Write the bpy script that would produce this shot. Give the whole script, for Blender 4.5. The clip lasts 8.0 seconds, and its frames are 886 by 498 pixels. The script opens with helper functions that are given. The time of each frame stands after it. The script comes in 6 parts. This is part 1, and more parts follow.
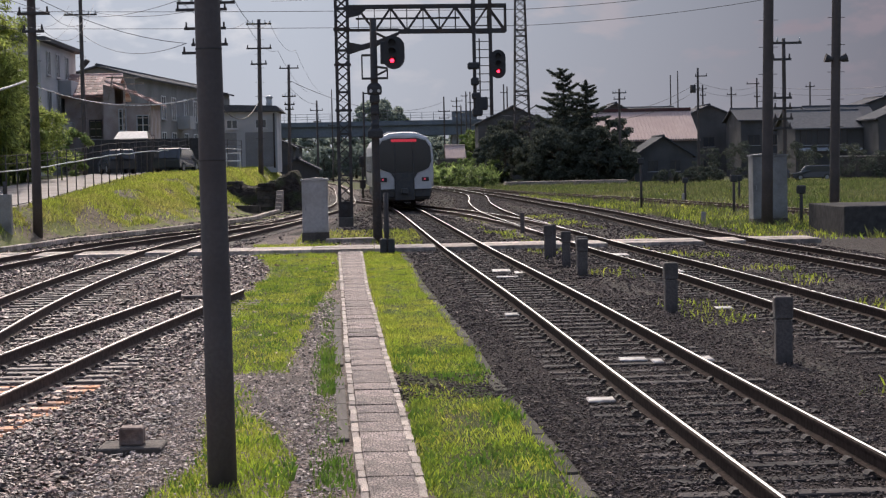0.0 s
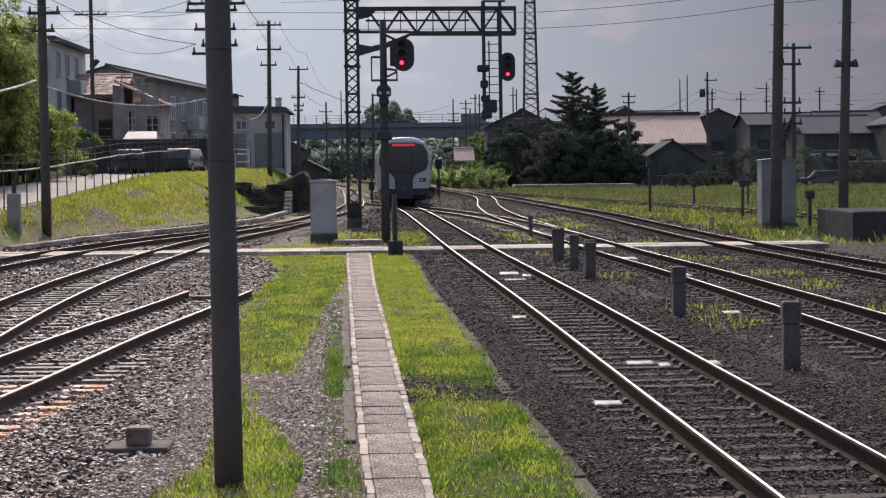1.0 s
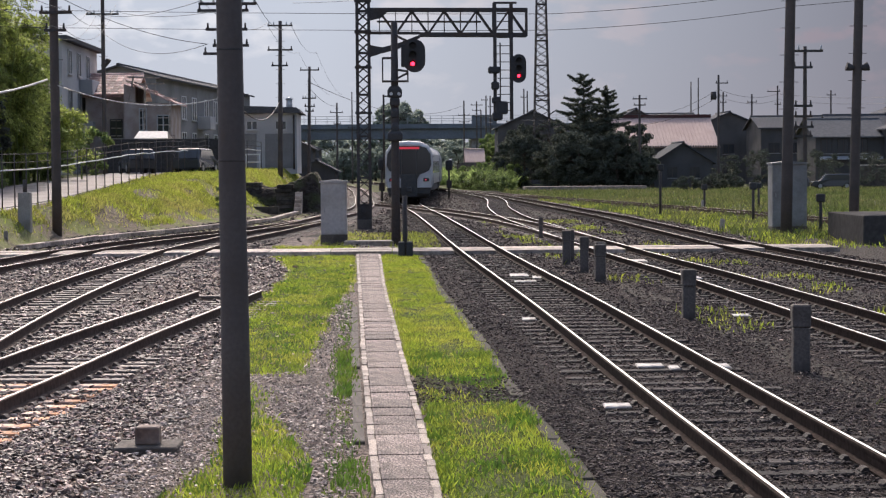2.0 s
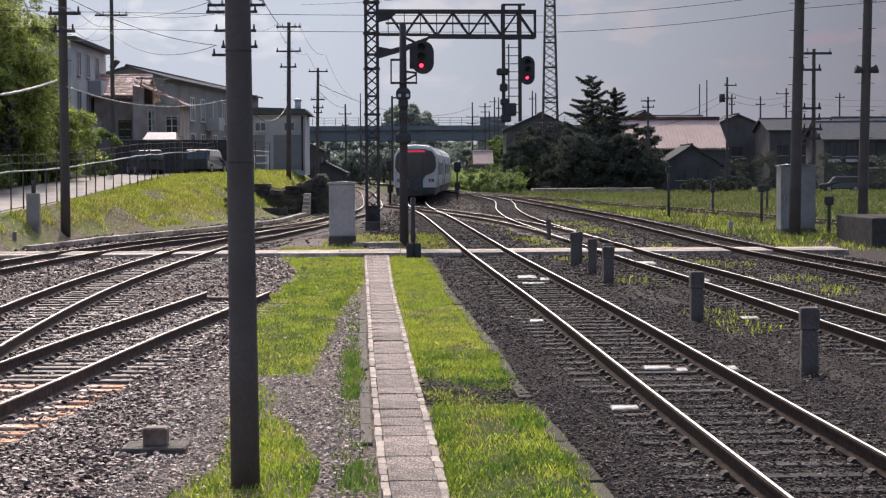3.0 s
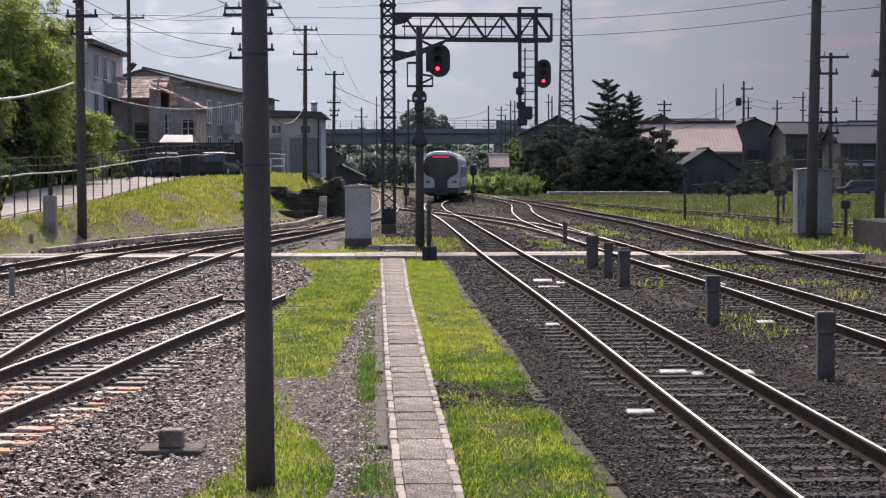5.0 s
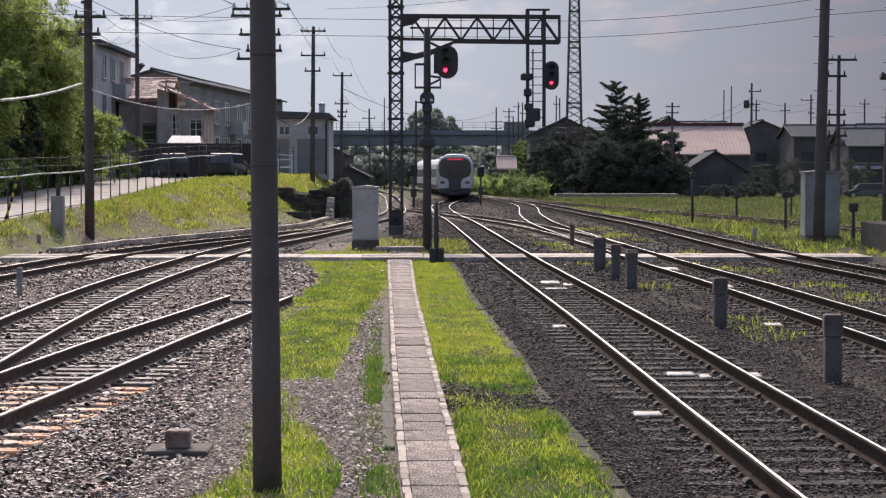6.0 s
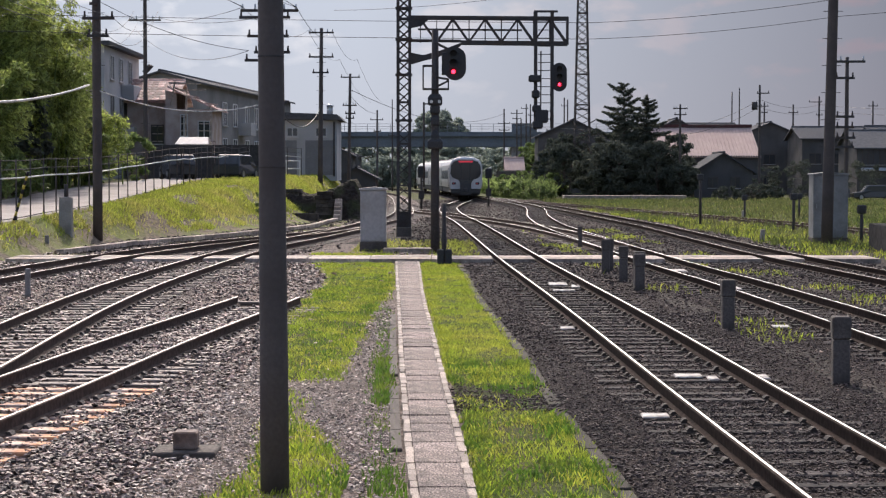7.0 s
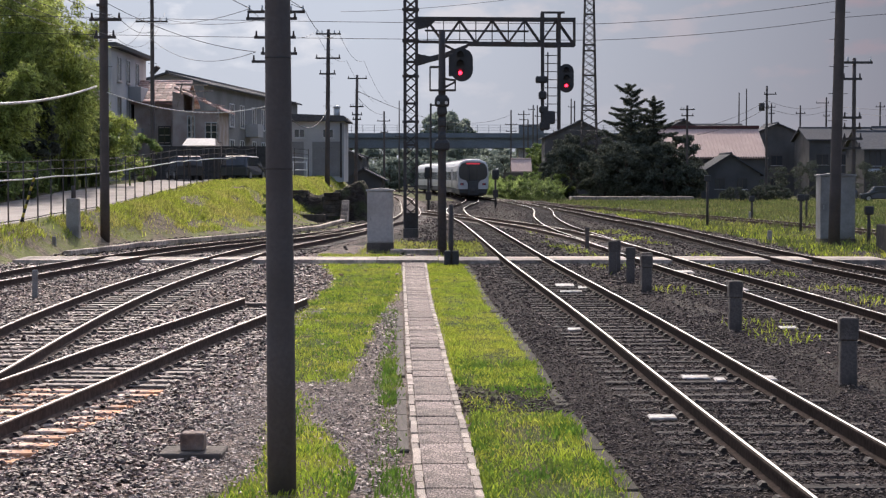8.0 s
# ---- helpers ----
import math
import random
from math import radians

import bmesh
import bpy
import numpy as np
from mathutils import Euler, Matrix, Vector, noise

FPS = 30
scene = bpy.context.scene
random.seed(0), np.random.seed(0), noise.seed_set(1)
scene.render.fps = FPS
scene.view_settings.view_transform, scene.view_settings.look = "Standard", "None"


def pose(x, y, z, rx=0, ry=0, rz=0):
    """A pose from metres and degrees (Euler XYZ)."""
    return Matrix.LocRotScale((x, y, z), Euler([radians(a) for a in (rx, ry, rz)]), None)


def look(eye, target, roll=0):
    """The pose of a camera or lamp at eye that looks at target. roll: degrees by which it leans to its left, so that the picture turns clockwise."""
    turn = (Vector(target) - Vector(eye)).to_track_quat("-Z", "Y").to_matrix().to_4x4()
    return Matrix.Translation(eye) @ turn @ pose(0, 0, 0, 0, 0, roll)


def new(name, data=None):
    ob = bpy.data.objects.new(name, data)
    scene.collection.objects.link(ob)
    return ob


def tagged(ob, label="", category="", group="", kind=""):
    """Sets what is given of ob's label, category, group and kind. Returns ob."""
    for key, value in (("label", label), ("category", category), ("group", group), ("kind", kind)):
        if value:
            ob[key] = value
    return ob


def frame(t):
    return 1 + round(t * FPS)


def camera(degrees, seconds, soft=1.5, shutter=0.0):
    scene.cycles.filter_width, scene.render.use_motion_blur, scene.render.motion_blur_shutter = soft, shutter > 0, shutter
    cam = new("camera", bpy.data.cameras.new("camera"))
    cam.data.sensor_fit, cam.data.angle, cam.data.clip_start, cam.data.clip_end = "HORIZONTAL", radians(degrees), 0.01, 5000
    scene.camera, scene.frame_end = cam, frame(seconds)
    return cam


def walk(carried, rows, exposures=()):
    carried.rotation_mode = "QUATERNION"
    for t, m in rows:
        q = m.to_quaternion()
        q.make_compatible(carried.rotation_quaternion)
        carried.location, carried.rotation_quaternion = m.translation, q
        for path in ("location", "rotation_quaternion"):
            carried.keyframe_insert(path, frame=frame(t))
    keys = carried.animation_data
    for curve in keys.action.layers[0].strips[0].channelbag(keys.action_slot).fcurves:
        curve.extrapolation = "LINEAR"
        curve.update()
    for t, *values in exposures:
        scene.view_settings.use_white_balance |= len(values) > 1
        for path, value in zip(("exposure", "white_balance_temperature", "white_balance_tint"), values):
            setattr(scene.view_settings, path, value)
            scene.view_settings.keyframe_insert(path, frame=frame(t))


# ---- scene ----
F_DEG = 26.74
EYE = (0.0, 0.0, 2.375)


def handheld(tilt, turn, lean):
    return pose(*EYE, tilt, 0, turn) @ pose(0, 0, 0, 0, 0, lean)


cam = camera(F_DEG, 8.0, soft=1.25)
PAN = [(0, 87.340, -1.968, -1.186), (0.5, 87.394, -1.873, -1.020), (1, 87.416, -1.719, -0.759), (1.5, 87.436, -1.557, -0.553),
       (3, 87.513, -1.163, -0.321), (3.5, 87.542, -1.054, -0.231), (4, 87.566, -0.918, -0.265), (4.5, 87.591, -0.794, -0.264),
       (6, 87.659, -0.453, -0.025), (6.5, 87.690, -0.345, 0.026), (7, 87.707, -0.214, 0.025), (7.5, 87.728, -0.107, 0.005), (8, 87.744, 0.0, 0.0)]
walk(cam, [(t, handheld(a, b, c)) for t, a, b, c in PAN], [(0, 0.38, 6250, 14), (0.5, 0.50, 6250, 14), (1.0, 0.46, 6250, 14), (1.5, 0.53, 6250, 14), (4, 0.60, 6250, 14), (8, 0.59, 6250, 14)])

# ---- light ----
SUN_EL, SUN_AZ = 40.0, -8.0  # degrees; azimuth from +y towards +x
world = bpy.data.worlds.new("sky")
scene.world = world
world.use_nodes = True
wn = world.node_tree
sky = wn.nodes.new("ShaderNodeTexSky")
sky.sky_type, sky.sun_disc = "NISHITA", False
sky.sun_elevation, sky.sun_rotation = radians(SUN_EL), radians(SUN_AZ)
sky.dust_density, sky.ozone_density = 4.0, 0.4
wn.nodes["Background"].inputs["Strength"].default_value = 0.15
wn.links.new(sky.outputs[0], wn.nodes["Background"].inputs["Color"])
sun = new("sun", bpy.data.lights.new("sun", "SUN"))
sun.data.energy, sun.data.angle, sun.data.color = 2.25, radians(0.6), (1.0, 0.91, 0.79)
ca, sa = math.cos(radians(SUN_EL)), math.sin(radians(SUN_EL))
sun.matrix_world = look((math.sin(radians(SUN_AZ)) * ca * 100, math.cos(radians(SUN_AZ)) * ca * 100, sa * 100), (0, 0, 0))


# ---- materials ----
def ramp_mix(nt, fac, a, b):
    m = nt.nodes.new("ShaderNodeMix")
    m.data_type = "RGBA"
    nt.links.new(fac, m.inputs[0])
    for i, c in ((6, a), (7, b)):
        if hasattr(c, "is_linked"):
            nt.links.new(c, m.inputs[i])
        else:
            m.inputs[i].default_value = (*c, 1)
    return m.outputs[2]


def noise_fac(nt, scale, lo, hi, detail=4.0, coord="Object", stretch=None):
    tc = nt.nodes.new("ShaderNodeTexCoord")
    tex = nt.nodes.new("ShaderNodeTexNoise")
    tex.inputs["Scale"].default_value, tex.inputs["Detail"].default_value = scale, detail
    src = tc.outputs[coord]
    if stretch:
        mp = nt.nodes.new("ShaderNodeMapping")
        mp.inputs["Scale"].default_value = stretch
        nt.links.new(src, mp.inputs[0])
        src = mp.outputs[0]
    nt.links.new(src, tex.inputs["Vector"])
    mr = nt.nodes.new("ShaderNodeMapRange")
    mr.inputs[1].default_value, mr.inputs[2].default_value = lo, hi
    nt.links.new(tex.outputs[0], mr.inputs[0])
    return mr.outputs[0]


def mat(name, a, b=None, c=None, rough=0.7, metal=0.0, fine=30.0, coarse=2.0, bump=0.3, depth=0.01, per_object=0.0, per_island=0.0,
        trans=None, emit=None, power=0.0, stretch=None, spec=0.5, grain=(0.35, 0.65)):
    """a, b: fine grain between two colours; c: a coarse stain colour."""
    m = bpy.data.materials.new(name)
    m.use_nodes = True
    nt = m.node_tree
    bs = nt.nodes["Principled BSDF"]
    b = b or tuple(v * 0.75 for v in a)
    f = noise_fac(nt, fine, *grain, stretch=stretch)
    col = ramp_mix(nt, f, a, b)
    if c:
        col = ramp_mix(nt, noise_fac(nt, coarse, 0.42, 0.68, 5.0), col, c)
    for amount, node, out in ((per_object, "ShaderNodeObjectInfo", "Random"), (per_island, "ShaderNodeNewGeometry", "Random Per Island")):
        if amount:
            inf = nt.nodes.new(node)
            mr = nt.nodes.new("ShaderNodeMapRange")
            mr.inputs[3].default_value, mr.inputs[4].default_value = 1 - amount, 1 + amount
            nt.links.new(inf.outputs[out], mr.inputs[0])
            hsv = nt.nodes.new("ShaderNodeHueSaturation")
            nt.links.new(col, hsv.inputs["Color"])
            nt.links.new(mr.outputs[0], hsv.inputs["Value"])
            col = hsv.outputs[0]
    nt.links.new(col, bs.inputs["Base Color"])
    bs.inputs["Roughness"].default_value, bs.inputs["Metallic"].default_value = rough, metal
    bs.inputs["Specular IOR Level"].default_value = spec
    if bump:
        bp = nt.nodes.new("ShaderNodeBump")
        bp.inputs["Strength"].default_value, bp.inputs["Distance"].default_value = bump, depth
        nt.links.new(f, bp.inputs["Height"])
        nt.links.new(bp.outputs[0], bs.inputs["Normal"])
    if emit:
        bs.inputs["Emission Color"].default_value, bs.inputs["Emission Strength"].default_value = (*emit, 1), power
    if trans:
        tr = nt.nodes.new("ShaderNodeBsdfTranslucent")
        nt.links.new(col, tr.inputs[0])
        mx = nt.nodes.new("ShaderNodeMixShader")
        mx.inputs[0].default_value = trans
        nt.links.new(bs.outputs[0], mx.inputs[1])
        nt.links.new(tr.outputs[0], mx.inputs[2])
        nt.links.new(mx.outputs[0], nt.nodes["Material Output"].inputs[0])
    return m


def glass_mat(name, tint=(0.02, 0.025, 0.03), rough=0.08):
    return mat(name, tint, rough=rough, bump=0, spec=0.6)


M_GROUND = mat("gravelly soil", (0.085, 0.07, 0.06), (0.022, 0.018, 0.016), (0.05, 0.042, 0.034), rough=0.95, fine=9, coarse=0.5, bump=1.0, depth=0.06, spec=0.15)
M_BALLAST = mat("dark brown track ballast", (0.058, 0.044, 0.040), (0.014, 0.011, 0.010), (0.030, 0.023, 0.021), rough=0.95, fine=18, coarse=0.6, bump=0.9, depth=0.04, spec=0.1)
M_BALLAST_PALE = mat("brown grey track ballast", (0.155, 0.108, 0.088), (0.026, 0.018, 0.015), (0.055, 0.038, 0.031), rough=0.85, fine=16, coarse=0.6, bump=0.9, depth=0.05, spec=0.3, grain=(0.42, 0.6))
M_STONE = mat("dark ballast stone", (0.085, 0.064, 0.058), (0.036, 0.027, 0.025), rough=0.8, fine=10, bump=0.2, per_island=0.6, spec=0.25)
M_STONE_PALE = mat("pale ballast stone", (0.285, 0.2, 0.166), (0.042, 0.029, 0.024), rough=0.6, fine=10, bump=0.2, per_island=0.9, spec=0.35, grain=(0.42, 0.6))
M_GRAVEL = mat("pale gravel", (0.25, 0.188, 0.158), (0.035, 0.026, 0.022), (0.10, 0.075, 0.063), rough=0.85, fine=24, coarse=1.3, bump=0.8, depth=0.03, spec=0.2, grain=(0.42, 0.62))
M_TURF = mat("turf soil", (0.075, 0.10, 0.02), (0.04, 0.055, 0.014), (0.07, 0.06, 0.03), rough=0.95, fine=18, coarse=0.9, bump=0.8, depth=0.03, spec=0.1)
M_SIDING = mat("mid grey siding", (0.24, 0.235, 0.23), (0.20, 0.195, 0.19), (0.16, 0.155, 0.15), rough=0.85, fine=12, coarse=0.5, bump=0.1)
M_SLEEPER_DARK = mat("oil-dark concrete sleeper", (0.064, 0.054, 0.049), (0.024, 0.02, 0.018), (0.042, 0.035, 0.032), rough=0.9, fine=12, coarse=4, bump=0.3, per_object=0.5, spec=0.2)
M_FASTEN_DARK = mat("dark rusted fastening", (0.06, 0.05, 0.045), (0.03, 0.026, 0.024), rough=0.8, fine=20, bump=0.1, spec=0.2)
M_MEADOW = mat("meadow blade", (0.13, 0.165, 0.04), (0.07, 0.10, 0.027), (0.19, 0.18, 0.075), rough=0.6, fine=0.6, coarse=0.16, bump=0, per_island=0.45, trans=0.45)
M_POST = mat("grey brown weathered concrete post", (0.155, 0.133, 0.12), (0.10, 0.086, 0.078), (0.075, 0.064, 0.057), rough=0.9, fine=30, coarse=3, bump=0.3, spec=0.2)
M_WEEDS = mat("leafy weed", (0.12, 0.22, 0.03), (0.08, 0.15, 0.02), (0.2, 0.25, 0.04), rough=0.45, fine=3, coarse=1.2, bump=0, per_island=0.4, trans=0.5)
M_PLATE = mat("white track plate", (0.52, 0.48, 0.44), (0.36, 0.33, 0.30), (0.16, 0.142, 0.13), rough=0.75, fine=10, coarse=8, bump=0.1)
M_TIMBERPOLE = mat("dark brown pole", (0.105, 0.082, 0.071), (0.08, 0.064, 0.056), (0.06, 0.049, 0.043), rough=0.75, fine=20, coarse=1.5, bump=0.2)
M_TAIL = mat("lit tail lamp", (0.3, 0.03, 0.04), rough=0.3, bump=0, emit=(1.0, 0.12, 0.2), power=0.3)
M_RAILDULL = mat("dull worn rail head", (0.46, 0.43, 0.41), (0.28, 0.25, 0.23), rough=0.5, metal=0.9, fine=6, bump=0.0)
M_STONE_LIGHT = mat("light path gravel", (0.44, 0.35, 0.30), (0.14, 0.108, 0.09), rough=0.6, fine=8, bump=0.2, per_island=0.8, spec=0.4)
# Even dark tone; on the two fences its darkness stands in for shade.
M_SHADE_DARK = mat("dark shade-toned surface", (0.08, 0.075, 0.07), (0.055, 0.051, 0.048), rough=0.95, fine=6, bump=0.2, spec=0.05)
M_ROOF_MID = mat("mid grey metal roof", (0.14, 0.14, 0.142), (0.11, 0.11, 0.112), rough=0.95, fine=3, bump=0.05, spec=0.03)
# Distance haze is put into this leaf colour as a pale grey-green.
M_LEAF_HAZE = mat("far foliage with painted haze", (0.31, 0.35, 0.29), (0.23, 0.265, 0.22), rough=0.8, fine=0.8, bump=0, per_island=0.3, trans=0.5, spec=0.1)
M_CAB_GREY = mat("weathered grey cabinet", (0.27, 0.27, 0.265), (0.23, 0.23, 0.225), (0.17, 0.165, 0.16), rough=0.6, fine=12, coarse=1.5, bump=0.05)
M_CAR_DARK = mat("dark grey car paint", (0.06, 0.063, 0.068), rough=0.2, bump=0)
M_RIDGE = mat("maroon ridge capping", (0.10, 0.035, 0.03), (0.07, 0.028, 0.025), rough=0.8, fine=5, bump=0.05)
M_BANK = mat("grassy gravel bank", (0.25, 0.20, 0.15), (0.10, 0.085, 0.06), (0.17, 0.20, 0.05), rough=0.95, fine=7, coarse=0.55, bump=0.9, depth=0.05, spec=0.1)
M_BLOCK = mat("rust brown stained concrete", (0.19, 0.125, 0.095), (0.10, 0.066, 0.052), (0.26, 0.2, 0.17), rough=0.85, fine=18, coarse=4, bump=0.4)
M_SHEET = mat("white translucent sheet roof", (0.62, 0.59, 0.58), (0.52, 0.49, 0.48), rough=0.6, fine=6, bump=0.05, trans=0.4)
M_FIELD = mat("meadow soil", (0.085, 0.10, 0.03), (0.05, 0.06, 0.022), (0.085, 0.075, 0.04), rough=0.95, fine=3, coarse=0.25, bump=0.8, depth=0.1, spec=0.1)
M_GRASS = mat("grass blade", (0.35, 0.43, 0.045), (0.22, 0.305, 0.033), (0.43, 0.43, 0.07), rough=0.45, fine=3, coarse=0.8, bump=0, per_island=0.5, trans=0.55)
M_BANKGRASS = mat("dry bank grass blade", (0.38, 0.43, 0.065), (0.25, 0.30, 0.045), (0.40, 0.37, 0.11), rough=0.5, fine=1.2, coarse=0.5, bump=0, per_island=0.5, trans=0.55)
M_REED = mat("tall reed blade", (0.30, 0.38, 0.12), (0.20, 0.27, 0.08), rough=0.6, fine=0.8, bump=0, per_island=0.4, trans=0.5)
M_LEAF = mat("leaf", (0.19, 0.25, 0.075), (0.12, 0.165, 0.05), rough=0.5, fine=1.5, bump=0, per_island=0.4, trans=0.5)
M_LEAF_PALE = mat("bamboo leaf", (0.40, 0.45, 0.12), (0.21, 0.265, 0.07), rough=0.5, fine=0.5, bump=0, per_island=0.6, trans=0.6)
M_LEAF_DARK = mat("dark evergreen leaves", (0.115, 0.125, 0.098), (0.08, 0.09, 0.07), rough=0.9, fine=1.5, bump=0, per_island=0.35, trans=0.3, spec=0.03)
M_BARK = mat("bark", (0.09, 0.07, 0.05), (0.05, 0.04, 0.03), rough=0.9, fine=20, bump=0.6, depth=0.02)
M_RUST = mat("rusty rail side", (0.05, 0.035, 0.029), (0.026, 0.019, 0.016), rough=0.95, fine=14, bump=0.2, spec=0.05)
M_RUST_YARD = mat("brown rusted yard rail side", (0.12, 0.086, 0.071), (0.065, 0.047, 0.039), rough=0.9, fine=14, bump=0.2, spec=0.1)
M_FASTEN = mat("grey worn fastening", (0.15, 0.13, 0.115), (0.06, 0.05, 0.045), rough=0.7, fine=20, bump=0.1, spec=0.2)
M_RAILTOP = mat("polished rail head", (0.74, 0.72, 0.70), (0.62, 0.60, 0.58), rough=0.42, metal=1.0, fine=12, bump=0.0, stretch=(1, 0.05, 1))
M_SLEEPER = mat("weathered sleeper timber", (0.25, 0.19, 0.155), (0.10, 0.074, 0.06), (0.13, 0.098, 0.08), rough=0.75, fine=26, coarse=3, bump=0.4, per_object=0.4, stretch=(0.25, 1, 1))
M_SLEEPER_RUST = mat("rust stained sleeper", (0.72, 0.36, 0.19), (0.42, 0.175, 0.085), (0.74, 0.58, 0.48), rough=0.8, fine=9, coarse=2.2, bump=0.4, per_object=0.3, spec=0.3)
M_CONC = mat("weathered concrete", (0.36, 0.335, 0.31), (0.25, 0.23, 0.21), (0.20, 0.18, 0.16), rough=0.85, fine=40, coarse=2.5, bump=0.35, per_object=0.15)
M_EARTH = mat("dark bare earth", (0.065, 0.052, 0.043), (0.03, 0.024, 0.02), (0.06, 0.065, 0.03), rough=0.95, fine=5, coarse=1.2, bump=1.0, depth=0.08, spec=0.1)
M_OLDTIMBER = mat("tarred old timber", (0.085, 0.073, 0.064), (0.045, 0.039, 0.035), (0.12, 0.10, 0.085), rough=0.9, fine=10, coarse=2, bump=0.4, per_object=0.5, spec=0.1)
M_CONC_PALE = mat("pale concrete", (0.56, 0.46, 0.38), (0.30, 0.245, 0.205), (0.22, 0.18, 0.15), rough=0.85, fine=12, coarse=4, bump=0.5, per_object=0.35)
M_PAVER = mat("exposed aggregate lid", (0.44, 0.345, 0.30), (0.04, 0.03, 0.026), (0.12, 0.092, 0.08), rough=0.8, fine=21, coarse=2.6, bump=0.8, depth=0.012, per_object=0.25, spec=0.3, grain=(0.44, 0.60))
M_KERB_DARK = mat("mossy dark kerb", (0.095, 0.082, 0.07), (0.05, 0.044, 0.038), (0.06, 0.062, 0.035), rough=0.9, fine=14, coarse=3, bump=0.4, per_object=0.3, spec=0.1)
M_CONC_DARK = mat("dark grimy concrete", (0.165, 0.142, 0.122), (0.10, 0.086, 0.075), (0.075, 0.064, 0.055), rough=0.9, fine=30, coarse=2, bump=0.3, spec=0.2)
M_POLE = mat("brown painted steel pole", (0.12, 0.104, 0.096), (0.098, 0.085, 0.079), (0.085, 0.07, 0.062), rough=0.7, fine=30, coarse=1.5, bump=0.15, spec=0.3)
M_STEEL = mat("dark painted steel", (0.088, 0.083, 0.082), (0.06, 0.057, 0.056), (0.08, 0.062, 0.052), rough=0.85, fine=20, coarse=2, bump=0.1, spec=0.15)
M_GALV = mat("galvanised steel", (0.36, 0.36, 0.36), (0.26, 0.26, 0.26), rough=0.45, metal=0.6, fine=25, bump=0.05)
M_SIGNAL = mat("black signal plate", (0.035, 0.034, 0.035), (0.05, 0.049, 0.049), rough=0.75, fine=20, bump=0.05)
M_RED = mat("lit red lamp", (0.5, 0.01, 0.01), rough=0.3, bump=0, emit=(1.0, 0.02, 0.05), power=5.0)
M_RED_SOFT = mat("lit red display", (0.3, 0.02, 0.03), rough=0.3, bump=0, emit=(1.0, 0.06, 0.10), power=0.3)
M_CAB = mat("light grey painted cabinet", (0.45, 0.425, 0.405), (0.39, 0.37, 0.352), (0.31, 0.285, 0.26), rough=0.55, fine=12, coarse=1.5, bump=0.05)
M_WHITE = mat("white painted car body", (0.60, 0.59, 0.575), (0.53, 0.52, 0.51), (0.44, 0.425, 0.41), rough=0.35, fine=4, coarse=0.8, bump=0.0)
M_BLACKGLASS = glass_mat("dark windscreen glass")
M_UNDER = mat("dark underframe", (0.06, 0.06, 0.06), (0.085, 0.078, 0.07), rough=0.8, fine=10, bump=0.2)
M_ASPHALT = mat("sunlit pale lane surface", (0.40, 0.35, 0.31), (0.29, 0.25, 0.22), (0.24, 0.21, 0.19), rough=0.9, fine=40, coarse=0.7, bump=0.3)
M_RENDER = mat("grey rendered wall", (0.46, 0.455, 0.45), (0.41, 0.405, 0.40), (0.33, 0.325, 0.32), rough=0.85, fine=12, coarse=0.4, bump=0.1)
M_RENDER_DK = mat("dark grey siding", (0.125, 0.119, 0.115), (0.10, 0.095, 0.092), (0.08, 0.076, 0.073), rough=0.9, fine=12, coarse=0.5, bump=0.1, spec=0.08)
M_WOODWALL = mat("brown clapboard wall", (0.42, 0.335, 0.29), (0.31, 0.245, 0.21), (0.48, 0.42, 0.385), rough=0.9, fine=8, coarse=1.0, bump=0.2, stretch=(1, 1, 6), spec=0.1)
M_TILE_RED = mat("rust red roof tile", (0.44, 0.26, 0.215), (0.24, 0.14, 0.118), (0.66, 0.56, 0.52), rough=0.8, fine=6, coarse=1.8, bump=0.3, per_object=0.6, spec=0.3)
M_TILE_GREY = mat("dark grey roof tile", (0.115, 0.115, 0.12), (0.075, 0.075, 0.078), rough=0.95, fine=8, bump=0.4, spec=0.05)
M_PINKROOF = mat("faded pink metal roof", (0.52, 0.385, 0.33), (0.45, 0.33, 0.285), (0.43, 0.305, 0.26), rough=0.75, fine=2, coarse=0.3, bump=0.02, stretch=(4, 0.4, 1), spec=0.2)
M_ROOF_PALE = mat("pale metal roof", (0.5, 0.5, 0.5), (0.42, 0.42, 0.42), rough=0.35, fine=3, bump=0.05)
M_PANE = glass_mat("window pane", (0.05, 0.055, 0.06), 0.1)
M_FRAME = mat("aluminium frame", (0.5, 0.5, 0.5), rough=0.4, metal=0.5, bump=0)
M_WIRE = mat("black cable", (0.02, 0.02, 0.022), rough=0.6, bump=0)
M_CABLE_PALE = mat("pale spiral cable", (0.85, 0.82, 0.76), (0.3, 0.29, 0.27), rough=0.4, fine=9, bump=0.2)
M_INSUL = mat("white porcelain insulator", (0.6, 0.6, 0.58), rough=0.25, bump=0)
M_VIADUCT = mat("blue grey viaduct girder", (0.17, 0.19, 0.21), (0.14, 0.155, 0.175), (0.11, 0.12, 0.13), rough=0.7, fine=3, coarse=0.3, bump=0.05)
M_CARWHITE = mat("white van paint", (0.72, 0.72, 0.7), rough=0.3, bump=0)
M_TYRE = mat("tyre rubber", (0.02, 0.02, 0.02), rough=0.8, bump=0.1)
M_STRIPE = mat("yellow guard", (0.5, 0.4, 0.05), rough=0.6, bump=0)


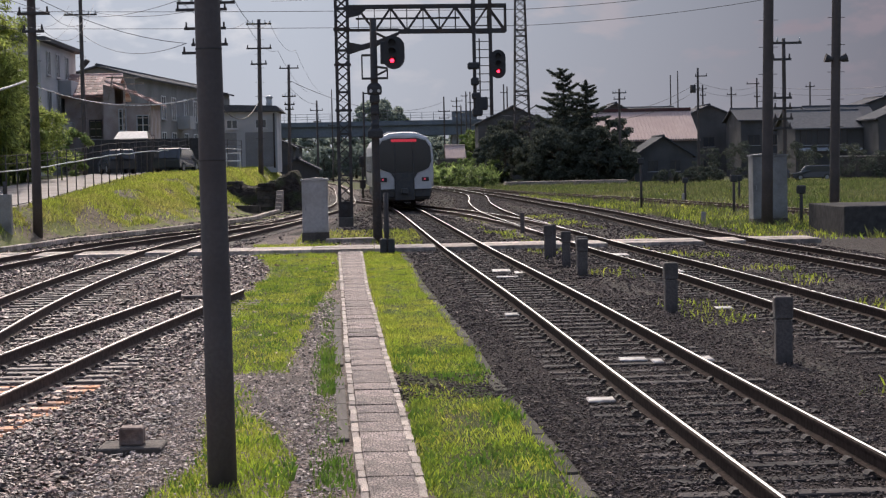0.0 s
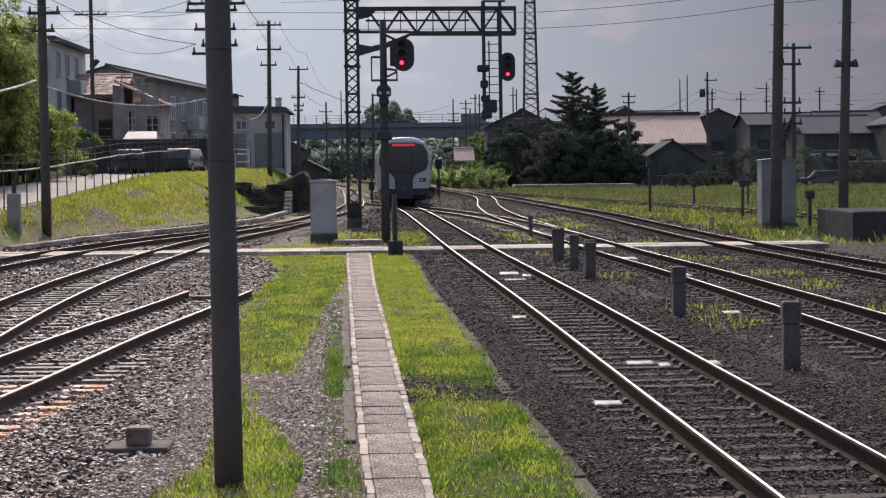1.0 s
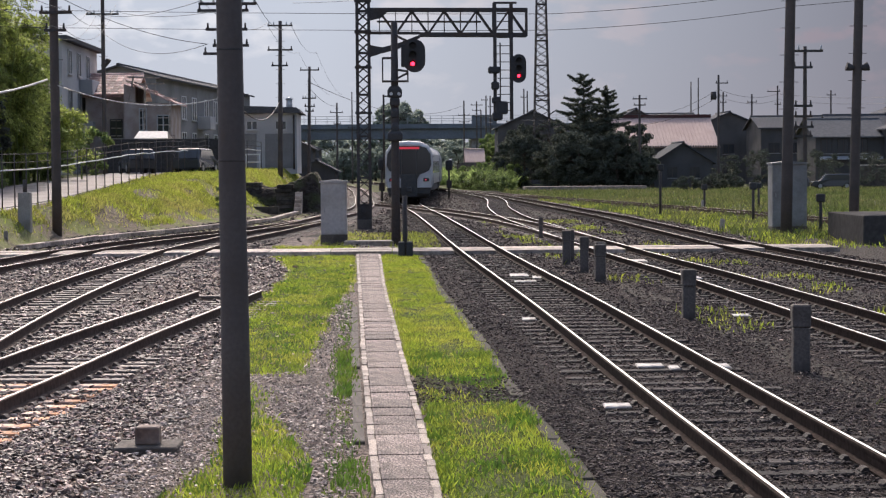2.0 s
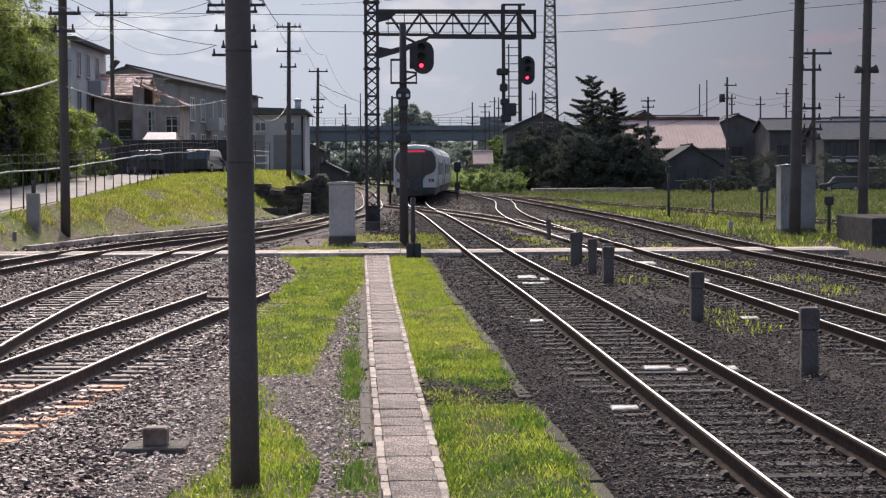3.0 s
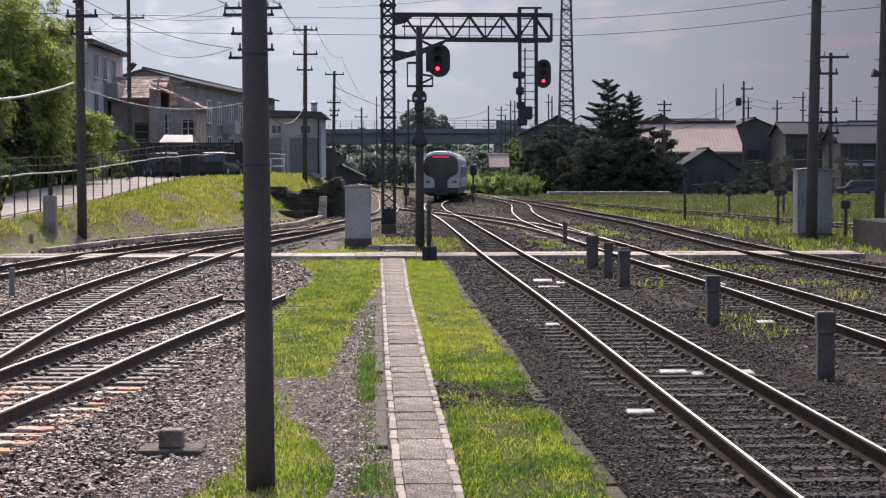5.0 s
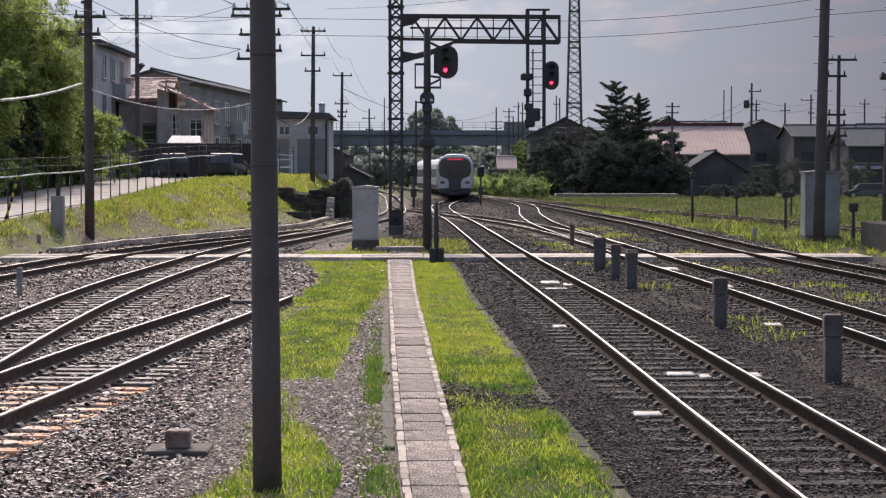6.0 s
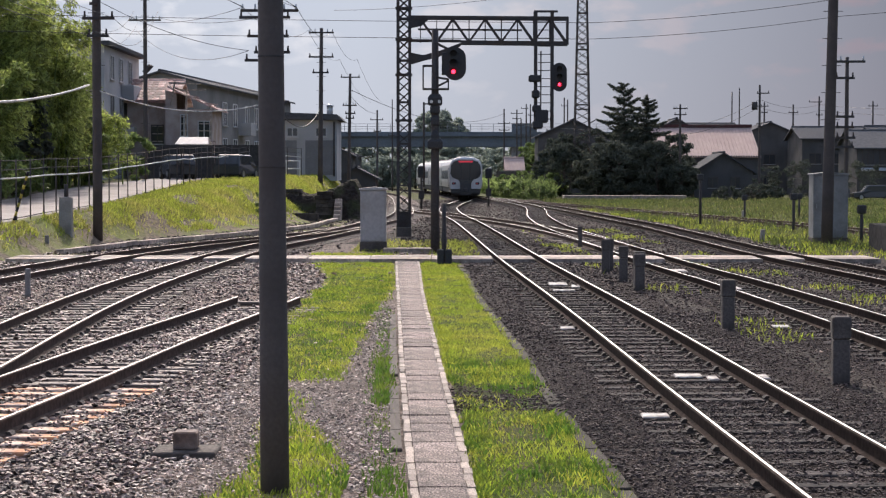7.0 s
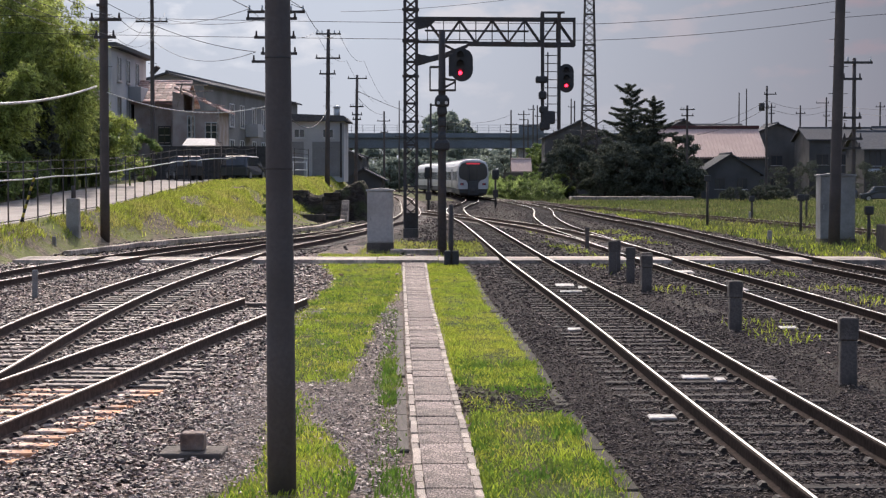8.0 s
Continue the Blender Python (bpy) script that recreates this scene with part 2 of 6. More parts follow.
def sky_mat():
    m = bpy.data.materials.new("hazy sky with clouds")
    m.use_nodes = True
    nt = m.node_tree
    nt.nodes.remove(nt.nodes["Principled BSDF"])
    em = nt.nodes.new("ShaderNodeEmission")
    tc = nt.nodes.new("ShaderNodeTexCoord")
    sep = nt.nodes.new("ShaderNodeSeparateXYZ")
    nt.links.new(tc.outputs["Object"], sep.inputs[0])

    def rng(src, a, b, c=0.0, d=1.0):
        mr = nt.nodes.new("ShaderNodeMapRange")
        for i, v in enumerate((a, b, c, d)):
            mr.inputs[i + 1].default_value = v
        nt.links.new(src, mr.inputs[0])
        return mr.outputs[0]
    base = ramp_mix(nt, rng(sep.outputs[2], 0, 260), (0.62, 0.645, 0.69), (0.66, 0.73, 0.82))
    pale = ramp_mix(nt, rng(sep.outputs[2], 40, 220), (0.25, 0.24, 0.272), (0.215, 0.23, 0.272))
    side = ramp_mix(nt, rng(sep.outputs[0], -60, 420), base, pale)
    cl = noise_fac(nt, 0.017, 0.53, 0.64, 10.0, stretch=(1, 1, 2.2))
    hi = nt.nodes.new("ShaderNodeMath")
    hi.operation = "MULTIPLY"
    nt.links.new(cl, hi.inputs[0])
    nt.links.new(rng(sep.outputs[2], 30, 150, 0.2, 0.9), hi.inputs[1])
    warm = ramp_mix(nt, rng(sep.outputs[0], -150, 330), (0.95, 0.95, 0.95), (0.385, 0.32, 0.35))
    col = ramp_mix(nt, hi.outputs[0], side, warm)
    nt.links.new(col, em.inputs[0])
    em.inputs[1].default_value = 0.615
    nt.links.new(em.outputs[0], nt.nodes["Material Output"].inputs[0])
    return m


M_SKY = sky_mat()


# ---- mesh helpers ----
def box(bm, x0, x1, y0, y1, z0, z1, mi=0):
    v = [bm.verts.new(c) for c in ((x0, y0, z0), (x1, y0, z0), (x1, y1, z0), (x0, y1, z0), (x0, y0, z1), (x1, y0, z1), (x1, y1, z1), (x0, y1, z1))]
    for q in ((3, 2, 1, 0), (4, 5, 6, 7), (0, 1, 5, 4), (1, 2, 6, 5), (2, 3, 7, 6), (3, 0, 4, 7)):
        bm.faces.new([v[i] for i in q]).material_index = mi


def bar(bm, p, q, w, h=None, mi=0):
    """A straight bar of rectangular section from p to q."""
    p, q = Vector(p), Vector(q)
    d = (q - p).normalized()
    up = Vector((0, 0, 1)) if abs(d.z) < 0.95 else Vector((0, 1, 0))
    s = d.cross(up).normalized() * w / 2
    u = s.cross(d).normalized() * (h or w) / 2
    v = [bm.verts.new(e + a * s + b * u) for e in (p, q) for a, b in ((-1, -1), (1, -1), (1, 1), (-1, 1))]
    for f in ((3, 2, 1, 0), (4, 5, 6, 7), (0, 1, 5, 4), (1, 2, 6, 5), (2, 3, 7, 6), (3, 0, 4, 7)):
        bm.faces.new([v[i] for i in f]).material_index = mi


def tube(bm, pts, r, n=8, mi=0, r1=None):
    """A round tube through points, tapering from r to r1."""
    pts = [Vector(p) for p in pts]
    rings = []
    for i, p in enumerate(pts):
        d = (pts[min(i + 1, len(pts) - 1)] - pts[max(i - 1, 0)]).normalized()
        up = Vector((0, 0, 1)) if abs(d.z) < 0.9 else Vector((0, 1, 0))
        s = d.cross(up).normalized()
        u = s.cross(d)
        k = r + ((r1 if r1 is not None else r) - r) * i / (len(pts) - 1)
        rings.append([bm.verts.new(p + k * (math.cos(a) * s + math.sin(a) * u)) for a in (2 * math.pi * j / n for j in range(n))])
    for a, b in zip(rings, rings[1:]):
        for j in range(n):
            f = bm.faces.new((a[j], a[(j + 1) % n], b[(j + 1) % n], b[j]))
            f.smooth, f.material_index = True, mi
    bm.faces.new(rings[0]).material_index = mi
    bm.faces.new(rings[-1][::-1]).material_index = mi


def loft(bm, rings, caps=True, mi=0, smooth=False):
    rr = [[bm.verts.new(p) for p in ring] for ring in rings]
    n = len(rr[0])
    for a, b in zip(rr, rr[1:]):
        for j in range(n):
            f = bm.faces.new((a[j], a[(j + 1) % n], b[(j + 1) % n], b[j]))
            f.material_index, f.smooth = mi, smooth
    if caps:
        bm.faces.new(rr[0][::-1]).material_index = mi
        bm.faces.new(rr[-1]).material_index = mi
    return rr


def finish(bm, bevel=0.0):
    bmesh.ops.recalc_face_normals(bm, faces=bm.faces)
    if bevel:
        bmesh.ops.bevel(bm, geom=list(bm.edges), offset=bevel, segments=1, affect="EDGES", clamp_overlap=True)
    me = bpy.data.meshes.new("mesh")
    bm.to_mesh(me)
    bm.free()
    return me


def part(name, bm, material, parent, label="", bevel=0.0, kind=""):
    me = finish(bm, bevel)
    for m in material if isinstance(material, (list, tuple)) else [material]:
        me.materials.append(m)
    ob = new(name, me)
    ob.parent = parent
    return tagged(ob, label, kind=kind)


def thing(name, label, category, at=(0, 0, 0), rz=0, group="", kind=""):
    ob = new(name)
    ob.empty_display_size = 0.2
    ob.matrix_world = pose(*at, 0, 0, rz)
    return tagged(ob, label, category, group, kind)


def solid(name, bm, material, label, category, at=(0, 0, 0), rz=0, group="", kind="", bevel=0.0):
    """A thing of one mesh."""
    ob = part(name, bm, material, None, label, bevel, kind)
    ob.matrix_world = pose(*at, 0, 0, rz)
    return tagged(ob, "", category, group)


def BM():
    return bmesh.new()


def soup(name, verts, faces, material, parent=None):
    me = bpy.data.meshes.new("mesh")
    me.from_pydata(verts.tolist() if hasattr(verts, "tolist") else verts, [], faces.tolist() if hasattr(faces, "tolist") else faces)
    me.materials.append(material)
    ob = new(name, me)
    ob.parent = parent
    return ob


def spline(pts, y):
    """Smooth x at y through (y, x) points."""
    ys, xs = [p[0] for p in pts], [p[1] for p in pts]
    y = min(max(y, ys[0]), ys[-1])
    i = max(j for j in range(len(ys) - 1) if ys[j] <= y)
    def slope(k):
        a, b = max(k - 1, 0), min(k + 1, len(ys) - 1)
        return (xs[b] - xs[a]) / (ys[b] - ys[a])
    h = ys[i + 1] - ys[i]
    u = (y - ys[i]) / h
    return ((2 * u ** 3 - 3 * u * u + 1) * xs[i] + (u ** 3 - 2 * u * u + u) * h * slope(i)
            + (3 * u * u - 2 * u ** 3) * xs[i + 1] + (u ** 3 - u * u) * h * slope(i + 1))


def sstep(a, b, v):
    u = min(max((v - a) / (b - a), 0), 1)
    return u * u * (3 - 2 * u)


# ---- plan: tracks as (y, x) of their centre lines ----
MAIN = [(6, 3.26), (12.7, 3.12), (18, 3.0), (30.4, 2.74), (48.8, 2.25), (68, 1.87), (87, 1.46), (97, 1.12), (108, 0.85), (120, 0.78), (130, 0.98), (142, 1.55),
        (157, 2.35), (172, 2.7), (185, 2.6), (205, 1.8), (230, 0.1), (255, -2.4), (280, -6.2), (300, -10)]
STUB = [(6, -5.4), (12, -4.9), (16.7, -4.5), (20, -4.22), (25, -3.84), (29.5, -3.4), (33.6, -3.02)]
YARD = [(8, -4.9), (15, -5.25), (21, -5.55), (26.7, -5.85), (32, -6.05), (38, -6.12), (44.4, -6.0), (53.5, -5.7), (59.6, -5.22), (64.4, -4.68), (75, -3.68), (85.6, -2.92),
        (97, -2.1), (107, -1.9), (119, -2.05), (145, -2.7), (177, -3.7), (220, -6), (300, -14)]
YARD2 = [(22, -10.9), (30, -10.45), (39, -9.85), (49, -9.05), (56, -8.15), (62, -6.9), (68, -5.3), (76, -3.9), (86, -2.95)]
SIDE = [(8, 7.1), (15, 6.85), (22, 6.63), (31, 6.42), (38, 6.22), (45, 5.9), (55, 5.6), (66, 5.35), (80, 5.1), (90, 5.2), (102, 5.55), (115, 6.2), (127, 6.6), (140, 6.45), (155, 5.9), (178, 4.8)]
SIDE2 = [(12, 11.0), (30, 10.35), (40, 9.95), (52, 9.45), (65, 9.4), (80, 9.4), (98, 8.9), (119, 8.3), (140, 7.5), (160, 6.2), (182, 4.6), (220, 1.5)]
SIDE3 = [(38, 20.2), (60, 18.3), (72, 17.4), (85, 16.3), (110, 13.4), (130, 10.8), (155, 7.6), (178, 5.2)]
CROSSOVER = [(58, 5.52), (68, 5.1), (80, 4.15), (90, 2.9), (100, 1.4), (110, -0.3), (120, -1.75)]
RAIL_Z = 0.17
# edges of the walkway and of the ballast shoulder
PATH_L = [(10, -0.05), (13.9, -0.20), (16.45, -0.28), (19.8, -0.37), (24.84, -0.50), (35.1, -0.74), (45, -0.98), (54.8, -1.20)]
PATH_R = [(10, 0.40), (13.7, 0.30), (16.45, 0.24), (19.2, 0.17), (22.6, 0.085), (27.5, -0.02), (35.1, -0.20), (45, -0.36), (54.8, -0.52)]
EDGE_R = [(12, 1.47), (13.9, 1.42), (15.6, 1.36), (17.84, 1.28), (19.8, 1.21), (23.5, 1.17), (27.5, 1.07), (35.1, 0.84), (45, 0.70), (54.8, 0.50)]


def bank(y):
    return spline([(20, 0.5), (40, 0.75), (58, 0.92), (75, 1.22), (88, 1.68), (107, 2.05), (140, 2.2), (400, 2.2)], y)


def height(x, y):
    """The ground's height: flat yard with a rising bank beside it."""
    foot = spline([(20, -12.4), (40, -12.2), (55, -11.6), (66, -11.2), (75, -8.7), (85, -7.2), (100, -5.8), (120, -5.4), (160, -6.5), (220, -10), (300, -18)], y)
    crest = spline([(20, -13.4), (40, -13.2), (55, -12.9), (66, -12.8), (75, -12.2), (90, -10.8), (107, -8.8), (130, -8.0), (160, -9), (220, -13), (300, -22)], y)
    h = bank(y) * sstep(foot, crest, x) * sstep(330, 280, y)
    h += 0.16 * sstep(0.35, 0.8, h) * noise.noise(Vector((x * 0.9, y * 0.45, 4))) if -12.6 < x < -4 else 0
    far = 0.05 * noise.noise(Vector((x * 0.3, y * 0.2, 0)))
    return h + (far if abs(x - 2) > 12 else 0) * sstep(-30, -10, -abs(x)) - 0.02


# ---- setting: sky, ground, road ----
def build_sky():
    bm = BM()
    n = 96
    rings = [[(1500 * math.cos(2 * math.pi * i / n), 1500 * math.sin(2 * math.pi * i / n), z) for i in range(n)] for z in (-60, 60, 180, 300, 420)]
    loft(bm, rings, caps=False)
    tagged(part("backdrop", bm, M_SKY, None, "hazy grey-blue sky with thin clouds", kind="structure"), "", "sky")


def build_ground():
    """One sheet to the horizon, finer near the yard."""
    xs = sorted(set([-1400, -700, -350, -180, -100, -70, -50, -40, -32] + [-26 + 0.6 * i for i in range(90)] + [28.5, 32, 38, 46, 60, 80, 120, 200, 400, 800, 1400]))
    ys = [-1400, -500, -150, -50, -15, 0, 6] + [10 + 1.2 * i for i in range(90)] + [118 + 4 * i for i in range(60)] + [365, 400, 470, 600, 800, 1100, 1450]
    verts = np.array([(x, y, height(x, y)) for y in ys for x in xs])
    n = len(xs)
    faces = np.array([(j * n + i, j * n + i + 1, (j + 1) * n + i + 1, (j + 1) * n + i) for j in range(len(ys) - 1) for i in range(n - 1)])
    ob = soup("ground", verts, faces, M_GROUND)
    ob.data.materials.append(M_FIELD)
    ob.data.materials.append(M_GRAVEL)
    ob.data.materials.append(M_BANK)
    for p in ob.data.polygons:
        c = p.center
        if c.x < 0.2 and c.y < 64 or c.x < -5.5 and c.y < 100:
            p.material_index = 2
        p.use_smooth = True
        if (c.y > 62 and c.x > 12.3 + 0.02 * (c.y - 60) and abs(c.x - spline(SIDE3, c.y)) > 1.6) or c.y > 178 or c.x > 19 or c.x < -30:
            p.material_index = 1
        if -30 < c.x < -4.6 and 48 < c.y < 178 and (c.y > 64 or c.x < -10.5):
            p.material_index = 3
    tagged(ob, "gravelly railway yard ground running out into meadow", "ground", kind="structure")


def strip(name, line, half, z, material, label, category, y0=None, y1=None, crown=0.0, kind="structure"):
    """A bed that follows a line on the ground."""
    bm = BM()
    y, rows = y0 or line[0][0], []
    y1 = y1 or line[-1][0]
    while y <= y1:
        x = spline(line, y)
        rows.append([bm.verts.new((x + k * half, y, height(x + k * half, y) + zz)) for k, zz in ((-1.25, -0.05), (-1, z), (-0.5, z + crown), (0.5, z + crown), (1, z), (1.25, -0.05))])
        y += 1.5
    for a, b in zip(rows, rows[1:]):
        for i in range(5):
            f = bm.faces.new((a[i], a[i + 1], b[i + 1], b[i]))
            f.smooth = True
    return tagged(part(name, bm, material, None, label, kind=kind), "", category)


def build_road():
    road = [(20, -15.9), (58, -15.9), (75, -15.8), (90, -15.0), (107, -14.6), (118, -15.5), (135, -19)]
    strip("road", road, 2.3, 0.03, M_ASPHALT, "sunlit grey asphalt lane beside the bank", "road", crown=0.02)


# ---- tracks ----
def rail_section():
    """(x, z, top?) of a flat-bottomed rail, head up."""
    return [(-0.06, 0.0), (0.06, 0.0), (0.06, 0.012), (0.009, 0.03), (0.009, 0.115), (0.033, 0.125), (0.033, 0.146), (0.012, 0.153), (-0.012, 0.153), (-0.033, 0.146), (-0.033, 0.125), (-0.009, 0.115), (-0.009, 0.03), (-0.06, 0.012)]


def rail_mesh(line, off, y0, y1):
    bm = BM()
    sec = rail_section()
    rings, y = [], y0
    while True:
        x, s = spline(line, y), (spline(line, y + 0.2) - spline(line, y - 0.2)) / 0.4
        k = 1 / math.hypot(1, s)
        rings.append([(x + (off + u) * k, y - (off + u) * s * k, RAIL_Z - 0.153 + w) for u, w in sec])
        if y >= y1:
            break
        y = min(y + (0.8 if y < 60 else 2.0), y1)
    rr = loft(bm, rings)
    for f in bm.faces:
        if len(f.verts) == 4 and min(v.co.z for v in f.verts) > RAIL_Z - 0.003:
            f.material_index = 1
    return bm


def sleeper_mesh(material, half=1.05):
    bm = BM()
    box(bm, -half, half, -0.1, 0.1, -0.12, 0.0)
    me = finish(bm, 0.012)
    me.materials.append(material)
    return me


def build_track(line, label, y0, y1, near=110, material=None, top=None, pitch=0.6, far_to=None, rust=None, clips=True):
    """A track: two rails, each sleeper near by a part, the far ones joined."""
    tr = thing("railway_track", label, "railway track", (0, 0, 0), group="tracks of the yard")
    for off in (-0.5665, 0.5665):
        ob = part("rail", rail_mesh(line, off, y0, y1), [M_RUST if material else M_RUST_YARD, top or M_RAILTOP], tr, "steel rail with a shiny worn head")
    me, me2 = sleeper_mesh(material or M_SLEEPER), sleeper_mesh(M_SLEEPER_RUST, 1.12)
    cm = BM()
    prof = [(-0.13, 0), (-0.13, 0.012), (-0.105, 0.038), (-0.075, 0.038), (-0.065, 0.014), (0.065, 0.014), (0.075, 0.038), (0.105, 0.038), (0.13, 0.012), (0.13, 0)]
    loft(cm, [[(a, -0.06, b) for a, b in prof], [(a, 0.06, b) for a, b in prof]])
    clip_me = finish(cm)
    clip_me.materials.append(M_FASTEN_DARK if material else M_FASTEN)
    rng = random.Random(int(abs(line[0][1]) * 100))
    y, far = y0 + 0.3, []
    while y < (far_to or y1) - 0.2:
        x, s = spline(line, y), (spline(line, y + 0.2) - spline(line, y - 0.2)) / 0.4
        m = pose(x + rng.uniform(-0.03, 0.03), y, 0.012 + rng.uniform(-0.008, 0.006), 0, 0, -math.degrees(math.atan(s)) + rng.uniform(-1.5, 1.5))
        if y < near:
            ob = new("sleeper", me2 if rust and rust[0] < y < rust[1] else me)
            ob.parent, ob.matrix_basis = tr, m
            if clips and y < 46:
                for off in (-0.5665, 0.5665):
                    c = new("tie_plate", clip_me)
                    c.parent, c.matrix_basis = ob, pose(off, 0, 0)
        else:
            far.append(m)
        y += pitch
    if far:
        co = np.array([v.co for v in me.vertices])
        vs, fs = [], []
        for i, m in enumerate(far):
            a = np.array(m)
            vs.append(co @ a[:3, :3].T + a[:3, 3])
            fs += [[k + i * len(co) for k in p.vertices] for p in me.polygons]
        ob = soup("far_sleeper", np.vstack(vs), fs, material or M_SLEEPER, tr)
        tagged(ob, kind="stuff")
    return tr


def build_lawn_soil():
    """Dark turf soil under the two lawns, a low uneven sheet on the gravel."""
    for name, a, b, y0, y1 in (("right", lambda y: spline(PATH_R, y) + 0.02, lambda y: spline(EDGE_R, y) - 0.06, 12, 54), ("left", lambda y: spline([(21.5, -1.9), (26, -2.15), (31.6, -2.65), (37, -2.4), (44, -2.55), (52.5, -3.4), (56, -3.6)], y), lambda y: spline([(21.5, -1.2), (24.4, -1.18), (31, -1.12), (35, -1.0), (56, -1.3)], y), 21.7, 54)):
        ys = np.arange(y0, y1, 0.35)
        verts, cols = [], 9
        for y in ys:
            for i in range(cols):
                u = i / (cols - 1)
                x = a(y) + (b(y) - a(y)) * u + (0.07 * noise.noise(Vector((y * 2, i * 3.0, 1))) if 0 < u < 1 else 0)
                verts.append((x, y, height(x, y) + (0.016 + 0.012 * noise.noise(Vector((x * 3, y * 2, 3))) if 0 < u < 1 else -0.01)))
        faces = [(j * cols + i, j * cols + i + 1, (j + 1) * cols + i + 1, (j + 1) * cols + i) for j in range(len(ys) - 1) for i in range(cols - 1)]
        tagged(soup("turf", np.array(verts), faces, M_TURF), "dark mossy soil under the sunlit grass", "turf", kind="structure")


def build_beds():
    for line, half, lab in ((MAIN, 1.7, "main line"), (STUB, 1.4, "stub siding"), (YARD, 1.5, "yard line"), (SIDE, 1.5, "side line"), (SIDE2, 1.5, "outer line"), (YARD2, 1.4, "yard branch")):
        strip("ballast_bed", line, half, 0.0, M_BALLAST if line in (MAIN, SIDE, SIDE2) else M_BALLAST_PALE, "dark brown stone ballast bed under the " + lab, "ballast", crown=0.012 if half > 1.6 else 0.006)


def build_tracks():
    build_track(MAIN, "main line track with shiny rails on dark ballast", 6, 298, 100, far_to=200, material=M_SLEEPER_DARK)
    build_track(STUB, "stub siding with rust-stained timber sleepers", 6, 33.6, rust=(14.8, 20.6), pitch=0.46, top=M_RAILDULL)
    build_track(YARD, "curving yard track with timber sleepers", 8, 296, 90, far_to=150, top=M_RAILDULL)
    build_track(YARD2, "branching yard track beside the bank", 22, 84, 70, top=M_RAILDULL)
    build_track(SIDE, "side track with thin shiny rails among weeds", 8, 176, 80, material=M_SLEEPER_DARK)
    build_track(SIDE2, "outer side track along the meadow", 12, 218, 70, far_to=150, material=M_SLEEPER_DARK, top=M_RAILDULL)
    build_track(SIDE3, "outermost track grown over with grass", 38, 176, 60, far_to=60, top=M_RAILDULL)
    build_track(CROSSOVER, "crossover between the main and side tracks", 58, 119, 60, far_to=110)


# ---- walkway and crossing ----
def build_path():
    way = thing("walkway", "narrow walkway of concrete trough lids with pale edging blocks", "walkway", kind="structure")
    bm = BM()
    box(bm, -0.5, 0.5, 0.014, 0.986, -0.1, 0.0)
    lid = finish(bm, 0.012)
    lid.materials.append(M_PAVER)
    bm = BM()
    box(bm, -0.5, 0.5, 0.006, 0.994, -0.1, 0.0)
    edge = finish(bm, 0.014)
    edge.materials.append(M_CONC_PALE)
    rng, y = random.Random(4), 10.2
    while y < 54:
        x0, x1 = spline(PATH_L, y), spline(PATH_R, y)
        s = (spline(PATH_L, y + 0.5) - x0) / 0.5
        turn = -math.degrees(math.atan((spline(PATH_L, y + 0.5) + spline(PATH_R, y + 0.5) - x0 - x1) / 1.0))
        e = 0.064
        ob = new("lid", lid)
        ob.parent = way
        ob.matrix_basis = pose((x0 + x1) / 2, y, 0.045 + rng.uniform(-0.006, 0.006), rng.uniform(-0.8, 0.8), rng.uniform(-0.6, 0.6), turn) @ Matrix.Diagonal((x1 - x0 - 2 * e, 0.6, 1, 1))
        for x in (x0 + e / 2, x1 - e / 2):
            for k in (0, 0.3):
                ob = new("edging_block", edge)
                ob.parent = way
                ob.matrix_basis = pose(x + s * k + rng.uniform(-0.004, 0.004), y + k, 0.048 + rng.uniform(-0.01, 0.004), 0, rng.uniform(-2, 2), turn + rng.uniform(-0.8, 0.8)) @ Matrix.Diagonal((e * rng.uniform(0.85, 1.1), 0.295, 1, 1))
        y += 0.6
    # older trough kerb beside the walkway
    bm = BM()
    box(bm, -0.5, 0.5, 0.01, 0.99, -0.1, 0.0)
    kerb = finish(bm, 0.012)
    kerb.materials.append(M_CONC_DARK)
    y = 16.0
    while y < 31.5:
        if not (20.0 < y < 20.8):
            ob = new("kerb_block", kerb)
            ob.parent = way
            ob.matrix_basis = pose(spline(PATH_L, y) - 0.075, y, 0.012 + rng.uniform(-0.005, 0.005), 0, rng.uniform(-0.6, 0.6), -math.degrees(math.atan((spline(PATH_L, y + 1.2) - spline(PATH_L, y)) / 1.2))) @ Matrix.Diagonal((0.1, 1.2, 1, 1))
        y += 1.2
    # flush edging of the ballast shoulder
    bm = BM()
    box(bm, -0.5, 0.5, 0.01, 0.99, -0.1, 0.0)
    stone = finish(bm, 0.012)
    stone.materials.append(M_KERB_DARK)
    sh = thing("shoulder_edging", "low row of grey concrete edging stones beside the ballast", "edging", kind="structure")
    line = EDGE_R
    y = 13.0
    while y < 48:
        ob = new("edging_stone", stone)
        ob.parent = sh
        ob.matrix_basis = pose(spline(line, y), y, 0.004 + rng.uniform(-0.014, 0.006), rng.uniform(-0.6, 0.6), rng.uniform(-1.5, 1.5), 1.2 + rng.uniform(-1, 1)) @ Matrix.Diagonal((0.14, 1.0, 1, 1))
        y += 1.02


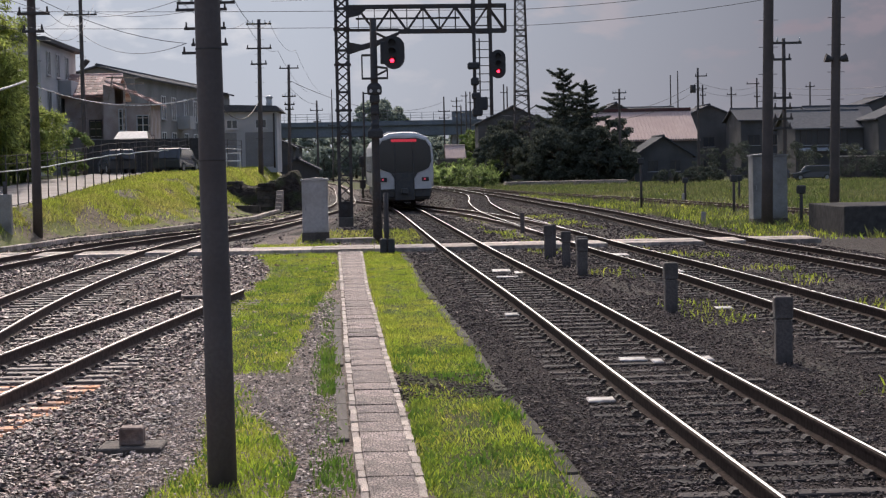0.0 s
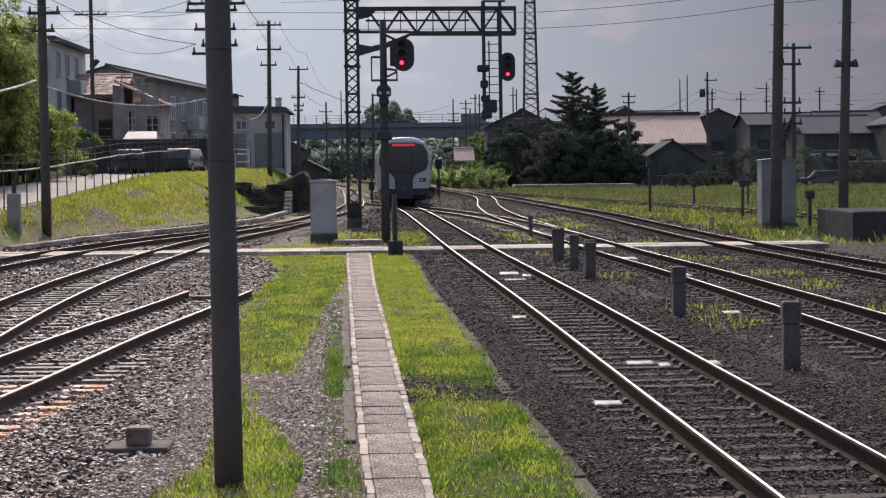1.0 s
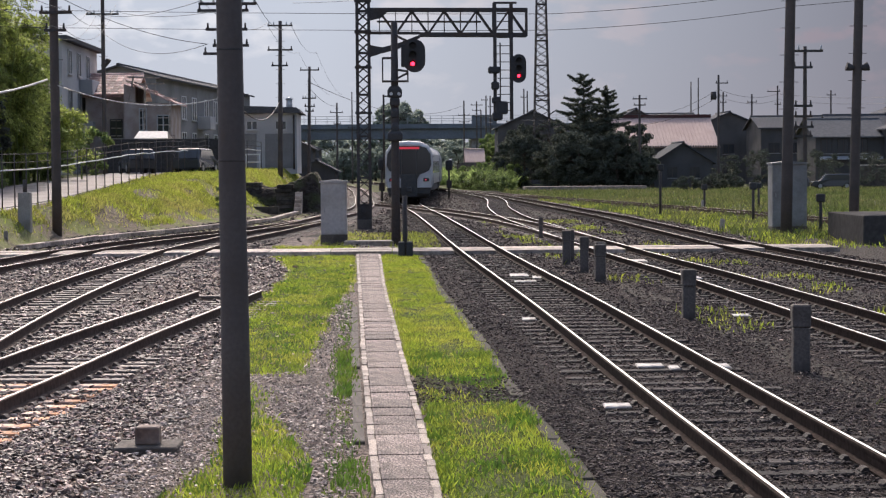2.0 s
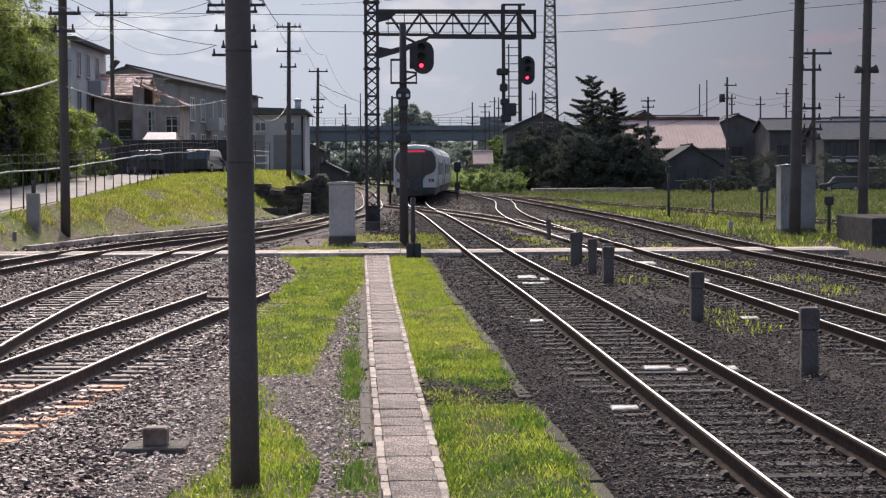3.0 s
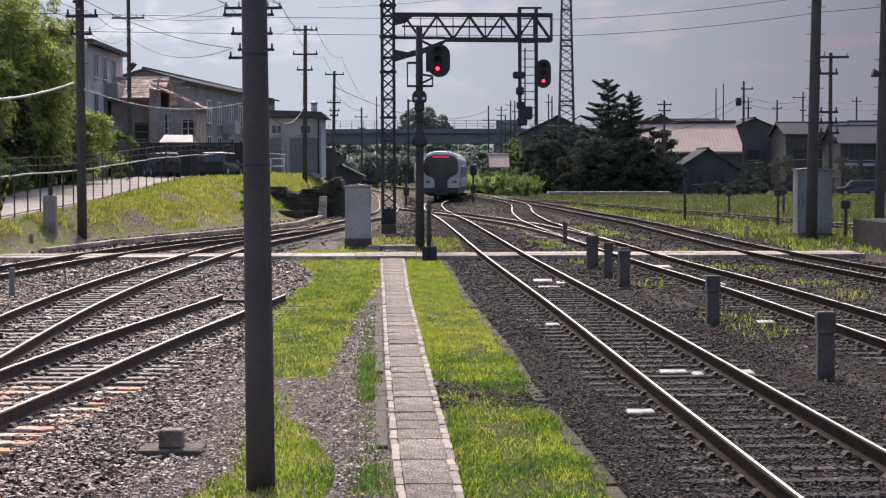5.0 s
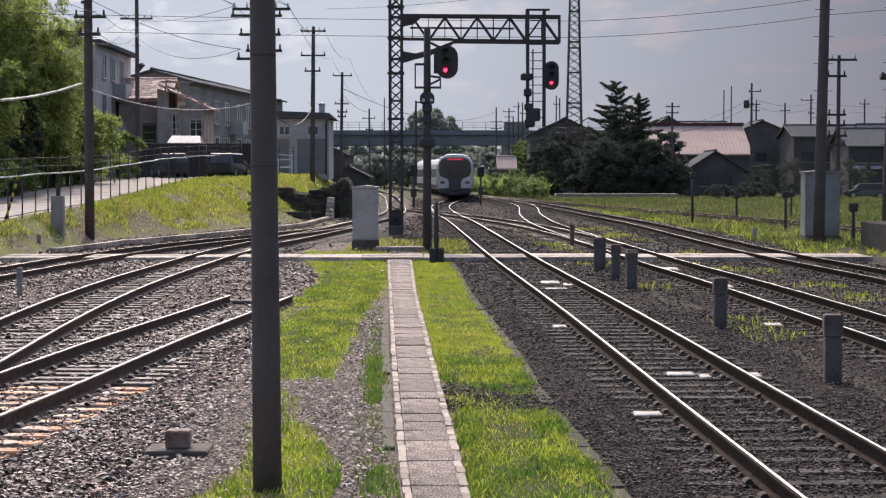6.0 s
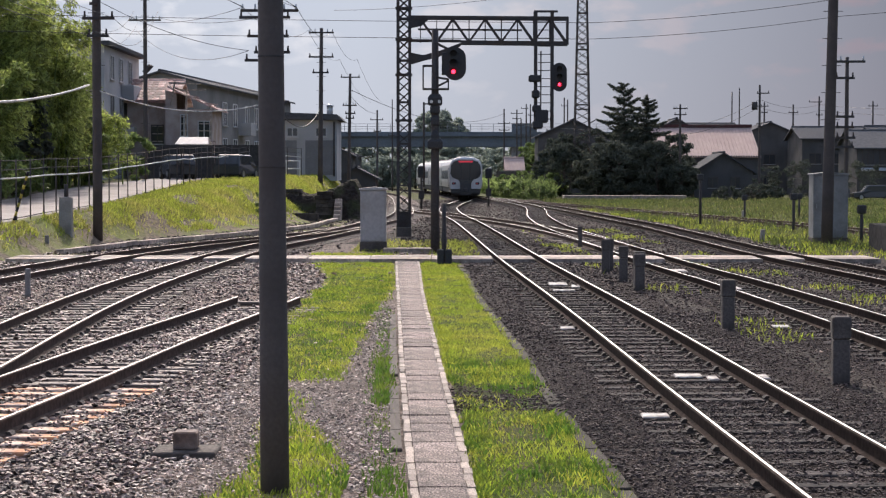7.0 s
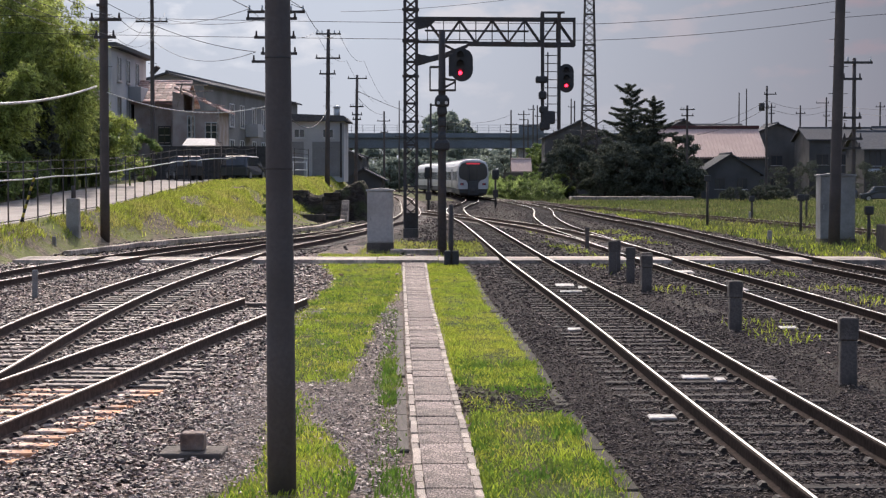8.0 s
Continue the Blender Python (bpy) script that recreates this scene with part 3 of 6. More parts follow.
def build_crossing():
    cr = thing("track_crossing", "pale concrete boards laid level across the tracks", "crossing", (0, 0, 0), kind="structure")
    edges = [-11.6]
    for line in (YARD2, YARD, MAIN, SIDE, SIDE2):
        x = spline(line, 51)
        edges += [x - 0.66, x - 0.47, x + 0.47, x + 0.66]
    edges.append(12.0)
    rng = random.Random(8)
    for a, b in zip(edges[::2], edges[1::2]):
        n = max(1, round((b - a) / 1.6))
        for i in range(n):
            for j in range(2):
                bm = BM()
                u, w = a + (b - a) * i / n + 0.008, a + (b - a) * (i + 1) / n - 0.008
                z = 0.115 + rng.uniform(-0.012, 0.006)
                box(bm, u, w, 50.1 + j * 1.0, 51.09 + j * 1.0, -0.05, z)
                part("board", bm, M_CONC_PALE, cr, bevel=0.012)
    bm = BM()
    box(bm, -0.75, 0.75, -0.35, 0.35, -0.1, 0.14)
    solid("step_slab", bm, M_CONC_PALE, "pale concrete step slab at the end of the walkway", "slab", (-0.85, 56.6, 0), bevel=0.02, kind="structure")


# ---- poles ----
def utility_pole(at, h, r0, r1, arms, label, lean=(0, 0), material=None, group="utility poles", steps=True):
    """arms: (height, half length left, half length right, sorts of insulator)."""
    p = thing("utility_pole", label, "utility pole", at, group=group)
    bm = BM()
    tube(bm, [(lean[0] * k / 6, lean[1] * k / 6, h * k / 6 - (0.3 if k == 0 else 0)) for k in range(7)], r0, 14, r1=r1)
    part("shaft", bm, material or M_TIMBERPOLE, p)
    for z, a, b, ins in arms:
        lx = lean[0] * z / h
        bm = BM()
        bar(bm, (lx - a, -r1 - 0.04, z), (lx + b, -r1 - 0.04, z), 0.08, 0.1)
        arm = part("crossarm", bm, M_STEEL, p)
        for x in (lx - a + 0.08, lx + b - 0.08, lx - a * 0.5, lx + b * 0.5)[:ins]:
            bm = BM()
            tube(bm, [(x, -r1 - 0.04, z + 0.05), (x, -r1 - 0.04, z + 0.11), (x, -r1 - 0.04, z + 0.14), (x, -r1 - 0.04, z + 0.24)], 0.045, 8, r1=0.03)
            part("insulator", bm, M_INSUL if ins > 2 else M_STEEL, arm)
    if steps:
        k = 2.4
        while k < h - 0.6:
            bm = BM()
            bar(bm, (lean[0] * k / h - r0 - 0.12, 0, k), (lean[0] * k / h + r0 + 0.12, 0, k + 0.0), 0.018)
            part("step_bolt", bm, M_STEEL, p)
            k += 0.9
    return p


def wire(pts, r=0.012, name="overhead_wire", label="thin black overhead wire between poles", material=None, sag=0.4, n=14):
    """A hanging wire through supports."""
    out = []
    for a, b in zip(pts, pts[1:]):
        a, b = Vector(a), Vector(b)
        for i in range(n):
            u = i / n
            q = a.lerp(b, u)
            q.z -= sag * 4 * u * (1 - u)
            out.append(q)
    out.append(Vector(pts[-1]))
    bm = BM()
    tube(bm, out, r, 5)
    solid(name, bm, material or M_WIRE, label, "cable", group="overhead wires")


def build_poles():
    # the steel pole nearest the camera
    p = thing("steel_pole", "thick brown painted steel pole standing in grass", "pole", (-1.215, 14.0, 0))
    bm = BM()
    tube(bm, [(-0.06 * k / 8, 0, 9.5 * k / 8 - (0.3 if k == 0 else 0)) for k in range(9)], 0.111, 32, r1=0.07)
    part("shaft", bm, M_POLE, p)
    for z in (2.42, 3.25):
        bm = BM()
        tube(bm, [(-0.06 * z / 9.5, 0, z), (-0.06 * z / 9.5, 0, z + 0.012)], 0.113 - 0.041 * z / 9.5, 32)
        part("joint_ring", bm, M_STEEL, p)
    utility_pole((-6.2, 70, height(-6.2, 70)), 9.6, 0.15, 0.1, [(8.5, 1.1, 1.05, 4), (8.25, 1.15, 0.75, 2), (7.55, 0.85, 0.7, 2), (6.95, 0.6, 0.75, 2), (6.65, 0.95, 0.3, 2), (5.1, 0.2, 0.7, 1)], "dark utility pole with many crossarms")
    utility_pole((-7.45, 120, height(-7.45, 120)), 10.0, 0.17, 0.11, [(9.7, 0.8, 0.8, 4), (8.15, 0.8, 0.8, 2), (7.15, 0.55, 0.5, 2)], "tall utility pole with three crossarms by a low hut", (0.1, 0))
    utility_pole((-7.5, 160, height(-7.5, 160)), 10.2, 0.17, 0.11, [(9.9, 0.8, 0.85, 2), (7.5, 0.6, 0.6, 4), (6.8, 0.4, 0.5, 2), (6.4, 0.35, 0.4, 2)], "utility pole with stepped crossarms", (0.15, 0))
    utility_pole((-7.25, 230, height(-7.25, 230)), 10.3, 0.15, 0.1, [(9.1, 0.85, 0.75, 2), (7.7, 0.45, 0.5, 2)], "distant thin utility pole beside the line")
    utility_pole((-6.1, 260, 0.3), 12.5, 0.12, 0.07, [(7.5, 0.6, 0.4, 1)], "distant slender bare steel mast", steps=False)
    utility_pole((-11.7, 64.5, height(-11.7, 64.5)), 11.5, 0.17, 0.14, [(7.6, 0.45, 0.65, 2), (7.0, 0.3, 0.45, 2), (8.1, 0.2, 0.1, 0)], "dark brown utility pole by the trackside fence")
    utility_pole((-17.1, 110, height(-17.1, 110)), 13.0, 0.14, 0.1, [(9.35, 0.95, 0.95, 4)], "slender utility pole with one crossarm by the houses")
    utility_pole((13.05, 62.2, 0), 12.5, 0.2, 0.15, [], "stout leaning pole beside a grey cabinet", (0.24, 0))
    q = utility_pole((17.6, 80, 0), 7.4, 0.1, 0.08, [(7.2, 0.6, 0.75, 3), (6.5, 0.55, 0.3, 2), (4.85, 0.5, 0.3, 2), (4.4, 0.5, 0.3, 2), (3.95, 0.5, 0.35, 2), (3.55, 0.5, 0.3, 2)], "short pole with stacked crossarms", steps=False)
    sp = utility_pole((15.15, 61.5, 0), 11.5, 0.17, 0.14, [], "brown pole with two horn loudspeakers", (0.25, 0))
    for sx in (-1, 1):
        bm = BM()
        tube(bm, [(0.1 + sx * 0.12, -0.1, 5.5), (0.1 + sx * 0.2, -0.1, 5.52), (0.1 + sx * 0.36, -0.1, 5.57)], 0.06, 12, r1=0.15)
        part("loudspeaker", bm, M_STEEL, sp, "grey horn loudspeaker")
    bm = BM()
    tube(bm, [(-0.35, 0, 0), (-0.35, 0, 0.75)], 0.28, 12)
    box(bm, -0.4, 0.0, -0.05, 0.05, 0.3, 0.4)
    solid("transformer", bm, M_STEEL, "grey drum transformer hung on a distant pole", "transformer", (31.05, 179.9, 8.6))
    # poles over the roofs beyond the meadow
    for x, y, h, arms in ((23.8, 182, 9.2, [(8.8, 0.7, 0.7, 3), (8.2, 0.6, 0.6, 2), (7.4, 0.9, 0.3, 2)]), (31.2, 180, 11.0, [(10.2, 0.3, 0.9, 2), (7.0, 0.2, 0.2, 0)]),
                          (47.2, 230, 12.0, [(11.3, 1.3, 0.3, 2), (9.7, 0.4, 0.4, 2)]), (44, 230, 11.0, [(10, 0.6, 0.6, 2)]), (10.2, 280, 12.2, [(10, 0.9, 0.9, 2), (9, 0.8, 0.8, 2)]), (13.2, 290, 11, [(10, 0.9, 0.5, 2)]),
                          (17.3, 280, 12.4, [(9, 0.8, 0.8, 2)]), (60, 200, 10.6, [(10.2, 0.8, 0.8, 3), (9.5, 0.7, 0.7, 2), (8.2, 0.7, 0.7, 2)]), (14.0, 290, 13.3, [(12.6, 0.8, 0.3, 2)]), (14.7, 291, 13.3, [(11.6, 0.4, 0.8, 2)]), (19.9, 290, 14.3, [(13.0, 0.5, 0.5, 2)]), (20.5, 291, 14.0, []), (12.5, 289, 12.4, [(11.8, 0.9, 0.9, 2), (11.0, 0.7, 0.7, 2)]), (52.3, 330, 17.0, []), (53.6, 330, 17.7, []), (41.5, 236, 11.5, [(11, 0.5, 0.5, 2), (10.2, 0.4, 0.4, 2)]), (55, 235, 11.6, [(11, 0.6, 0.6, 2)])):
        utility_pole((x, y, 0), h, 0.14, 0.1, arms, "distant utility pole above the rooftops", steps=False)


# ---- signal gantry ----
def lattice_mast(parent, x, y, z0, z1, w0, w1, bay, leg=0.07, brace=0.035, name="mast"):
    """Four angle legs with crossed bracing on all sides."""
    n = max(2, round((z1 - z0) / bay))
    zz = [z0 + (z1 - z0) * i / n for i in range(n + 1)]
    wd = [w0 + (w1 - w0) * i / n for i in range(n + 1)]
    cor = ((-1, -1), (1, -1), (1, 1), (-1, 1))
    for a, b in cor:
        bm = BM()
        bar(bm, (x + a * w0 / 2, y + b * w0 / 2, z0), (x + a * w1 / 2, y + b * w1 / 2, z1), leg)
        part("leg", bm, M_STEEL, parent)
    for k in range(4):
        a, b = cor[k], cor[(k + 1) % 4]
        for i in range(n):
            bm = BM()
            for p, q in ((a, b), (b, a)):
                bar(bm, (x + p[0] * wd[i] / 2, y + p[1] * wd[i] / 2, zz[i]), (x + q[0] * wd[i + 1] / 2, y + q[1] * wd[i + 1] / 2, zz[i + 1]), brace, brace * 0.5)
            if i % 4 == 0:
                bar(bm, (x + a[0] * wd[i] / 2, y + a[1] * wd[i] / 2, zz[i]), (x + b[0] * wd[i] / 2, y + b[1] * wd[i] / 2, zz[i]), brace, brace)
            part("bracing", bm, M_STEEL, parent, "crossed steel lacing")


def signal_head(parent, x, y, z0, z1, half, lamp_z, lamp_x=None):
    """A tall plate with round ends, hooded lamps, the lowest lit red."""
    bm = BM()
    r = half
    ring = [(x + r * math.cos(a), z1 - r + r * math.sin(a)) for a in (math.pi * k / 10 for k in range(11))] + [(x - r * math.cos(a), z0 + r - r * math.sin(a)) for a in (math.pi * k / 10 for k in range(11))]
    loft(bm, [[(a, y, b) for a, b in ring], [(a, y + 0.04, b) for a, b in ring]])
    head = part("signal_head", bm, M_SIGNAL, parent, "black round-ended colour light signal plate")
    bm = BM()
    box(bm, x - half * 0.55, x + half * 0.55, y + 0.04, y + 0.3, z0 + 0.08, z1 - 0.1)
    part("lamp_housing", bm, M_SIGNAL, head, bevel=0.02)
    lx = x if lamp_x is None else lamp_x
    for k in range(3):
        z = lamp_z + k * (z1 - z0) * 0.27
        bm = BM()
        n = 12
        arc = [(math.cos(a), math.sin(a)) for a in (math.pi * (-0.15 + 1.3 * i / n) for i in range(n + 1))]
        a = [[bm.verts.new((lx + u * q, yy, z + w * q)) for u, w in arc] for q, yy in ((0.11, y), (0.11, y - 0.22))]
        for i in range(n):
            bm.faces.new((a[0][i], a[0][i + 1], a[1][i + 1], a[1][i]))
        part("hood", bm, M_SIGNAL, head)
        bm = BM()
        tube(bm, [(lx, y - 0.005, z), (lx, y - 0.03, z)], 0.058 if k == 0 else 0.06, 16)
        part("lens", bm, M_RED if k == 0 else M_SIGNAL, head, "glowing red signal lens" if k == 0 else "unlit dark lens")


def build_gantry():
    g = thing("signal_gantry", "dark steel lattice signal gantry with one hanging cage", "signal gantry", (0, 72, 0))
    bm = BM()
    box(bm, -1.53, -0.95, -0.32, 0.32, -0.3, 0.35)
    part("footing", bm, M_CONC_DARK, g, "stained concrete footing", bevel=0.02)
    bm = BM()
    box(bm, -1.5, -0.98, -0.26, 0.26, 0.35, 0.95)
    part("mast_base", bm, M_STEEL, g, bevel=0.01)
    lattice_mast(g, -1.24, 0, 0.35, 9.15, 0.45, 0.45, 0.4, 0.11, 0.07)
    for z in (8.75, 7.55, 6.2, 4.45):
        bm = BM()
        box(bm, -1.56, -0.92, -0.3, 0.3, z - 0.04, z + 0.04)
        part("collar", bm, M_STEEL, g)
    for yy in (-0.22, 0.22):
        bm = BM()
        bar(bm, (-1.0, yy, 8.4), (5.05, yy, 8.36), 0.1, 0.13)
        part("top_chord", bm, M_STEEL, g)
        bm = BM()
        bar(bm, (-1.0, yy, 7.52), (0.95, yy, 7.5), 0.06, 0.08)
        bar(bm, (0.95, yy, 7.44), (5.05, yy, 7.4), 0.1, 0.15)
        part("bottom_chord", bm, M_STEEL, g)
        bm = BM()
        bar(bm, (-0.7, yy, 7.95), (3.3, yy, 7.92), 0.03, 0.04)
        part("middle_rail", bm, M_STEEL, g)
        n = 9
        xs = [-0.6 + (5.0 + 0.6) * i / n for i in range(n + 1)]
        for i in range(n):
            bm = BM()
            bar(bm, (xs[i], yy, 8.34 if i % 2 == 0 else 7.46), (xs[i + 1], yy, 7.46 if i % 2 == 0 else 8.34), 0.05, 0.07)
            part("web_bar", bm, M_STEEL, g)
            bm = BM()
            bar(bm, (xs[i], yy, 7.46), (xs[i], yy, 8.34), 0.03, 0.03)
            part("web_post", bm, M_STEEL, g)
        bm = BM()
        bar(bm, (5.05, yy, 7.35), (5.05, yy, 8.42), 0.07, 0.08)
        part("end_post", bm, M_STEEL, g)
        bm = BM()
        v = [(-1.0, 8.45), (-0.2, 8.42), (-0.55, 8.1), (-1.0, 8.0)]
        loft(bm, [[(a, yy - 0.015, b) for a, b in v], [(a, yy + 0.015, b) for a, b in v]])
        part("gusset", bm, M_STEEL, g)
        bm = BM()
        v = [(-1.0, 7.05), (-0.5, 6.95), (0.1, 7.1), (0.95, 7.42), (0.95, 7.32), (0.1, 6.9), (-0.5, 6.75), (-1.0, 6.6)]
        loft(bm, [[(a, yy - 0.02, b) for a, b in v], [(a, yy + 0.02, b) for a, b in v]])
        part("knee_brace", bm, M_STEEL, g)
    # hanging cage with a second signal
    for x in (3.82, 4.45):
        bm = BM()
        bar(bm, (x, -0.25, 4.1 if x < 4 else 4.15), (x, -0.25, 8.6), 0.13, 0.16)
        part("hanger", bm, M_STEEL, g)
    bm = BM()
    bar(bm, (3.76, -0.25, 8.62), (4.66, -0.25, 8.62), 0.07, 0.08)
    bar(bm, (3.76, -0.25, 8.42), (3.76, -0.25, 8.62), 0.05)
    part("top_bar", bm, M_STEEL, g)
    for k in range(13):
        bm = BM()
        bar(bm, (3.9, -0.25, 4.5 + k * 0.31), (4.4, -0.25, 4.5 + k * 0.31), 0.03)
        part("rung", bm, M_STEEL, g)
    bm = BM()
    bar(bm, (4.02, -0.28, 4.4), (4.02, -0.28, 7.1), 0.05)
    part("ladder_rail", bm, M_STEEL, g)
    signal_head(g, 4.72, -0.42, 5.55, 6.65, 0.29, 5.82)
    for x, z, w, h in ((3.78, 6.05, 0.46, 0.26), (3.82, 5.45, 0.3, 0.3), (3.86, 4.9, 0.34, 0.26), (4.05, 4.6, 0.5, 0.5), (3.9, 4.28, 0.4, 0.3)):
        bm = BM()
        box(bm, x - w / 2, x + w / 2, -0.5, -0.1, z - h / 2, z + h / 2)
        part("junction_box", bm, M_SIGNAL, g, bevel=0.05)
    # colour light signal on its own post
    s = thing("signal_post", "tall dark post carrying a red colour light signal", "railway signal", (-0.03, 56.4, 0))
    bm = BM()
    tube(bm, [(0, 0, -0.2), (0, 0, 2.0), (0, 0, 4.4), (0, 0, 6.75)], 0.14, 14, r1=0.1)
    part("post", bm, M_STEEL, s)
    signal_head(s, 0.6, -0.2, 5.2, 6.2, 0.33, 5.46, 0.55)
    bm = BM()
    box(bm, 0.2, 0.4, -0.1, 0.25, 5.38, 6.05)
    part("relay_case", bm, M_SIGNAL, s, bevel=0.02)
    for z, w, h, d in ((4.62, 0.44, 0.34, 0.36), (4.35, 0.3, 0.3, 0.3), (4.0, 0.26, 0.3, 0.26), (3.5, 0.24, 0.4, 0.3), (3.3, 0.46, 0.32, 0.4)):
        bm = BM()
        loft(bm, [[(a * w / 2 * k, b * d / 2 * k - 0.05, z + e * h / 2) for a, b in ((-1, -1), (1, -1), (1, 1), (-1, 1))] for k, e in ((0.85, -1), (1, -0.7), (1, 0.35), (0.66, 1))])
        part("lamp_unit", bm, M_SIGNAL, s, "small shunting lamp unit", bevel=0.015)
    for a, b in (((-0.36, 5.65), (-0.36, 4.95)), ((-0.36, 5.65), (-0.05, 5.65)), ((0.4, 4.95), (0.4, 5.25)), ((0.1, 5.05), (0.4, 5.2)), ((0.05, 5.3), (0.4, 5.25)), ((0, 6.35), (0.4, 6.15))):
        for yy in (-0.15, 0.35):
            bm = BM()
            bar(bm, (a[0], yy, a[1]), (b[0], yy, b[1]), 0.04)
            part("guard_bar", bm, M_STEEL, s)
    bm = BM()
    box(bm, -0.38, 0.42, -0.2, 0.4, 4.93, 4.97)
    part("service_platform", bm, M_STEEL, s)
    bm = BM()
    tube(bm, [(-0.34, 0, 4.55), (-0.34, 0, 2.0)], 0.03, 6)
    bar(bm, (-0.34, 0, 4.5), (0, 0, 4.5), 0.04)
    part("cable_pipe", bm, M_STEEL, s)
    for x in (-0.11, 0.13):
        bm = BM()
        tube(bm, [(x, -0.25, 4.56), (x, -0.27, 4.56)], 0.05, 12)
        part("lens", bm, M_INSUL, s, "pale unlit shunting lens")
    # short companion post by the crossing
    c = thing("marker_post", "thin dark post with a small lamp box at its foot", "post", (0.21, 49.6, 0))
    bm = BM()
    tube(bm, [(0, 0, -0.2), (0, 0, 1.6)], 0.065, 10)
    part("post", bm, M_STEEL, c)
    for x in (-0.09, 0.12):
        bm = BM()
        box(bm, x - 0.09, x + 0.09, -0.5, -0.3, 0.0, 0.4)
        part("lamp_box", bm, M_SIGNAL, c, bevel=0.03)


# ---- trackside cabinets and posts ----
def cabinet(at, w, d, h, label, doors=1, base=0.28, paint=None):
    paint = paint or M_CAB
    c = thing("equipment_cabinet", label, "cabinet", at)
    bm = BM()
    box(bm, -w / 2 - 0.02, w / 2 + 0.02, -d / 2 - 0.02, d / 2 + 0.02, -0.1, base)
    part("plinth", bm, M_CONC_DARK, c, "dark stained concrete plinth", bevel=0.015)
    bm = BM()
    box(bm, -w / 2, w / 2, -d / 2, d / 2, base, h - 0.06)
    body = part("body", bm, paint, c, bevel=0.015)
    bm = BM()
    v = [(-w / 2 - 0.04, 0), (w / 2 + 0.04, 0), (w / 2 + 0.04, 0.05), (0, 0.1), (-w / 2 - 0.04, 0.05)]
    loft(bm, [[(a, -d / 2 - 0.04, h - 0.06 + b) for a, b in v], [(a, d / 2 + 0.04, h - 0.06 + b) for a, b in v]])
    part("roof", bm, paint, c)
    for k in range(doors):
        bm = BM()
        x0 = -w / 2 + 0.04 + k * (w - 0.08) / doors
        box(bm, x0, x0 + (w - 0.08) / doors - 0.015, -d / 2 - 0.012, -d / 2 + 0.01, base + 0.05, h - 0.12)
        dr = part("door", bm, paint, c, bevel=0.004)
        bm = BM()
        box(bm, x0 + 0.06, x0 + 0.09, -d / 2 - 0.04, -d / 2 - 0.01, h * 0.5, h * 0.5 + 0.14)
        part("handle", bm, M_GALV, dr)
    return c


def concrete_post(at, h, w, label, cap=True):
    p = thing("marker_post", label, "post", at, rz=random.Random(at[1]).uniform(-6, 6), group="low concrete posts")
    bm = BM()
    loft(bm, [[(a * w / 2 * k, b * w / 2 * k, z) for a, b in ((-1, -1), (1, -1), (1, 1), (-1, 1))] for k, z in ((1.0, -0.2), (0.95, h - 0.26 if cap else h))])
    part("post", bm, M_POST if cap else M_CONC, p, bevel=0.015)
    if cap:
        bm = BM()
        loft(bm, [[(a * w / 2 * k, b * w / 2 * k, z) for a, b in ((-1, -1), (1, -1), (1, 1), (-1, 1))] for k, z in ((1.03, h - 0.26), (1.1, h - 0.05), (1.04, h))])
        part("cap", bm, M_POST, p, "square concrete cap", bevel=0.015)


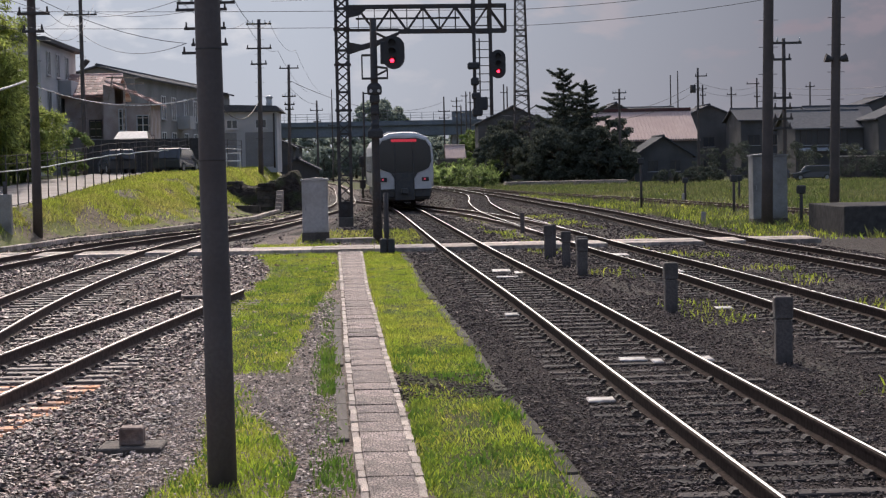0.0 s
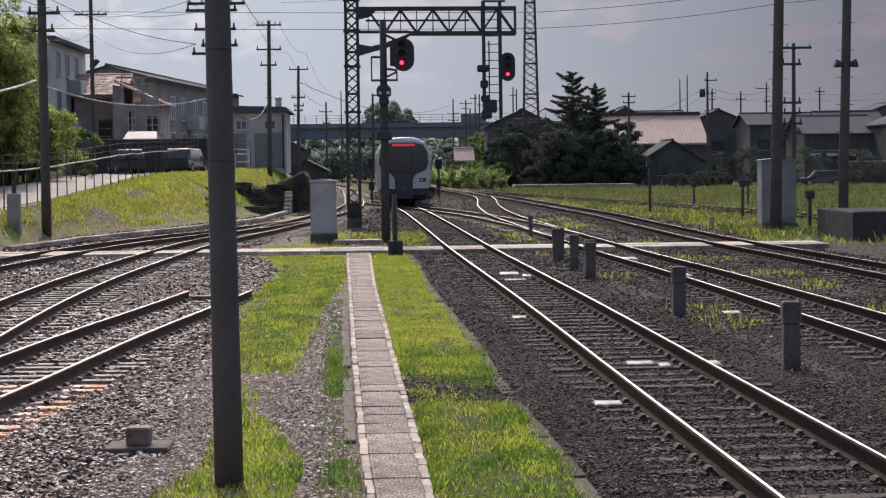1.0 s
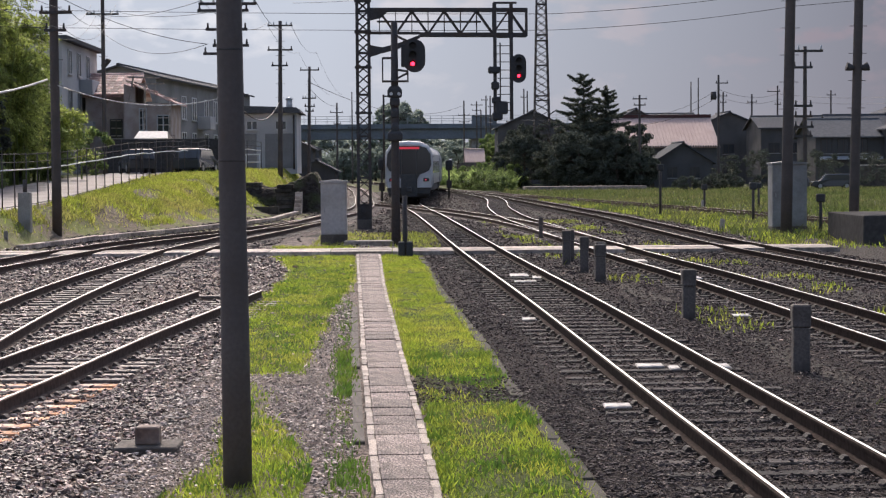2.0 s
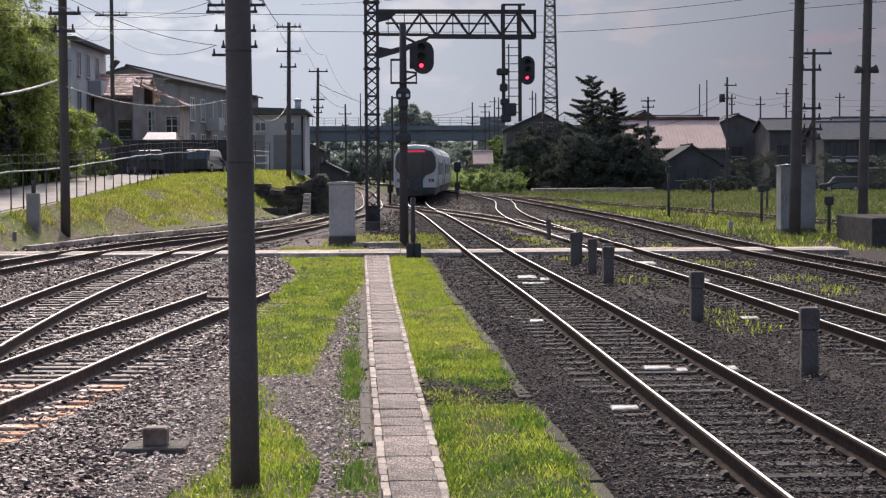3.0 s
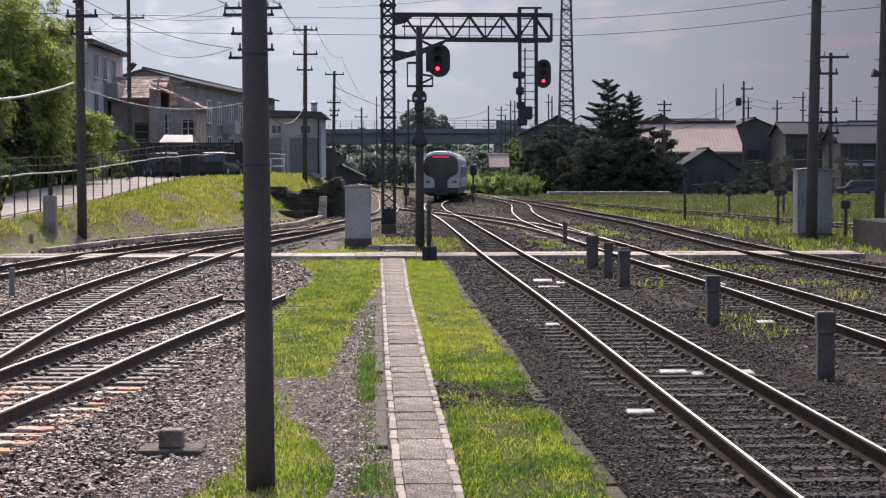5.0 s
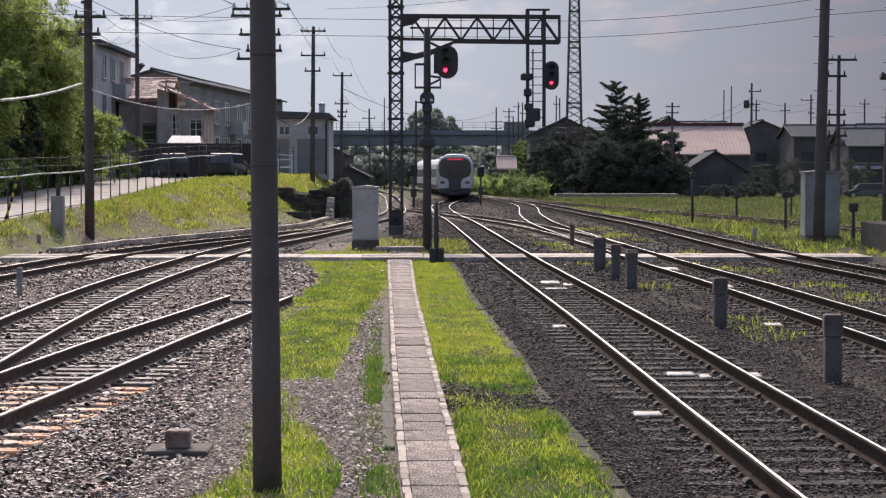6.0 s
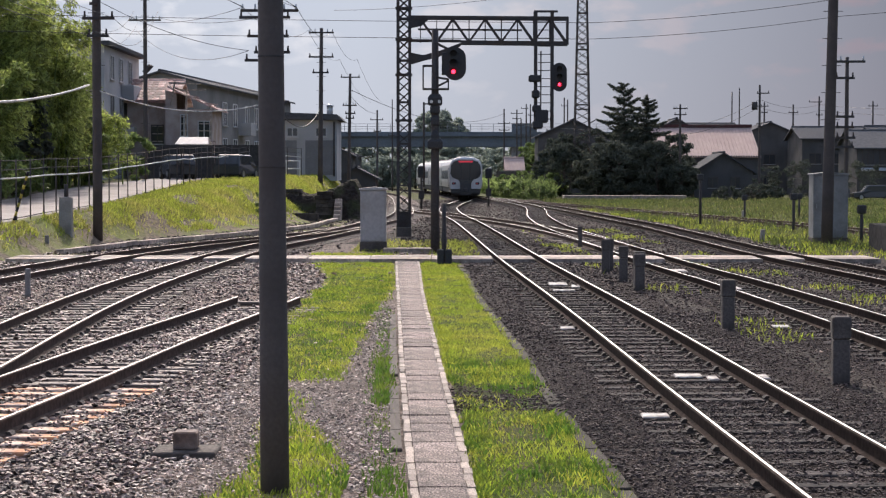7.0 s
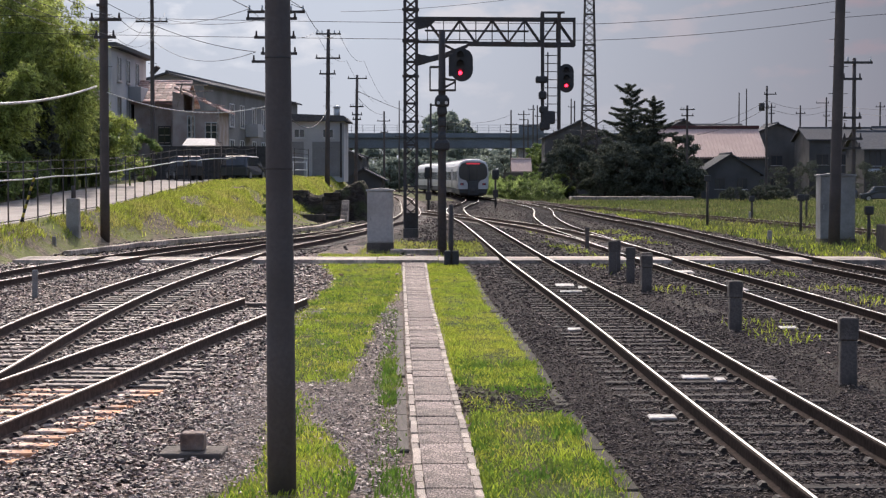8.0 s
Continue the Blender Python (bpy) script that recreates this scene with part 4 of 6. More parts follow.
def build_trackside():
    cabinet((-1.96, 58.3, 0), 0.8, 0.6, 1.95, "light grey trackside equipment cabinet on a dark plinth", 1, 0.28)
    cabinet((13.6, 64.6, 0), 1.2, 0.8, 2.42, "tall grey double equipment cabinet on meadow grass", 2, 0.2, M_CAB_GREY)
    for x, y, h, w in ((4.62, 21.2, 0.76, 0.2), (4.49, 28.6, 0.76, 0.2), (4.2, 38.4, 0.74, 0.22), (4.32, 39.6, 0.74, 0.22), (4.18, 41.5, 0.78, 0.2), (4.1, 45.0, 0.8, 0.2), (4.3, 46.2, 0.78, 0.2), (4.68, 60.5, 0.7, 0.14)):
        concrete_post((x, y, 0), h, w, "short dark concrete cable post beside the track")
    concrete_post((-12.2, 61.5, height(-12.2, 61.5)), 1.15, 0.42, "squat grey concrete pedestal beside the fence", False)
    bm = BM()
    tube(bm, [(0, 0, 0), (0, 0, 0.42)], 0.06, 8)
    solid("cable_pipe", bm, M_STEEL, "short dark cable pipe on a concrete pedestal", "pipe", (-12.2, 61.5, height(-12.2, 61.5) + 1.15))
    for x, y, h, w in ((11.75, 67, 0.42, 0.17), (16.3, 99, 0.5, 0.12), (-4.5, 50, 0.5, 0.12), (-12.0, 57.5, 0.3, 0.12), (-8.0, 36.5, 0.55, 0.11)):
        concrete_post((x, y, height(x, y)), h, w, "low pale concrete boundary marker", False)
    for x, y, h in ((12.2, 86, 2.35), (14.9, 77.6, 1.55), (14.4, 63, 1.3), (19.5, 100, 1.3), (16.4, 99, 1.25)):
        p = thing("ground_signal", "thin dark trackside post with a small lamp head", "railway signal", (x, y, 0), group="trackside signals")
        bm = BM()
        tube(bm, [(0, 0, -0.2), (0, 0, h)], 0.06, 8)
        part("post", bm, M_STEEL, p)
        bm = BM()
        box(bm, -0.15, 0.15, -0.1, 0.1, h - 0.25, h + 0.05)
        part("lamp_head", bm, M_SIGNAL, p, bevel=0.04)
    for x, y, h in ((-1.0, 128, 2.9), (4.0, 142, 2.8)):
        p = thing("dwarf_signal", "small dark two-aspect signal on a short post", "railway signal", (x, y, 0), group="starting signals")
        bm = BM()
        tube(bm, [(0, 0, -0.2), (0, 0, h - 0.3)], 0.08, 10)
        part("post", bm, M_STEEL, p)
        bm = BM()
        box(bm, -0.26, 0.26, -0.12, 0.12, h - 0.75, h + 0.05)
        hd = part("signal_head", bm, M_SIGNAL, p, bevel=0.08)
        for z in (h - 0.5, h - 0.2):
            bm = BM()
            tube(bm, [(0, -0.13, z), (0, -0.3, z)], 0.1, 12)
            part("hood", bm, M_SIGNAL, hd)
        bm = BM()
        box(bm, -0.2, 0.2, -0.16, 0.16, 0.7, 1.3)
        part("relay_case", bm, M_STEEL, p, bevel=0.04)
    bm = BM()
    box(bm, -6.5, 5.0, -1.3, 1.3, -0.1, 0.40)
    solid("farm_track", bm, M_CONC_PALE, "pale concrete farm track across the meadow edge", "path", (18.5, 176, 0), kind="structure", bevel=0.02)
    # anchor block in the gravel
    b = thing("foundation_block", "small stained concrete block on a wider slab in gravel", "concrete block", (-2.12, 15.75, 0))
    bm = BM()
    box(bm, -0.27, 0.27, -0.24, 0.24, -0.1, 0.05)
    part("slab", bm, M_CONC_DARK, b, bevel=0.012)
    bm = BM()
    box(bm, -0.1, 0.1, -0.1, 0.1, 0.05, 0.2)
    part("block", bm, M_BLOCK, b, bevel=0.012)
    # white balise plates on the main line and side line
    for x, y, w, d in ((2.95, 21.7, 0.32, 0.34), (3.2, 21.45, 0.13, 0.34), (2.14, 18.1, 0.27, 0.3), (3.72, 21.6, 0.3, 0.4), (2.62, 40.0, 0.4, 0.9), (2.95, 39.2, 0.2, 0.8), (2.6, 37.8, 0.45, 0.35), (2.02, 28.5, 0.22, 0.4), (5.35, 28.8, 0.26, 0.4), (5.9, 45.6, 0.45, 0.9), (6.1, 38.6, 0.4, 0.9)):
        bm = BM()
        box(bm, -w / 2, w / 2, -d / 2, d / 2, 0.005, 0.034)
        solid("track_plate", bm, M_PLATE, "pale flat plate fixed between the rails", "track plate", (x, y, 0), rz=-2, group="plates on the track", bevel=0.012)
    # buffer timber at the end of the stub
    s = thing("buffer_stop", "low dark timber stop at the end of the stub siding", "buffer stop", (-3.05, 33.75, 0))
    bm = BM()
    box(bm, -0.6, 0.6, -0.1, 0.1, 0.0, 0.07)
    part("beam", bm, M_SLEEPER, s, bevel=0.02)
    # platform end
    bm = BM()
    box(bm, 13.6, 20, 54, 58.5, -0.2, 0.85)
    solid("platform", bm, M_SHADE_DARK, "dark low concrete loading platform on the meadow edge", "platform", kind="structure", bevel=0.03)
    # cable trough that climbs along the yard
    t = thing("cable_trough", "pale concrete cable trough along the yard tracks", "cable trough", kind="structure")
    pts = [(-11.2, 55.5), (-10.6, 59), (-9.6, 64), (-8.0, 70), (-6.9, 75.5), (-6.3, 78.2), (-5.5, 83.5), (-5.35, 89), (-5.1, 95)]
    for (a, b), (c, d) in zip(pts, pts[1:]):
        n = max(2, int(math.hypot(c - a, d - b)))
        for i in range(n):
            p = (a + (c - a) * i / n, b + (d - b) * i / n)
            q = (a + (c - a) * (i + 0.97) / n, b + (d - b) * (i + 0.97) / n)
            bm = BM()
            bar(bm, (*p, height(*p) + 0.1), (*q, height(*q) + 0.1), 0.24, 0.15)
            part("trough_block", bm, M_CONC_PALE, t, bevel=0.012)


# ---- fence ----
def build_fence():
    f = thing("fence", "grey steel post and rail fence along the lane", "fence")
    line = [(48, -13.1), (58, -13.05), (75, -12.95), (90, -12.5), (104, -12.1), (112, -11.4), (118, -10.4)]
    pts, y = [], 48.0
    while y < 118:
        pts.append((spline(line, y), y))
        y += 2.0
    pts += [(-9.6, 120.5), (-8.8, 122.0)]
    for x, y in pts:
        bm = BM()
        tube(bm, [(x, y, height(x, y) - 0.1), (x, y, height(x, y) + 1.95)], 0.024, 8)
        part("post", bm, M_STEEL, f)
    for dz, r in ((1.9, 0.016), (1.62, 0.016), (1.36, 0.028), (0.12, 0.016)):
        bm = BM()
        tube(bm, [(x, y + 0.03, height(x, y) + dz) for x, y in pts], r, 6)
        part("rail", bm, M_CARWHITE if r > 0.02 else M_STEEL, f, "white guard rail" if r > 0.02 else "")
    g = thing("guy_guard", "slanting black and yellow striped guy wire guard", "guy guard", (-12.9, 56.3, 0.45))
    for k in range(15):
        bm = BM()
        tube(bm, [(0.6 * k / 15, 0, 2.0 * k / 15), (0.6 * (k + 1) / 15, 0, 2.0 * (k + 1) / 15)], 0.04, 8)
        part("band", bm, M_TYRE if k % 2 == 0 else M_STRIPE, g)
    # dark panels added to paint the shade beyond the lane
    w = thing("shade_fence", "dark board fence added for the shade along the far side of the lane", "fence")
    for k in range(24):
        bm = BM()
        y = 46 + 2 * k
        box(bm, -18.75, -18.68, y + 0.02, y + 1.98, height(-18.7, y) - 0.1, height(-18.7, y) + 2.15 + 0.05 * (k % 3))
        part("panel", bm, M_SHADE_DARK, w)
    pr = thing("railing", "white pipe railing near the track hut", "railing", (-9.7, 121, height(-9.7, 121)))
    for z in (0.5, 1.0):
        bm = BM()
        tube(bm, [(-1.0, 0, z), (0.9, 0, z)], 0.04, 8)
        part("bar", bm, M_CARWHITE, pr)
    for x in (-0.95, 0, 0.85):
        bm = BM()
        tube(bm, [(x, 0, -0.1), (x, 0, 1.05)], 0.04, 8)
        part("post", bm, M_CARWHITE, pr)
    # dark sheets added where the ground floors behind the cars lie in shade
    w = thing("shade_fence", "dark sheet fence added for the shade behind the parked cars", "fence")
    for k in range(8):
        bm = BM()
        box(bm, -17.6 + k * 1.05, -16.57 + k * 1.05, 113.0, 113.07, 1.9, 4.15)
        part("panel", bm, M_SHADE_DARK, w)


# ---- vegetation ----
def leaf_soup(rng, centers, radii, per, size, squash=0.8, aspect=0.5):
    """Small tilted leaf blades about clump centres."""
    vs, n = [], 0
    for c, r in zip(centers, radii):
        d = rng.normal(size=(per, 3))
        d /= np.linalg.norm(d, axis=1)[:, None]
        p = c + d * (r * rng.uniform(0.35, 1.0, (per, 1))) * np.array((1, 1, squash))
        a = rng.normal(size=(per, 3))
        a /= np.linalg.norm(a, axis=1)[:, None]
        b = np.cross(a, rng.normal(size=(per, 3)))
        b /= np.linalg.norm(b, axis=1)[:, None]
        s = size * rng.uniform(0.6, 1.3, (per, 1))
        vs.append(np.stack((p - a * s, p + b * s * aspect, p + a * s, p - b * s * aspect), axis=1).reshape(-1, 3))
    vs = np.vstack(vs)
    return vs, np.arange(len(vs)).reshape(-1, 4)


def tree(at, h, rx, ry, z0, clumps, per, size, material, label, seed, category="tree", trunk_r=0.2):
    rng = np.random.default_rng(seed)
    t = thing("tree" if category == "tree" else "shrub", label, category, at)
    cs, rs = [], []
    for _ in range(clumps):
        u = rng.uniform(0, 1)
        ang = rng.uniform(0, 2 * math.pi)
        z = z0 + (h - z0) * u
        k = math.sqrt(max(0.03, 1 - (2 * u - 1) ** 2 * 0.92)) * rng.uniform(0.25, 1.0) ** 0.5
        cs.append((math.cos(ang) * rx * k, math.sin(ang) * ry * k, z))
        rs.append(rng.uniform(0.5, 1.0) * min(rx, h - z0) * (0.27 if clumps < 100 else 0.2))
    bm = BM()
    top = h * 0.72
    tube(bm, [(0, 0, -0.2), (0.05 * h / 6, 0, top * 0.4), (-0.02 * h, 0.02 * h, top)], trunk_r, 9, r1=trunk_r * 0.2)
    trunk = part("trunk", bm, M_BARK, t)
    for i in range(0, min(clumps, 14)):
        c = cs[i * clumps // min(clumps, 14)]
        bm = BM()
        zb = max(min(c[2] * 0.7, top * 0.9), 0.1)
        tube(bm, [(0, 0, zb), (c[0] * 0.5, c[1] * 0.5, (zb + c[2]) / 2), c], trunk_r * 0.3, 5, r1=0.02)
        part("limb", bm, M_BARK, t)
    v, f = leaf_soup(rng, np.array(cs), np.array(rs), per, size, 0.75, 0.45)
    ob = soup("crown", v, f, material, t)
    tagged(ob, "ragged leafy crown")
    return t


def bamboo(at, h, spread, seed):
    """A clump of arching culms with drooping sprays of narrow leaves."""
    rng = np.random.default_rng(seed)
    t = thing("bamboo", "tall feathery green bamboo clump beside the lane", "bamboo", at, group="bamboo grove")
    cs, ds = [], []
    for i in range(16):
        a, top = rng.uniform(0, 2 * math.pi), h * rng.uniform(0.55, 1.0)
        lean = spread * rng.uniform(0.35, 1.0)
        bx, by = rng.normal(0, 0.45, 2)
        pts = [(bx + math.cos(a) * lean * (u ** 2.2), by + math.sin(a) * lean * (u ** 2.2), top * (u - 0.12 * u ** 5)) for u in (0, 0.25, 0.5, 0.7, 0.85, 1.0)]
        bm = BM()
        tube(bm, [(pts[0][0], pts[0][1], -0.2)] + pts[1:], 0.045, 6, r1=0.008)
        part("culm", bm, M_REED, t)
        for _ in range(26):
            u = rng.uniform(0.12, 1.0) ** 0.75
            j = min(int(np.searchsorted((0, 0.25, 0.5, 0.7, 0.85, 1.0), u)) - 1, 4)
            w0 = (0, 0.25, 0.5, 0.7, 0.85, 1.0)
            f = (u - w0[j]) / (w0[j + 1] - w0[j])
            p = np.array(pts[j]) * (1 - f) + np.array(pts[j + 1]) * f
            b = rng.uniform(0, 2 * math.pi)
            l = rng.uniform(0.5, 1.3) * (1.15 - 0.5 * u)
            cs.append(p)
            ds.append((math.cos(b) * l, math.sin(b) * l, rng.uniform(-0.1, 0.5) * l))
    cs, ds = np.array(cs), np.array(ds)
    per = 44
    n = len(cs) * per
    s = rng.uniform(0.1, 1.05, (n, 1))
    c, d = np.repeat(cs, per, 0), np.repeat(ds, per, 0)
    p = c + d * s + rng.normal(0, 0.09, (n, 3))
    p[:, 2:] -= 0.45 * s ** 2 * np.linalg.norm(d, axis=1)[:, None]
    ax = d / np.linalg.norm(d, axis=1)[:, None] * 0.7 + rng.normal(0, 0.5, (n, 3)) - np.array((0, 0, 0.7))
    ax /= np.linalg.norm(ax, axis=1)[:, None]
    side = np.cross(ax, rng.normal(size=(n, 3)))
    side /= np.linalg.norm(side, axis=1)[:, None]
    size = rng.uniform(0.09, 0.18, (n, 1))
    v = np.stack((p - ax * size, p + side * size * 0.2, p + ax * size, p - side * size * 0.2), axis=1).reshape(-1, 3)
    v[:, 2] = np.maximum(v[:, 2], 0.05)
    tagged(soup("crown", v, np.arange(len(v)).reshape(-1, 4), M_LEAF_PALE, t), "drooping sprays of narrow leaves")


def star_conifer(at, seed, h, z0, reach, boughs):
    """A tall conifer with layered star-like boughs that lift at their tips."""
    rng = np.random.default_rng(seed)
    t = thing("tree", "dark tall conifer with star-like layered branches", "tree", at)
    bm = BM()
    tube(bm, [(0, 0, -0.2), (0.1, 0, h * 0.45), (0, 0, h)], 0.3, 9, r1=0.03)
    part("trunk", bm, M_BARK, t)
    vs = []
    for i in range(boughs):
        u = (i + rng.uniform(0, 1)) / boughs
        z = z0 + (h - 0.15 - z0) * u
        l = (0.55 + reach * (1 - u) ** 0.6) * rng.uniform(0.45, 1.2)
        a = i * 2.4 + rng.uniform(-0.4, 0.4)
        rise = rng.uniform(-0.05, 0.3) if u < 0.75 else rng.uniform(0.2, 0.6)
        pts = [np.array((math.cos(a) * l * q, math.sin(a) * l * q, z + l * (rise * q - 0.25 * math.sin(math.pi * q) * (1 - u)))) for q in (0, 0.35, 0.7, 1.0)]
        bm = BM()
        tube(bm, [tuple(p) for p in pts], 0.055, 5, r1=0.012)
        part("limb", bm, M_BARK, t)
        n = int(150 * l)
        q = rng.uniform(0.12, 1.0, n)
        p = np.stack([np.interp(q, (0, 0.35, 0.7, 1.0), [w[k] for w in pts]) for k in range(3)], axis=1)
        wide = 0.30 * l * (1.05 - q)[:, None] + 0.05
        out = rng.normal(0, 1, (n, 3)) * wide * np.array((0.5, 0.5, 0.22))
        p = p + out
        ax = np.array((math.cos(a), math.sin(a), 0.15)) + rng.normal(0, 0.5, (n, 3))
        ax /= np.linalg.norm(ax, axis=1)[:, None]
        sd = np.cross(ax, rng.normal(size=(n, 3)))
        sd /= np.linalg.norm(sd, axis=1)[:, None]
        sz = rng.uniform(0.1, 0.24, (n, 1))
        vs.append(np.stack((p - ax * sz, p + sd * sz * 0.3, p + ax * sz, p - sd * sz * 0.3), axis=1).reshape(-1, 3))
    v = np.vstack(vs)
    tagged(soup("crown", v, np.arange(len(v)).reshape(-1, 4), M_LEAF_DARK, t), "layered needle boughs")


def build_trees():
    # grove beside the lane
    k = 0
    for x, y, h, r in ((-24.5, 84, 13.5, 2.8), (-22.0, 86, 12.8, 2.4), (-20.3, 88, 12.0, 2.2), (-19.2, 84, 10.4, 2.0), (-26, 80, 12.0, 2.8), (-18.6, 90, 9.2, 1.8), (-22.5, 79, 9.5, 2.3), (-20, 91, 13.2, 1.9), (-18.9, 86, 12.4, 1.7), (-19.0, 79, 7.0, 1.6), (-21, 74, 6.0, 1.8), (-18.4, 93, 7.2, 1.6), (-17.9, 88, 8.6, 1.5), (-17.6, 95, 4.6, 1.1)):
        bamboo((x, y, height(x, y)), h, r, 10 + k)
        k += 1
    # dark-leaved filler added low in the grove; its colour imitates the inner shade
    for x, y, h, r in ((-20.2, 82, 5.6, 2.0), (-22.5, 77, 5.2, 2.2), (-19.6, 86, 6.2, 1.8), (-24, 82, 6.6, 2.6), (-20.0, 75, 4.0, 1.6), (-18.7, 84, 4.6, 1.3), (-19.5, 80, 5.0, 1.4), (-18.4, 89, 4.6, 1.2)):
        tree((x, y, height(x, y)), h, r, r, 0.2, 110, 95, 0.13, M_LEAF_DARK, "dense dark foliage added to imitate the shade inside the bamboo", 500 + k, trunk_r=0.1)
        k += 1
    for x, y, h, r in ((-17.3, 93, 3.4, 1.3), (-18.5, 96, 4.4, 1.6), (-17.2, 104, 2.6, 1.4), (-18.4, 100, 3.0, 1.5), (-18.2, 80, 1.9, 1.6), (-18.3, 74, 2.0, 1.8), (-18.5, 68, 2.1, 1.9), (-18.4, 62, 2.1, 1.9)):
        tree((x, y, height(x, y)), h, r, r * 1.4, 0.2, 40, 90, 0.12, M_LEAF, "leafy green bush beside the lane", 40 + k, category="shrub", trunk_r=0.05)
        k += 1
    star_conifer((19.1, 190, 0), 3, 11.7, 2.2, 3.2, 52)
    star_conifer((21.5, 191, 0), 5, 10.4, 2.0, 3.3, 46)
    for x, y, h, r in ((20.5, 196, 7.6, 2.8), (15.0, 222, 7.2, 2.6), (18.4, 224, 7.4, 2.6), (12.9, 214, 4.8, 1.6), (16.3, 188, 5.2, 2.4), (24.4, 190, 6.3, 2.2), (13.5, 196, 5.4, 2.2), (18.2, 185, 5.6, 3.0), (21.8, 184, 5.2, 2.8), (12.6, 203, 5.0, 1.9), (24, 182, 3.4, 1.6)):
        tree((x, y, 0), h, r, r * 0.9, 0.3, 90, 120, 0.16, M_LEAF_DARK, "dark broad garden tree beyond the meadow", 60 + k, trunk_r=0.2)
        k += 1
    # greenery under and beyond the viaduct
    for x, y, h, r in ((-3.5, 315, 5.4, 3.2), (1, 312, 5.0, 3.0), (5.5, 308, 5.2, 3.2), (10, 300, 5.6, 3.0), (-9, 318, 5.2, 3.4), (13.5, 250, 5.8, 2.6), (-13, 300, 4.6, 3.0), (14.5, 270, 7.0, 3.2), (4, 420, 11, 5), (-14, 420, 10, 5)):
        tree((x, y, 0), h, r, r, 0.4, 80, 110, 0.2, M_LEAF_HAZE if y > 290 else M_LEAF, "rounded green tree near the viaduct", 90 + k, trunk_r=0.25)
        k += 1
    # far row in leaf colour paled to paint in the haze
    rngf = random.Random(5)
    for i in range(15):
        x = -34 + 4.3 * i + rngf.uniform(-1, 1)
        y, h, r = 350 + rngf.uniform(0, 30), rngf.uniform(7.4, 9.2), rngf.uniform(3.4, 4.4)
        tree((x, y, 0), h, r, r, 0.2, 50, 90, 0.38, M_LEAF_HAZE, "tree behind the viaduct, coloured pale grey-green for haze", 300 + i, trunk_r=0.25)
    tree((0.2, 396, 0), 15.4, 5.2, 5.2, 4.0, 90, 130, 0.42, M_LEAF_HAZE, "big rounded tree behind the viaduct, coloured pale for haze", 330, trunk_r=0.3)
    tree((3.6, 400, 0), 13.8, 4.2, 4.2, 3.0, 80, 130, 0.42, M_LEAF_HAZE, "big rounded tree behind the viaduct, coloured pale for haze", 331, trunk_r=0.3)
    # low growth along the far line and houses
    for x, y, h, r in ((7.8, 205, 2.4, 1.5), (9.2, 200, 2.6, 1.6), (10.8, 204, 2.8, 1.8), (12.2, 196, 2.4, 1.6), (7.2, 185, 1.6, 1.4), (8.4, 178, 1.9, 1.6), (6.6, 200, 1.5, 1.4), (9.6, 172, 1.5, 1.6), (10.6, 182, 1.8, 1.5), (29, 172, 1.1, 1.6), (31.5, 176, 1.5, 1.5), (26.5, 170, 1.2, 1.5), (33, 186, 3.2, 1.9), (36, 184, 3.6, 2.0), (40, 176, 3.6, 2.2), (44, 172, 3.2, 2.4), (49, 176, 2.8, 2.4)):
        tree((x, y, 0), h, r, r, 0.1, 40, 90, 0.09, M_LEAF if x < 14 else M_LEAF_DARK, "low green bush at the meadow edge", 120 + k, category="shrub", trunk_r=0.04)
        k += 1
    # shrub on the bank
    tree((-6.9, 76, height(-6.9, 76)), 2.6, 0.45, 0.4, 0.2, 22, 60, 0.08, M_LEAF, "slim dark climbing shrub on the bank", 200, category="shrub", trunk_r=0.03)


def grass(name, label, inside, x0, x1, y0, y1, count, h0, h1, seed, width=0.006, material=None):
    """Blades inside an outline given by a test, as one stuff object."""
    rng = np.random.default_rng(seed)
    vs = []
    n = 0
    while n < count:
        x, y = rng.uniform(x0, x1), rng.uniform(y0, y1)
        k = inside(x + rng.normal(0, 0.05), y + rng.normal(0, 0.16)) if callable(inside) else 1.0
        if k <= 0 or rng.uniform() > k:
            n += 0.25
            continue
        n += 1
        h = rng.uniform(h0, h1) * (0.6 + 0.6 * (noise.noise(Vector((x * 2.2, y * 1.1, seed))) + 0.5))
        a = rng.uniform(0, 2 * math.pi)
        w = width * rng.uniform(0.7, 1.4)
        dx, dy = math.cos(a) * w, math.sin(a) * w
        bx, by = rng.normal(0, 0.35 * h), rng.normal(0, 0.35 * h)
        z = height(x, y)
        vs += [(x - dx, y - dy, z), (x + dx, y + dy, z), (x + bx * 0.4 + dx * 0.7, y + by * 0.4 + dy * 0.7, z + h * 0.6), (x + bx, y + by, z + h)]
    v = np.array(vs)
    f = []
    for i in range(0, len(v), 4):
        f += [(i, i + 1, i + 2), (i, i + 2, i + 3)]
    ob = soup(name, v, f, material or M_GRASS)
    return tagged(ob, label, "grass", kind="stuff")




def rough(x, y, s=1.5, seed=0.0):
    return noise.noise(Vector((x * s, y * s * 0.6, seed)))


